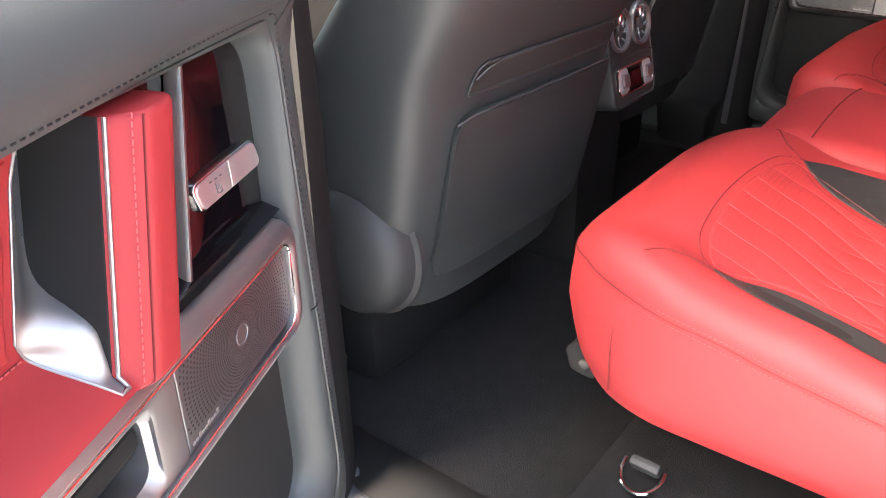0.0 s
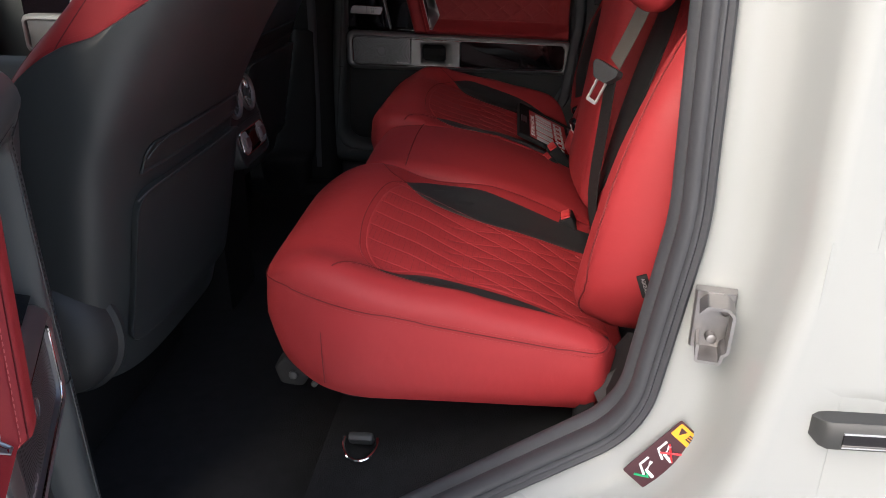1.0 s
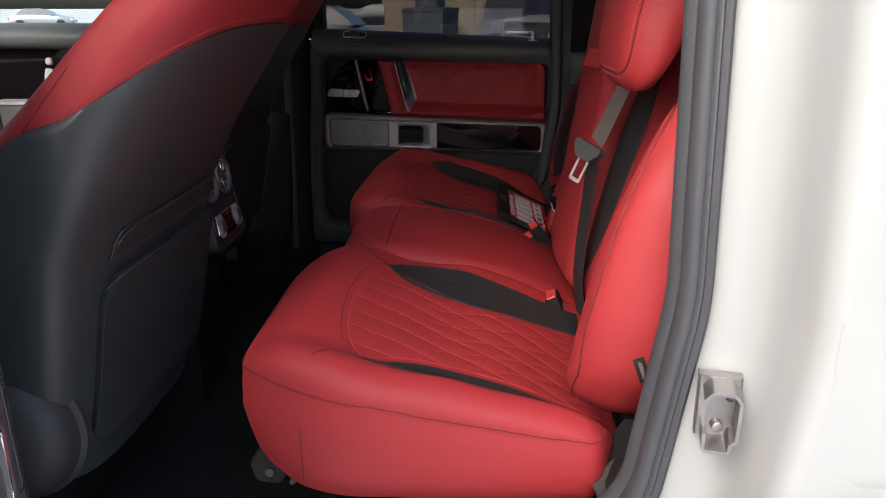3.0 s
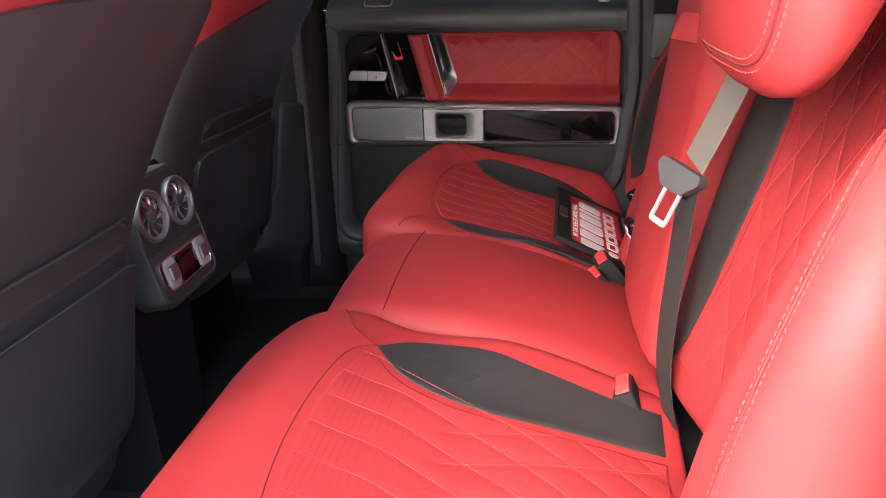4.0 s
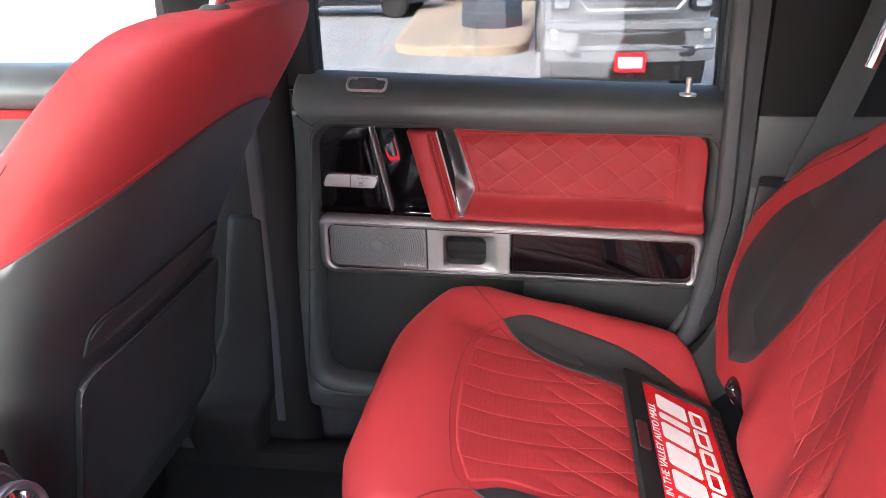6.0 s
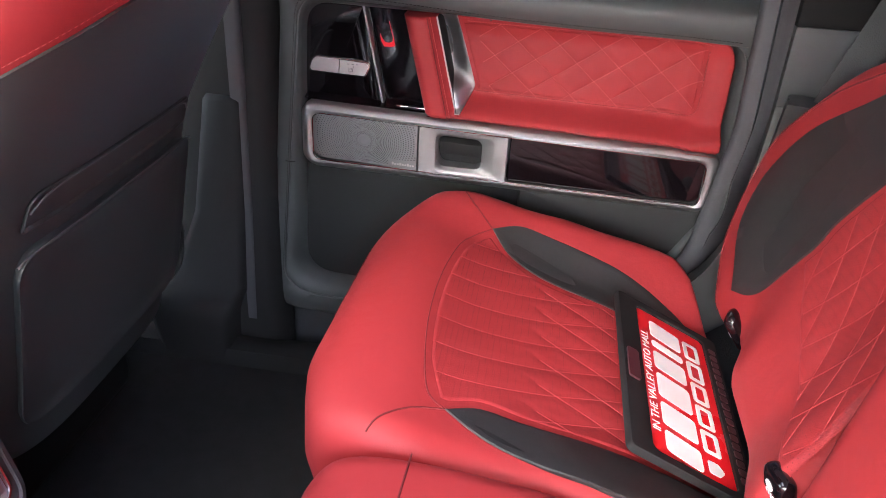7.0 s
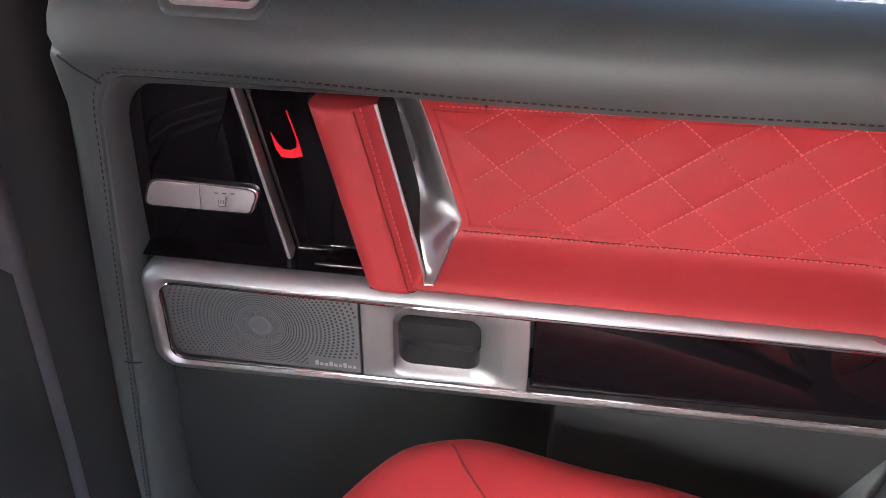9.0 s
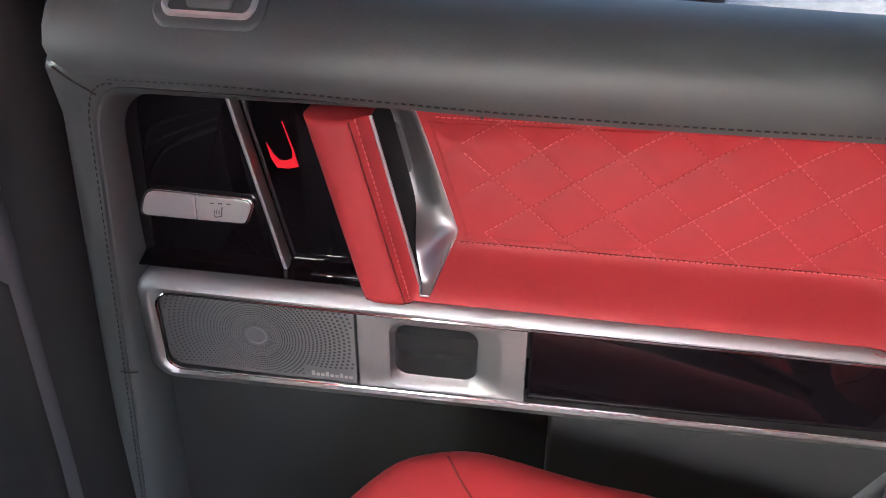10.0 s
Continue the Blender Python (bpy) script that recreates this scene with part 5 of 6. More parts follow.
    t.matrix_basis = Matrix.Translation(c + Vector((0, s * 0.0240, 0))) @ Matrix.Rotation(radians(-20), 4, "Y") @ Matrix.Rotation(radians(90 if s < 0 else -90), 4, "X") @ Matrix.Rotation(radians(-90 if s < 0 else 90), 4, "Z")
    return root


half_bench(-1)
half_bench(1)

mid = thing("rear_middle_seat", "plain red leather middle rear seat between the outer seats", "car seat", "rear seats")
MID = dense_outline(rounded([(0.650, 0.164, 0.02), (0.190, 0.164, 0.05), (0.190, -0.164, 0.05), (0.650, -0.164, 0.02)], 8))


def mid_body(a, b, h):
    z = mid_top(a, b)
    return (a, b, 0.985 + (z - 0.985) * min(1, (h + 0.16) / 0.16) if h < 0 else z + h)


edge = [(0.0, -0.16), (-0.003, -0.10), (-0.002, -0.05)] + [(0.032 * (1 - math.cos(radians(a))), -0.032 * (1 - math.sin(radians(a)))) for a in (15, 30, 45, 60, 75, 90)]
mc = part("seat_cushion", pad(MID, mid_body, edge, 20), RED, mid, "smooth red leather cushion", 70)
bm = bmesh.new()
tube(bm, [(0.288, y, mid_top(0.288, y) + 0.0002) for y in np.linspace(-0.155, 0.155, 20)], 0.0011, 5)
part("seam", bm, SEAM_RED, mc)
lean = radians(14)
foot = Vector((0.665, 0, 1.030))
up, fw = Vector((math.sin(lean), 0, math.cos(lean))), Vector((-math.cos(lean), 0, math.sin(lean)))


def mid_lay(v, y, h):
    w = 0.070 + 0.10 * v - 0.5 * y * y
    return tuple(foot + up * v + fw * (w + h) + Vector((0, y, 0)))


out = dense_outline(rounded([(0.60, 0.155, 0.04), (0.60, -0.155, 0.04), (0.02, -0.166, 0.02), (0.02, 0.166, 0.02)], 8))
edge = [(0.02, -0.12), (0.0, -0.10), (-0.002, -0.05)] + [(0.030 * (1 - math.cos(radians(a))), -0.030 * (1 - math.sin(radians(a)))) for a in (0, 20, 40, 60, 75, 90)]
mb = part("backrest", pad(out, mid_lay, edge, 16), RED, mid, "plain red leather backrest", 70)


# ---- front seats ----
ZS = (0.93, 0.98, 1.06, 1.22, 1.28, 1.40, 1.50, 1.555, 1.585, 1.603, 1.610)
XS = (-0.065, -0.055, -0.040, -0.010, 0.008, 0.075, 0.144, 0.180, 0.196, 0.204, 0.206)
HS = (0.205, 0.225, 0.242, 0.252, 0.256, 0.261, 0.250, 0.236, 0.217, 0.182, 0.126)
DS = (0.105, 0.105, 0.105, 0.100, 0.097, 0.085, 0.070, 0.060, 0.052, 0.043, 0.034)


def front_seat(yc, dx, dz, label):
    root = thing("front_seat", label, "car seat", "front seats")
    out_s = -1 if yc < 0 else 1

    def sec(z, phi, grow=0.0):
        hw, d0 = curve(ZS, HS, z) + grow, curve(ZS, DS, z)
        d = d0 + grow
        c, sn = math.cos(phi), math.sin(phi)
        e = 0.52
        wrap = 0.030 * step(1.28, 1.45, z)
        x = curve(ZS, XS, z) - d0 + d * math.copysign(abs(c) ** e, c) - wrap * abs(sn) ** 3
        x -= 0.35 * max(0.0, 1.44 - z) * max(0.0, -c) ** 0.5 * step(1.05, 1.25, z)
        return (x + dx, yc + hw * math.copysign(abs(sn) ** e, sn), z + dz + grow * step(1.57, 1.61, z))
    phis = [2 * math.pi * i / 72 for i in range(72)]
    zs = list(np.linspace(0.94, 1.54, 34)) + [1.55, 1.56, 1.57, 1.578, 1.585, 1.591, 1.597, 1.602, 1.606, 1.609, 1.610]
    bm = bmesh.new()
    loft(bm, [[sec(z, p) for p in phis] for z in zs])
    part("backrest", bm, RED, root, "red leather backrest", 80)
    # black shell over the lower back, wrapping the flanks
    span = radians(130 if yc < 0 else 112)
    ps = [-span + 2 * span * i / 60 for i in range(61)]
    edge_z = 1.529 if yc < 0 else 1.492
    low_z, bow = (1.300, 2.15) if yc < 0 else (1.345, 1.15)
    vb = lambda p: edge_z - (edge_z - low_z) * (abs(p) / span) ** bow
    bm = bmesh.new()
    rows = []
    for i in range(34):
        t = i / 33
        rows.append([sec(0.935 + (vb(p) - 0.935) * t, p, 0.004) for p in ps])
    lip = [sec(vb(p) + 0.002, p, 0.0005) for p in ps]
    back = [sec(vb(p), p, -0.004) for p in ps]
    loft(bm, [[sec(0.935, p, -0.004) for p in ps]] + rows + [lip, back], False, False, False)
    shell = part("back_shell", bm, SHELL, root, "black leather back shell", 70)

    def rear(y, z, h):
        a = max(-0.98, min(0.98, (y - yc) / (curve(ZS, HS, z) + 0.004)))
        p = math.asin(math.copysign(abs(a) ** 1.92, a))
        x, yy, zz = sec(z, p, 0.004 + h)
        return (x, yy, z + dz)
    o = rounded([(yc + 0.178, 1.245, 0.004), (yc + 0.172, 1.288, 0.022), (yc - 0.172, 1.288, 0.022), (yc - 0.178, 1.245, 0.004)], 8)
    part("pocket_strip", pad(dense_outline(o), lambda a, b, h: rear(a, b, h), [(0, -0.004), (0, 0.003), (0.002, 0.005), (0.004, 0.004), (0.006, 0.002)], 5), PLASTIC, shell, "black pocket strip")
    o = rounded([(yc + 0.186, 0.990, 0.03), (yc + 0.186, 1.225, 0.035), (yc - 0.186, 1.225, 0.035), (yc - 0.186, 0.990, 0.03)], 8)
    part("pocket", pad(dense_outline(o), lambda a, b, h: rear(a, b, h), [(0, -0.004), (0, 0.010), (0.002, 0.013), (0.006, 0.013), (0.008, 0.012)], 6), SHELL, shell, "black seat back pocket")
    # Lighter grey tubes draw the highlight along the pocket and strip edges.
    bm = bmesh.new()
    tube(bm, [rear(yc - 0.186 + 0.372 * i / 30, 1.2265 - 0.012 * (abs(i - 15) / 15) ** 8, 0.012) for i in range(31)], 0.0016, 5)
    part("pocket_piping", bm, GREY_PLASTIC, shell)
    bm = bmesh.new()
    tube(bm, [rear(yc - 0.170 + 0.340 * i / 30, 1.2870 - 0.020 * (abs(i - 15) / 15) ** 10, 0.006) for i in range(31)], 0.0013, 5)
    part("strip_piping", bm, GREY_PLASTIC, shell)
    thread = bmesh.new()
    stitches(thread, [sec(vb(p) + 0.010, p, 0.0) for p in ps], lambda q: (1, 0, 0.2), 0.006, 0.0035)
    part("stitching", thread, RED_THREAD, root)
    # seam over the shoulders
    for sg in (-1, 1):
        part("seam", tube(bmesh.new(), [sec(z, sg * 2.08, -0.0003) for z in np.linspace(1.36, 1.58, 24)], 0.0009, 5), SEAM_RED, root)
        part("seam", tube(bmesh.new(), [sec(1.415 + 0.075 * k / 13, sg * (1.62 + 0.03 * (k / 13) ** 2), -0.0002) for k in range(14)], 0.0008, 5), SEAM_RED, root)
    # cushion, base and recliner covers
    o = rrect(-0.66, -0.10, yc - 0.245, yc + 0.245, 0.07)
    part("seat_cushion", pad(o, lambda a, b, h: (a + dx, b, 1.0 + h), round_edge(0.04, 0.13), 4), RED, root, "red leather seat cushion")
    part("seat_base", block((-0.62 + dx, yc - 0.20, 0.766), (-0.16 + dx, yc + 0.20, 1.005), 0.02), DARK_PLASTIC, root, "black seat base")
    bm = bmesh.new()
    ang = radians(35)
    ax, ay = (math.cos(ang), 0, math.sin(ang)), (-math.sin(ang), 0, math.cos(ang))
    disc_ring(bm, (-0.150 + dx, yc + out_s * 0.210, 1.024 + dz), ax, ay, (0, out_s, 0), [(0.104, 0), (0.104, 0.008), (0.097, 0.012), (0.095, 0.024), (0.089, 0.040), (0.072, 0.054), (0.046, 0.063), (0.012, 0.066)], 40)
    part("recliner_cover", bm, PLASTIC, root, "rounded dark grey recliner cover", 50)
    # headrest on two chromed posts
    for sg in (-1, 1):
        bm = bmesh.new()
        x0, z0 = 0.150 + dx, 1.59 + dz
        tube(bm, [(x0, yc + sg * 0.073, z0), (x0 + 0.02, yc + sg * 0.073, z0 + 0.05), (x0 + 0.045, yc + sg * 0.073, z0 + 0.13)], 0.0075, 12)
        part("headrest_post", bm, CHROME, root, "chromed headrest post")
        bm = bmesh.new()
        disc_ring(bm, (x0 + 0.006, yc + sg * 0.073, z0 + 0.016), (1, 0, 0), (0, 1, 0), (0.3, 0, 1), [(0.016, 0), (0.016, 0.005), (0.013, 0.008), (0.0078, 0.009)], 16)
        part("post_collar", bm, PLASTIC, root)
    c = Vector((0.195 + dx, yc, 1.80 + dz))
    bm = bmesh.new()
    rings = []
    for i in range(17):
        th = math.pi * i / 16
        e = 0.7
        hz, rr = -0.085 * math.cos(th), max(0.02, math.sin(th) ** e)
        rings.append([c + Vector((0.055 * rr * math.copysign(abs(math.cos(a)) ** 0.7, math.cos(a)) + 0.3 * hz, 0.135 * rr * math.copysign(abs(math.sin(a)) ** 0.7, math.sin(a)), hz)) for a in phis])
    loft(bm, rings)
    part("headrest", bm, RED, root, "red leather headrest", 80)
    return root


front_seat(-0.410, 0.0, 0.0, "red leather front seat with black leather back shell")
front_seat(0.42, -0.125, 0.020, "red leather front seat with black back shell, set further forward")

# ---- centre console ----
con = thing("centre_console", "black centre console with two round chrome air vents", "centre console")
bm = bmesh.new()
loft(bm, [[(x, y * w, z) for y, z in ((-0.085, 0.766), (-0.092, 1.0), (-0.098, 1.20), (-0.090, 1.262), (-0.060, 1.285), (0.060, 1.285), (0.090, 1.262), (0.098, 1.20), (0.092, 1.0), (0.085, 0.766))] for x, w in ((-1.1, 1), (-0.5, 1), (-0.16, 1), (-0.125, 0.97), (-0.112, 0.90))])
part("body", bm, DARK_PLASTIC, con, "black console body")
tilt = radians(10)


def con_face(a, b, h):
    """a across, b up the sloping end face, h out of it."""
    return (-0.100 + 0.04 * (1.275 - b) / 0.17 + h * math.cos(tilt), a - 0.014, b + 0.001 + h * math.sin(tilt))


o = rounded([(0.088, 1.090, 0.03), (0.088, 1.190, 0.02), (0.064, 1.280, 0.03), (-0.064, 1.280, 0.03), (-0.088, 1.190, 0.02), (-0.088, 1.090, 0.03)], 6)
face = part("rear_panel", pad(dense_outline(o), con_face, [(0, -0.03), (0, 0.012), (0.003, 0.017), (0.008, 0.018), (0.010, 0.016)], 4), PLASTIC, con, "black rear panel")
bm = bmesh.new()
tube(bm, [con_face(-0.084 + 0.168 * k / 12, 1.171 + 0.004 * math.sin(math.pi * k / 12), 0.0165) for k in range(13)], 0.0022, 6)
part("panel_ridge", bm, PLASTIC, face)
for y in (-0.040, 0.040):
    c = Vector(con_face(y, 1.222, 0.014))
    az = Vector((math.cos(tilt), 0, math.sin(tilt)))
    ax, ay = Vector((0, 1, 0)), az.cross(Vector((0, 1, 0)))
    bm = bmesh.new()
    disc_ring(bm, c, ax, ay, az, [(0.0380, -0.004), (0.0388, 0.006), (0.0375, 0.0098), (0.0345, 0.0105), (0.0315, 0.008), (0.0300, -0.002)], 40)
    vent = part("air_vent", bm, METAL, face, "round chromed air vent")
    bm = bmesh.new()
    disc_ring(bm, c, ax, ay, az, [(0.0305, -0.003), (0.0298, -0.002), (0.001, -0.0022)], 24)
    part("vent_bowl", bm, DARK_PLASTIC, vent)
    for k in range(9):
        a = 2 * math.pi * k / 9 + 0.2
        bm = bmesh.new()
        rows = []
        for r, w, tw in ((0.008, 0.0014, 0.0), (0.014, 0.0024, 0.08), (0.021, 0.0036, 0.22), (0.0295, 0.0048, 0.42)):
            d, t = ax * math.cos(a + tw) + ay * math.sin(a + tw), ax * -math.sin(a + tw) + ay * math.cos(a + tw)
            rows.append([c + d * r - t * w + az * 0.0005, c + d * r - t * (w * 0.5) + az * 0.0055, c + d * r + t * (w * 0.3) + az * 0.0045, c + d * r + t * w * 1.2 - az * 0.001])
        loft(bm, rows)
        part("vane", bm, VANE, vent)
    bm = bmesh.new()
    disc_ring(bm, c, ax, ay, az, [(0.0095, -0.002), (0.0095, 0.006), (0.008, 0.008), (0.004, 0.0085)], 18)
    part("hub", bm, GREY_PLASTIC, vent)
ctl_bed = part("climate_control", pad(rrect(-0.070, 0.070, 1.113, 1.162, 0.014), con_face, [(0, 0.010), (0, 0.018), (0.001, 0.021), (0.003, 0.021), (0.004, 0.019)], 3), CHROME, face, "climate control bar with chromed rim")
part("display", pad(rrect(-0.028, 0.028, 1.118, 1.157, 0.002), con_face, [(0, 0.015), (0, 0.021), (0.001, 0.0215)], 2), PIANO, ctl_bed)
for y in (-0.047, 0.047):
    part("rocker", pad(rrect(y - 0.0175, y + 0.0175, 1.117, 1.158, 0.008), con_face, [(0, 0.015), (0, 0.020), (0.003, 0.022)], 2), ROCKER, ctl_bed)
    part("rocker_cap", pad(rrect(y - 0.012, y + 0.012, 1.127, 1.149, 0.003), con_face, [(0, 0.018), (0, 0.025), (0.002, 0.027)], 2), METAL, ctl_bed)

# ---- belts and buckles ----
belt = thing("seat_belt", "grey woven seat belt with steel tongue over the middle backrest", "seat belt")
# One webbing: lit above the tongue, shaded below, both put into the colour.
bm = bmesh.new()
ribbon(bm, spline([(0.762, -0.245, 1.66), (0.720, -0.240, 1.53), (0.680, -0.232, 1.42), (0.648, -0.222, 1.340)], 6), (0.22, -0.97, -0.08), 0.050, 0.0016)
part("upper_webbing", bm, BELT, belt)
bm = bmesh.new()
ribbon(bm, spline([(0.645, -0.220, 1.332), (0.638, -0.219, 1.24), (0.631, -0.218, 1.15), (0.631, -0.217, 1.09), (0.640, -0.216, 1.03)], 6), (0.22, -0.97, -0.05), 0.047, 0.0016)
part("lower_webbing", bm, BELT_DARK, belt)
c = Vector((0.632, -0.228, 1.325))
bx, bz = Vector((0.62, -0.78, -0.17)).normalized(), Vector((0.40, 0.0, 0.916))
bx = (bx - bz * bx.dot(bz)).normalized()
by = bz.cross(bx)
frame_m = Matrix(((bx.x, by.x, bz.x, c.x), (bx.y, by.y, bz.y, c.y), (bx.z, by.z, bz.z, c.z), (0, 0, 0, 1)))
bm = pad(rounded([(0.030, 0.006, 0.007), (0.027, 0.015, 0.005), (-0.027, 0.015, 0.005), (-0.030, 0.006, 0.007), (-0.014, -0.013, 0.007), (0.014, -0.013, 0.007)]), lambda a, b, h: tuple(frame_m @ Vector((a, h, b))), round_edge(0.003, 0.010, -0.006), 2)
part("tongue_grip", bm, GREY_PLASTIC, belt, "grey plastic grip")
bm = bmesh.new()
to, ti = rrect(-0.0120, 0.0120, -0.052, 0.0, 0.004), rrect(-0.0085, 0.0085, -0.046, -0.012, 0.002)
lo = [[tuple(frame_m @ Vector((a, y, b))) for a, b in r] for r, y in ((to, 0.0), (to, 0.003), (ti, 0.003), (ti, 0.0))]
loft(bm, lo + [lo[0]], False, False)
part("tongue", bm, TONGUE, belt, "slotted steel tongue")
guide = thing("belt_guide", "red leather loop holding the belt to the backrest", "belt guide")
bm = bmesh.new()
g0, gs = Vector((0.664, -0.088, 1.463)), Vector((0.62, -0.78, -0.10)).normalized()
gn, gu = Vector((-0.72, -0.62, 0.30)).normalized(), Vector((0.38, 0.05, 0.92)).normalized()
lo = [[tuple(g0 + gs * a + gn * b + gu * h) for a, b in r] for r, h in ((rrect(-0.031, 0.031, -0.006, 0.005, 0.005), -0.016), (rrect(-0.032, 0.032, -0.007, 0.006, 0.005), -0.012), (rrect(-0.032, 0.032, -0.007, 0.006, 0.005), 0.012), (rrect(-0.031, 0.031, -0.006, 0.005, 0.005), 0.016), (rrect(-0.029, 0.029, -0.003, 0.002, 0.002), 0.015), (rrect(-0.029, 0.029, -0.003, 0.002, 0.002), -0.015))]
loft(bm, lo + [lo[0]], False, False)
part("loop", bm, RED, guide)

fb = thing("seat_belt", "dark grey woven seat belt hanging by the rear pillar", "seat belt")
bm = bmesh.new()
ribbon(bm, spline([(0.885, 0.742, 1.80), (0.855, 0.742, 1.62), (0.815, 0.738, 1.48), (0.755, 0.730, 1.31)], 6), (0.9, 0.0, -0.35), 0.048, 0.0016)
part("webbing", bm, BELT_GREY, fb)


def buckle(x, y, z, yaw, red=True, mark=False, tilt=-38):
    root = thing("belt_buckle", "black seat belt buckle with red release button" if red else "black belt buckle end with small printed mark", "belt buckle", "belt buckles")
    m = Matrix.Translation((x, y, z)) @ Matrix.Rotation(radians(yaw), 4, "Z") @ Matrix.Rotation(radians(tilt), 4, "Y")
    body = part("housing", moved(block((-0.013, -0.024, -0.062), (0.013, 0.024, 0.0), 0.004), m) if red else moved(block((-0.010, -0.019, -0.055), (0.010, 0.019, 0.0), 0.009, n=4), m), DARK_PLASTIC if red else PIANO, root)
    if red:
        part("release_button", moved(block((-0.007, -0.020, -0.004), (0.010, 0.020, 0.0035), 0.002), m), BUCKLE_RED, body, "red button")
    if mark:
        bm = bmesh.new()
        for k in range(5):
            bar_text(bm, lambda a, b, h: tuple(m @ Vector((-0.0102 - h, a, b))), -0.012 + 0.004 * k, -0.0095 + 0.004 * k, -0.030, -0.022)
        disc_ring(bm, m @ Vector((-0.0102, 0.0, -0.014)), m.to_3x3() @ Vector((0, 1, 0)), m.to_3x3() @ Vector((0, 0, 1)), m.to_3x3() @ Vector((-1, 0, 0)), [(0.006, 0), (0.006, 0.0006), (0.0045, 0.0006), (0.0045, 0)], 14)
        part("mark", bm, PLATE_WHITE, body)
    return root


buckle(0.574, 0.166, 1.087, 8)
buckle(0.562, 0.136, 1.071, 10)
buckle(0.586, -0.196, 1.062, -4, tilt=-24)
buckle(0.650, 0.545, 1.094, -20, False, True)
buckle(0.622, 0.190, 1.146, 15, False, True, -16)

# ---- number plate frame lying on the seat ----
plate = thing("plate_frame", "black plate frame with red and white card on the seat", "plate frame")
po, pu, pv = Vector((0.497, 0.256, 1.088)), Vector((0.0, 1.0, 0.005)).normalized(), Vector((0.895, 0.0, -0.42)).normalized()
pn = (-pu.cross(pv)).normalized() if pu.cross(pv).z < 0 else pu.cross(pv).normalized()


def on_plate(a, b, h):
    return tuple(po + pu * a + pv * b + pn * h)


fo, fi = rrect(0, 0.312, 0, 0.162, 0.008), rrect(0.014, 0.298, 0.030, 0.140, 0.010)
bm = bmesh.new()
lo = [[on_plate(a, b, h) for a, b in r] for r, h in ((fo, 0.0), (fo, 0.006), (inset(fo, 0.002), 0.009), (inset(fi, -0.002), 0.009), (fi, 0.008), (fi, 0.0))]
loft(bm, lo + [lo[0]], False, False)
part("frame", bm, DARK_PLASTIC, plate, "black plastic frame")
card = part("card", pad(rrect(0.010, 0.302, 0.016, 0.146, 0.008), on_plate, [(0, 0.001), (0, 0.0045)], 2), PLATE_RED, plate, "glossy red printed card")
for k, w in enumerate((0.034, 0.040, 0.046, 0.036, 0.014, 0.036)):
    a = 0.022 + sum((0.034, 0.040, 0.046, 0.036, 0.014, 0.036)[:k]) + 0.0095 * k
    o = rounded([(a - 0.002, 0.098, 0.006), (a + w - 0.002, 0.098, 0.006), (a + w + 0.006, 0.051, 0.006), (a + 0.006, 0.051, 0.006)], 4)
    part("wordmark_block", pad(o, on_plate, [(0, 0.0040), (0, 0.0052)], 1), PLATE_WHITE, card)
bm = bmesh.new()
for k in range(5):
    a = 0.060 + 0.044 * k
    ro, ri = rrect(a, a + 0.038, 0.104, 0.128, 0.004, 3), rrect(a + 0.006, a + 0.032, 0.110, 0.122, 0.002, 3)
    lo = [[on_plate(p, q, h) for p, q in r] for r, h in ((ro, 0.0040), (ro, 0.0052), (ri, 0.0052), (ri, 0.0040))]
    loft(bm, lo + [lo[0]], False, False)
pad(rounded([(0.028, 0.106, 0.003), (0.048, 0.106, 0.003), (0.048, 0.120, 0.003), (0.038, 0.128, 0.003), (0.028, 0.120, 0.003)], 3), on_plate, [(0, 0.004), (0, 0.0052)], 1, bm)
part("maker_block", bm, PLATE_WHITE, card, "white outlined block shapes")
txt = bpy.data.curves.new("card_text", "FONT")
txt.body, txt.size, txt.align_x, txt.align_y, txt.extrude = "IN THE VALLEY AUTO MALL", 0.0155, "CENTER", "CENTER", 0.0003
t = new("lettering", txt)
t.data.materials.append(PLATE_WHITE)
t.parent = card
dn = -pv
t.matrix_basis = Matrix(((pu.x, dn.x, pn.x, 0), (pu.y, dn.y, pn.y, 0), (pu.z, dn.z, pn.z, 0), (0, 0, 0, 1)))
t.matrix_basis.translation = Vector(on_plate(0.150, 0.0415, 0.0049))
bm = bmesh.new()
for k in range(18):
    bar_text(bm, on_plate, 0.030 + 0.0142 * k, 0.0405 + 0.0142 * k, 0.1445, 0.1555, 0.0102)
bar_text(bm, on_plate, 0.120, 0.178, 0.006, 0.022, 0.0115)
part("embossing", bm, LABEL_DARK, plate, "raised dark red embossing")

# ---- doorway fittings ----
strk = thing("door_striker", "worn steel door striker bracket on the white jamb", "door striker")
m = Matrix.Translation((0.696, -0.802, 1.184)) @ Matrix.Rotation(radians(-12), 4, "Z")
bm = bmesh.new()
loft(bm, [[tuple(m @ Vector((x, y, z))) for x, y in ((-0.021, 0.008), (-0.021, -0.004), (-0.019, -0.006), (0.017, -0.006), (0.019, -0.004), (0.019, 0.008))] for z in (-0.032, -0.031, 0.031, 0.032)])
part("base", bm, STEEL, strk)
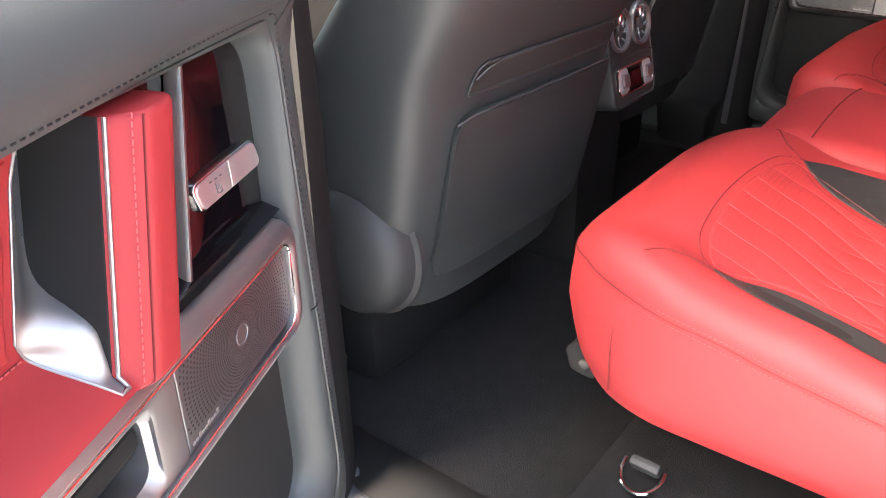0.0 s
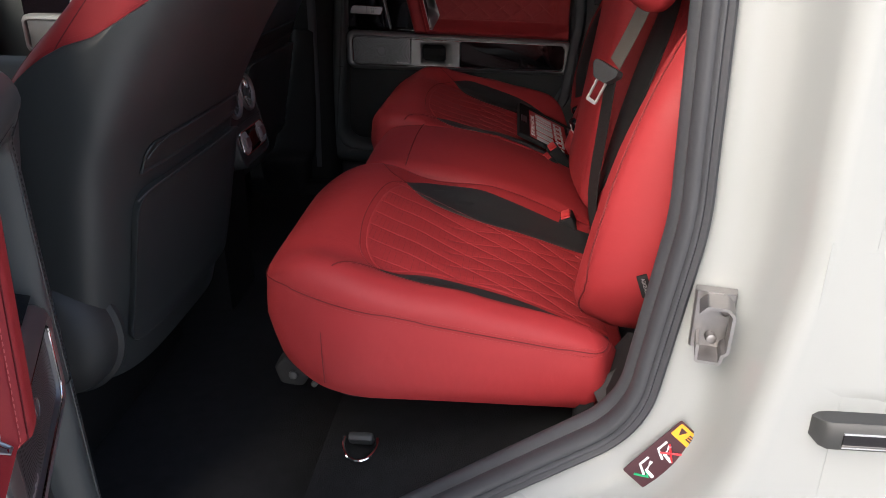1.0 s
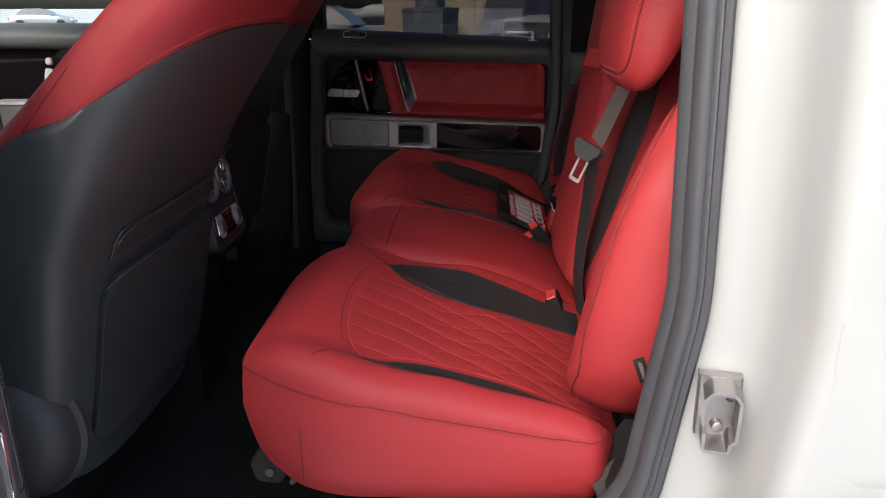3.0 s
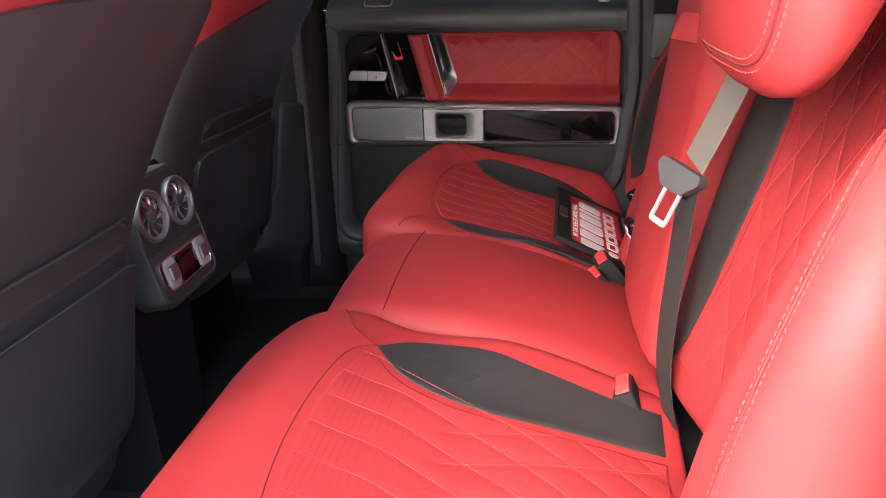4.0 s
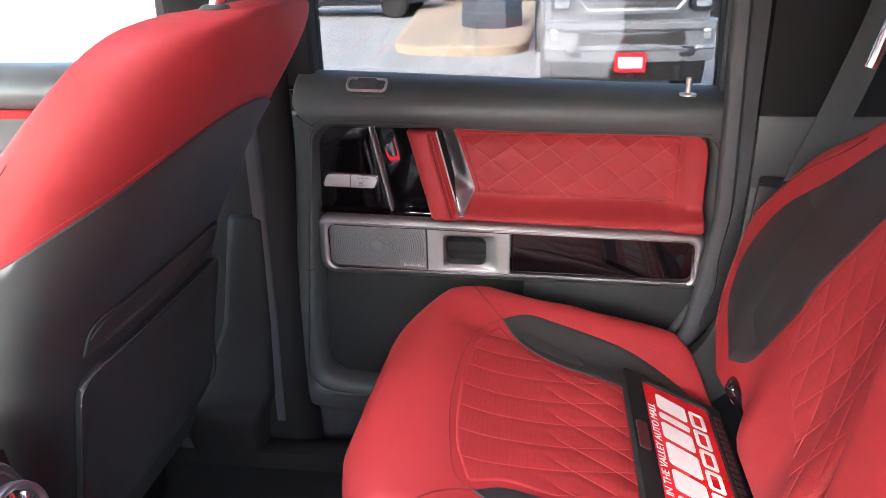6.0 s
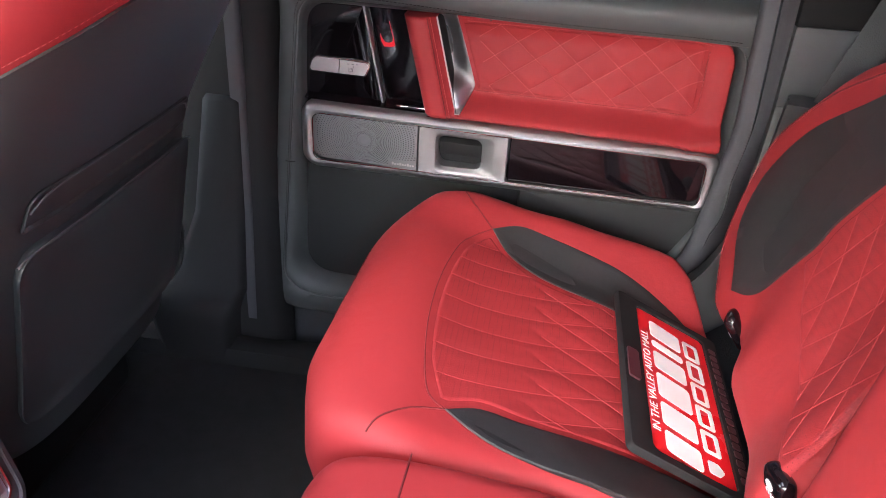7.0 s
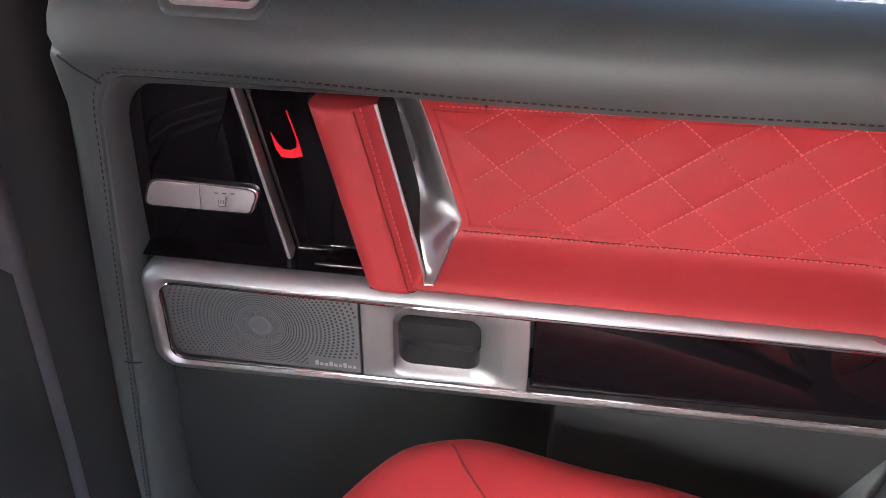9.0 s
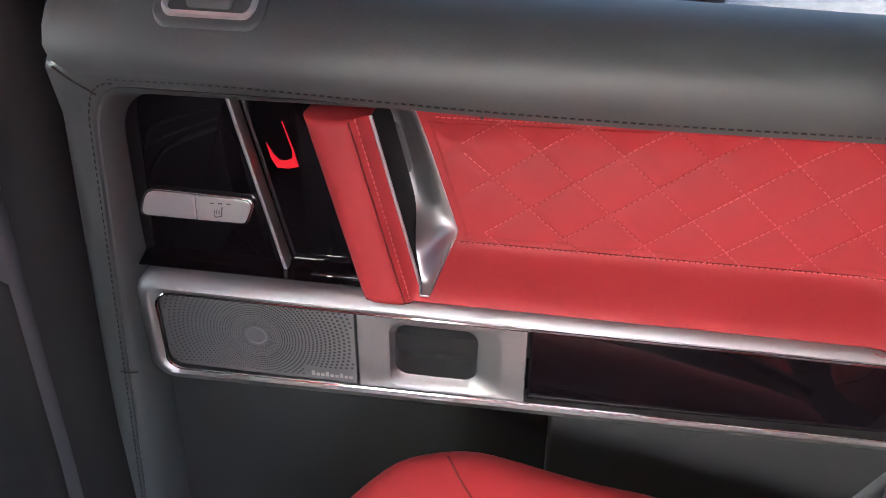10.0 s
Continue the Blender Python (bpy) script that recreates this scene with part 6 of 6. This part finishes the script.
# folded channel: lip, top, rear wall, foot and jaw, open towards the door
fold = dense_outline(rounded([(-0.015, 0.022, 0.001), (-0.009, 0.029, 0.003), (0.010, 0.029, 0.005), (0.016, 0.022, 0.004), (0.015, -0.018, 0.003), (0.010, -0.022, 0.002), (0.009, -0.031, 0.003), (-0.014, -0.031, 0.003), (-0.014, -0.012, 0.001)], 5), 0.004)
fold = fold[:max(range(len(fold)), key=lambda k: (fold[k][0] < -0.0135 and -0.0125 < fold[k][1] < -0.0110, k)) + 1]
bm = bmesh.new()
ribbon(bm, [tuple(m @ Vector((x, -0.021, z))) for x, z in fold], m.to_3x3() @ Vector((0, 1, 0)), 0.034, 0.0032)
part("hook_wall", bm, STEEL, strk)
bm = bmesh.new()
disc_ring(bm, m @ Vector((-0.002, -0.006, -0.017)), (1, 0, 0), (0, 0, 1), (0, -1, 0), [(0.0055, 0), (0.0055, 0.009), (0.004, 0.010), (0.0005, 0.010)], 14)
part("latch_pin", bm, STEEL, strk)
for x, z in ((-0.001, 0.017), (0.009, 0.012)):
    bm = bmesh.new()
    disc_ring(bm, m @ Vector((x, -0.006, z)), (1, 0, 0), (0, 0, 1), (0, -1, 0), [(0.0045, 0), (0.0045, 0.003), (0.0035, 0.004), (0.002, 0.002), (0.0003, 0.002)], 12)
    part("bolt", bm, STEEL, strk)

lab = thing("warning_label", "dark warning label with yellow panel on the white jamb", "label")
la, lb = Vector((-0.64, -0.03, -0.77)).normalized(), Vector((0.76, -0.12, -0.64)).normalized()
lo0 = Vector((0.680, -0.8010, 1.056))
on_label = lambda a, b, h: tuple(lo0 + la * (a * 0.74) + lb * b + Vector((0, -1, 0)) * h)
base = part("film", pad(rrect(0, 0.122, 0, 0.036, 0.003), on_label, [(0, 0), (0, 0.0008)], 1), LABEL_DARK, lab)
part("warning_panel", pad(rrect(0.003, 0.026, 0.003, 0.033, 0.002), on_label, [(0, 0.0006), (0, 0.0014)], 1), YELLOW, base)
bm = bmesh.new()
pad([(0.008, 0.006), (0.020, 0.0105), (0.008, 0.015)], on_label, [(0, 0.001), (0, 0.0018)], 1, bm)
for k in range(3):
    bar_text(bm, on_label, 0.008 + 0.004 * k, 0.0105 + 0.004 * k, 0.019, 0.030, 0.0018)
part("warning_marks", bm, LABEL_DARK, base)
bm = bmesh.new()
for a in (0.040, 0.078):
    tube(bm, [on_label(a, 0.008, 0.001), on_label(a + 0.018, 0.008, 0.001), on_label(a + 0.026, 0.020, 0.001)], 0.0016, 5)
    tube(bm, [on_label(a + 0.002, 0.014, 0.001), on_label(a + 0.018, 0.018, 0.001), on_label(a + 0.020, 0.029, 0.001)], 0.0022, 5)
part("pictogram", bm, PLATE_WHITE, base)
bm = bmesh.new()
tube(bm, [on_label(0.040, 0.012, 0.0016), on_label(0.060, 0.030, 0.0016)], 0.0013, 5)
tube(bm, [on_label(0.060, 0.012, 0.0016), on_label(0.040, 0.030, 0.0016)], 0.0013, 5)
part("red_cross_mark", bm, PLATE_RED, base)
bm = bmesh.new()
tube(bm, [on_label(0.098, 0.018, 0.0016), on_label(0.102, 0.026, 0.0016), on_label(0.114, 0.012, 0.0016)], 0.0014, 5)
part("green_tick", bm, GREEN, base)

rub = thing("rub_strip", "black rubbing strip with bright insert on the white side", "trim strip")
bm = bmesh.new()
sec = [(0.876, 1.100), (0.898, 1.101), (0.902, 1.105), (0.902, 1.127), (0.898, 1.131), (0.876, 1.132)]
loft(bm, [[(x, -(0.876 + (y - 0.876) * k), 1.116 + (z - 1.116) * w) for y, z in sec] for x, k, w in ((0.778, 0.3, 0.7), (0.783, 0.8, 0.92), (0.790, 1, 1), (1.2, 1, 1), (1.93, 1, 1))])
part("moulding", bm, PLASTIC, rub)
part("insert", block((0.800, -0.904, 1.109), (1.92, -0.900, 1.123), 0.001), PIANO, rub, "gloss black insert")
bm = bmesh.new()
for z in (1.1085, 1.1235):
    block((0.799, -0.9055, z - 0.0008), (1.92, -0.9005, z + 0.0008), 0.0003, bm)
part("bright_line", bm, CHROME, rub)

# ---- floor fittings ----
ring = thing("lashing_eye", "chromed lashing ring on a black tab in the carpet", "lashing ring")
bm = bmesh.new()
tube(bm, [(0.287 + 0.024 * math.cos(a), -0.648 + 0.026 * math.sin(a), 0.880 + 0.012 * math.sin(a)) for a in np.linspace(math.pi * 0.92, math.pi * 2.08, 20)], 0.0026, 8)
part("ring", bm, CHROME, ring)
part("tab", moved(block((-0.018, -0.007, -0.010), (0.018, 0.007, 0.012), 0.005), Matrix.Translation((0.287, -0.640, 0.880)) @ Matrix.Rotation(radians(35), 4, "X")), PLASTIC, ring)

br = thing("seat_bracket", "black steel hinge bracket and cable below the rear cushion", "bracket")
o = rounded([(0.205, 0.998, 0.012), (0.176, 0.992, 0.010), (0.160, 0.975, 0.010), (0.168, 0.948, 0.012), (0.200, 0.944, 0.012), (0.214, 0.968, 0.010)], 4)
foot_ob = part("foot", pad(o, lambda a, b, h: (a, -0.585 - h, b), round_edge(0.005, 0.030), 2), DARK_PLASTIC, br)
bm = bmesh.new()
disc_ring(bm, (0.188, -0.615, 0.965), (1, 0, 0), (0, 0, 1), (0, -1, 0), [(0.0065, 0), (0.0065, 0.003), (0.005, 0.004), (0.0004, 0.004)], 16)
part("bolt", bm, PLASTIC, foot_ob)
part("arm", pad(rounded([(0.262, 0.978, 0.006), (0.204, 0.990, 0.005), (0.202, 0.968, 0.005), (0.240, 0.950, 0.006), (0.266, 0.955, 0.006)], 4), lambda a, b, h: (a, -0.606 - h, b), round_edge(0.003, 0.014), 2), DARK_PLASTIC, br)
part("lever", moved(block((-0.004, -0.005, -0.022), (0.004, 0.005, 0.022), 0.002), Matrix.Translation((0.232, -0.624, 0.972)) @ Matrix.Rotation(radians(40), 4, "Y")), PLASTIC, br)
bm = bmesh.new()
tube(bm, [(0.282 + 0.034 * math.cos(a), -0.628, 0.968 + 0.022 * math.sin(a)) for a in np.linspace(math.pi * 0.95, math.pi * 2.1, 16)], 0.0034, 6)
part("cable", bm, DARK_PLASTIC, br)
br2 = thing("belt_anchor", "black belt anchor and cover beside the rear cushion", "belt anchor")
part("hinge_plate", block((0.575, -0.700, 0.935), (0.600, -0.670, 1.010), 0.006), DARK_PLASTIC, br2)
# The cover's dark colour holds the shade beside the cushion.
bm = bmesh.new()
loft(bm, [[(x, y, z) for x, z in ((0.615, 0.93), (0.610, 1.03), (0.640, 1.075), (0.690, 1.07), (0.70, 0.93))] for y in (-0.735, -0.725, -0.655, -0.645)])
part("side_cover", bm, DARK_PLASTIC, br2)
part("red_strap", block((0.603, -0.712, 0.985), (0.640, -0.704, 0.995), 0.003), BUCKLE_RED, br2, "red strap end")
bm = bmesh.new()
tube(bm, spline([(0.640, -0.700, 0.97), (0.655, -0.715, 1.03), (0.668, -0.705, 1.09), (0.672, -0.68, 1.13)], 5), [0.012 - 0.0003 * k for k in range(16)], 8)
part("belt_end", bm, BELT_DARK, br2)


# ---- outside: the lot beyond the windows ----
bm = bmesh.new()
loft(bm, [[(-600, -600, 0), (600, -600, 0), (600, 600, 0), (-600, 600, 0)], [(-600, -600, -0.5), (600, -600, -0.5), (600, 600, -0.5), (-600, 600, -0.5)]])
tagged(part("ground", bm, ASPHALT), "pale sunlit concrete lot reaching into the distance", "ground", kind="structure")
isl = thing("planter_island", "long sand-coloured island with rounded end in the lot", "traffic island")
bm = bmesh.new()
pad(dense_outline(rounded([(0.20, 22.0, 0.5), (-3.2, 23.0, 0.5), (-2.1, 11.75, 1.3), (0.05, 11.75, 0.8)], 10), 0.3), lambda a, b, h: (a, b, h), [(0, 0), (0, 0.13), (0.05, 0.17), (0.12, 0.178)], 4, bm)
part("kerb", bm, SAND, isl)
col = thing("column", "blue-grey steel column casing on the island", "column")
bm = bmesh.new()
disc_ring(bm, (-0.68, 14.5, 0.178), (1, 0, 0), (0, 1, 0), (0, 0, 1), [(0.57, 0), (0.57, 0.26), (0.555, 0.28), (0.555, 1.25), (0.58, 1.28), (0.58, 1.34), (0.30, 1.36), (0.30, 4.0)], 6)
part("casing", bm, SLATE, col, "", 20)
pier = thing("stucco_pier", "tan stucco pier rising behind the steel column", "pier")
part("shaft", block((-2.4, 20.6, 0.178), (0.12, 21.6, 4.2), 0.05), STUCCO, pier)
part("cap", block((-2.5, 20.5, 4.2), (0.22, 21.7, 4.4), 0.03), SAND, pier)


def wheel(parent, x, y, r, w, axis):
    ax = Vector(axis)
    a1 = Vector((0, 0, 1))
    a2 = ax.cross(a1)
    bm = bmesh.new()
    disc_ring(bm, Vector((x, y, r)) - ax * w / 2, a2, a1, ax, [(r * 0.62, 0.01), (r * 0.92, 0), (r, w * 0.15), (r, w * 0.85), (r * 0.92, w), (r * 0.62, w - 0.01)], 28)
    ty = part("tyre", bm, TYRE, parent)
    bm = bmesh.new()
    disc_ring(bm, Vector((x, y, r)) - ax * w / 2, a2, a1, ax, [(r * 0.62, 0.015), (r * 0.60, 0.03), (r * 0.2, 0.05), (r * 0.2, w - 0.05), (r * 0.6, w - 0.03), (r * 0.62, w - 0.015)], 20)
    part("rim", bm, CAR_SILVER, ty)


def saloon(x, y, turn, paint, label, tall=0.0):
    """A parked car, its length along its own first axis."""
    root = thing("parked_car", label, "car", "cars in the lot")
    bm = bmesh.new()
    st = [(-2.25, 0.62, 0.45, 0.70), (-2.15, 0.80, 0.36, 0.86), (-1.6, 0.90, 0.30, 0.98 + tall), (-0.9, 0.92, 0.28, 1.02 + tall), (0.3, 0.92, 0.28, 1.0 + tall), (1.2, 0.90, 0.28, 0.92 + tall), (1.95, 0.84, 0.32, 0.80 + tall * 0.8), (2.25, 0.66, 0.42, 0.62)]
    loft(bm, [[(px, py * hw, z0 + (z1 - z0) * t) for py, t in ((-0.86, 0), (-1, 0.25), (-1.0, 0.7), (-0.9, 0.96), (-0.6, 1), (0.6, 1), (0.9, 0.96), (1.0, 0.7), (1, 0.25), (0.86, 0))] for px, hw, z0, z1 in st])
    part("body", bm, paint, root)
    bm = bmesh.new()
    loft(bm, [[(px, py, z) for px, py in ((-1.75 + k, -0.78 + c), (0.95 - 1.3 * k, -0.78 + c), (0.95 - 1.3 * k, 0.78 - c), (-1.75 + k, 0.78 - c))] for z, k, c in ((0.95 + tall, 0, 0), (1.25 + tall, 0.35, 0.10), (1.40 + tall, 0.62, 0.18))])
    part("cabin", bm, CAR_DARK, root, "dark glazed cabin")
    bm = bmesh.new()
    loft(bm, [[(px, py, z) for px, py in ((-1.12, -0.60), (0.14, -0.60), (0.14, 0.60), (-1.12, 0.60))] for z in (1.39 + tall, 1.43 + tall)])
    part("roof", bm, paint, root)
    for wx in (-1.4, 1.4):
        for wy in (-0.84, 0.84):
            wheel(root, wx, wy, 0.33, 0.22, (0, 1, 0))
    for wy in (-0.62, 0.62):
        part("head_lamp", block((2.10, wy - 0.17, 0.58), (2.24, wy + 0.17, 0.70), 0.03), CHROME, root)
        part("tail_lamp", block((-2.24, wy - 0.17, 0.70), (-2.12, wy + 0.17, 0.82), 0.03), CAR_RED, root)
    root.matrix_basis = pose(x, y, 0, 0, 0, turn)
    return root


def pickup(x, y, turn, paint, hood, label):
    """A large pickup, facing its own first axis."""
    root = thing("pickup_truck", label, "pickup truck", "trucks in the lot")
    bm = bmesh.new()
    st = [(-3.0, 0.93, 0.60, 1.30), (-1.0, 0.96, 0.52, 1.32), (0.8, 0.97, 0.50, 1.32), (1.9, 0.97, 0.55, 1.30), (2.45, 0.95, 0.62, 1.28), (2.62, 0.90, 0.66, 1.22)]
    loft(bm, [[(px, py * hw, z0 + (z1 - z0) * t) for py, t in ((-0.9, 0), (-1, 0.2), (-1.0, 0.72), (-0.93, 0.96), (-0.75, 1), (0.75, 1), (0.93, 0.96), (1.0, 0.72), (1, 0.2), (0.9, 0))] for px, hw, z0, z1 in st])
    part("body", bm, paint, root)
    bm = bmesh.new()
    loft(bm, [[(px, py * w, z) for py, z in ((-1, 1.26), (-0.95, 1.40), (-0.3, 1.46), (0.3, 1.46), (0.95, 1.40), (1, 1.26))] for px, w in ((0.9, 0.90), (2.0, 0.88), (2.5, 0.82), (2.66, 0.76))])
    part("bonnet", bm, hood, root)
    bm = bmesh.new()
    loft(bm, [[(px, py, z) for px, py in ((-1.3 + k, -0.86 + c), (1.05 - 1.4 * k, -0.86 + c), (1.05 - 1.4 * k, 0.86 - c), (-1.3 + k, 0.86 - c))] for z, k, c in ((1.28, 0, 0), (1.60, 0.2, 0.06), (1.88, 0.45, 0.14))])
    part("cabin", bm, CAR_DARK, root, "dark glazed cabin")
    for wx in (-1.9, 1.85):
        for wy in (-0.86, 0.86):
            wheel(root, wx, wy, 0.41, 0.28, (0, 1, 0))
    fx = 2.70
    face = lambda a, b, h: (fx + h - 0.10 * abs(a) ** 2, a, b)
    o = rounded([(0.66, 1.42, 0.08), (-0.66, 1.42, 0.08), (-0.68, 1.15, 0.05), (-0.52, 0.98, 0.06), (0.52, 0.98, 0.06), (0.68, 1.15, 0.05)])
    gr = part("grille", pad(dense_outline(o, 0.05), face, [(0, 0), (0, 0.08), (0.03, 0.10), (0.05, 0.09), (0.055, 0.05)], 3), CAR_SILVER, root, "black mesh grille in a bright surround")
    part("mesh", pad(dense_outline(inset(o, 0.056), 0.05), face, [(0, 0.04), (0, 0.055)], 3), PLASTIC, gr, "black grille mesh")
    bm = bmesh.new()
    for j in range(8):
        z = 1.035 + 0.045 * j
        for k in range(14):
            a = -0.52 + 0.08 * k + 0.04 * (j % 2)
            if abs(a) < (0.50 + 0.4 * (z - 1.03) if z < 1.15 else 0.58) and not 1.17 < z < 1.30:
                pad(rrect(a - 0.026, a + 0.026, z - 0.006, z + 0.006, 0.003), face, [(0, 0.05), (0, 0.062)], 1, bm)
    tagged(part("mesh_bars", bm, CAR_SILVER, gr), kind="stuff")
    for a0, a1 in ((-0.60, -0.26), (0.26, 0.60)):
        for z in (1.205, 1.265):
            part("grille_bar", pad(rrect(a0, a1, z - 0.016, z + 0.016, 0.008), face, [(0, 0.05), (0, 0.095), (0.006, 0.10)], 2), CHROME, gr)
    bm = bmesh.new()
    for k in range(3):
        pad(rrect(-0.21 + 0.15 * k, -0.09 + 0.15 * k, 1.19, 1.275, 0.02), face, [(0, 0.05), (0, 0.10)], 1, bm)
    part("emblem", bm, CHROME, gr)
    for wy in (-0.80, 0.80):
        lamp = part("head_lamp", block((fx - 0.30, wy - 0.14, 0.98), (fx + 0.02, wy + 0.14, 1.24), 0.06), CAR_DARK, root, "clear head lamp in a dark housing")
        part("lens", block((fx - 0.05, wy - 0.09, 1.03), (fx + 0.035, wy + 0.09, 1.18), 0.03), CHROME, lamp)
        part("fog_lamp", block((fx - 0.05, wy * 0.81 - 0.10, 0.555), (fx + 0.115, wy * 0.81 + 0.10, 0.665), 0.05), CAR_DARK, root)
        part("parking_lamp", block((fx - 0.05, wy * 1.09 - 0.05, 0.72), (fx + 0.035, wy * 1.09 + 0.05, 0.84), 0.03), CHROME, root)
    bm = bmesh.new()
    loft(bm, [[(fx + dx - 0.14 * abs(a) ** 3, a, z) for dx, z in ((-0.1, 0.51), (0.07, 0.51), (0.10, 0.55), (0.11, 0.62), (0.14, 0.64), (0.08, 0.67), (0.08, 0.80), (0.14, 0.84), (0.15, 0.89), (0.11, 0.915), (-0.1, 0.915))] for a in np.linspace(-0.98, 0.98, 15)])
    part("bumper", bm, CAR_SILVER, root, "bright bumper with dark intake slot")
    part("air_intake", pad(rrect(-0.62, 0.62, 0.675, 0.80, 0.05), lambda a, b, h: (fx + 0.06 + h - 0.14 * abs(a) ** 3, a, b), [(0, 0), (0, 0.03)], 3), PLASTIC, root)
    bm = bmesh.new()
    loft(bm, [[(fx + dx - 0.16 * abs(a) ** 3, a, z) for dx, z in ((-0.2, 0.30), (-0.02, 0.31), (0.04, 0.40), (0.06, 0.509), (-0.2, 0.509))] for a in np.linspace(-0.90, 0.90, 13)])
    part("valance", bm, TYRE, root, "black lower valance")
    card = part("dealer_card", pad(rrect(-0.18, 0.18, 0.42, 0.61, 0.02), lambda a, b, h: (fx + 0.12 + h, a, b), [(0, 0), (0, 0.012)], 1), PLATE_RED, root, "red dealer card on the bumper")
    part("card_mark", pad(rrect(-0.14, 0.14, 0.46, 0.57, 0.01), lambda a, b, h: (fx + 0.133 + h, a, b), [(0, 0), (0, 0.003)], 1), PLATE_WHITE, card)
    root.matrix_basis = pose(x, y, 0, 0, 0, turn) @ Matrix.Diagonal((1, 0.86, 1, 1))
    return root


pickup(1.10, 10.34, -88, CAR_SILVER, CAR_SILVER, "silver pickup truck with chromed bumper facing the car")
pickup(4.6, 13.2, -80, CAR_SILVER, CAR_DARK, "white pickup truck with a black bonnet")
saloon(-4.6, 19.3, 176, CAR_DARK, "dark grey parked car beyond the island", 0.15)
saloon(-27.5, 60, 10, CAR_RED, "red parked car far across the lot")
saloon(-33, 57, 15, CAR_SILVER, "silver parked car far across the lot")
saloon(-20, 66, 5, CAR_DARK, "dark parked car far across the lot", 0.3)
saloon(-7.5, 55, 170, CAR_DARK, "dark parked car across the lot", 0.3)
saloon(3.0, 48, 175, CAR_BLUE, "blue parked car across the lot", 0.2)
saloon(9.0, 48, 178, CAR_BLUE, "blue parked car across the lot", 0.2)
saloon(-13, 62, 180, CAR_SILVER, "silver parked car far across the lot", 0.2)
hut = thing("stucco_wall", "tan stucco building across the lot", "building")
bm = block((-9, 70, 0), (30, 78, 4.5), 0.05)
part("wall", bm, STUCCO, hut)
part("roof", block((-9.3, 69.7, 4.5), (30.3, 78.3, 4.8), 0.05), SAND, hut)

# ---- underside of the car ----
under = slab("chassis", (-1.62, -0.70, 0.42), (1.90, 0.70, 0.705), DARK_PLASTIC, "black chassis below the car floor", "chassis", 0.03)
for x in (-1.28, 1.32):
    for y in (-0.74, 0.74):
        run = thing("car_wheel", "black tyre on a silver wheel under the car", "wheel", "wheels of the car")
        wheel(run, x, y, 0.39, 0.26, (0, 1, 0))
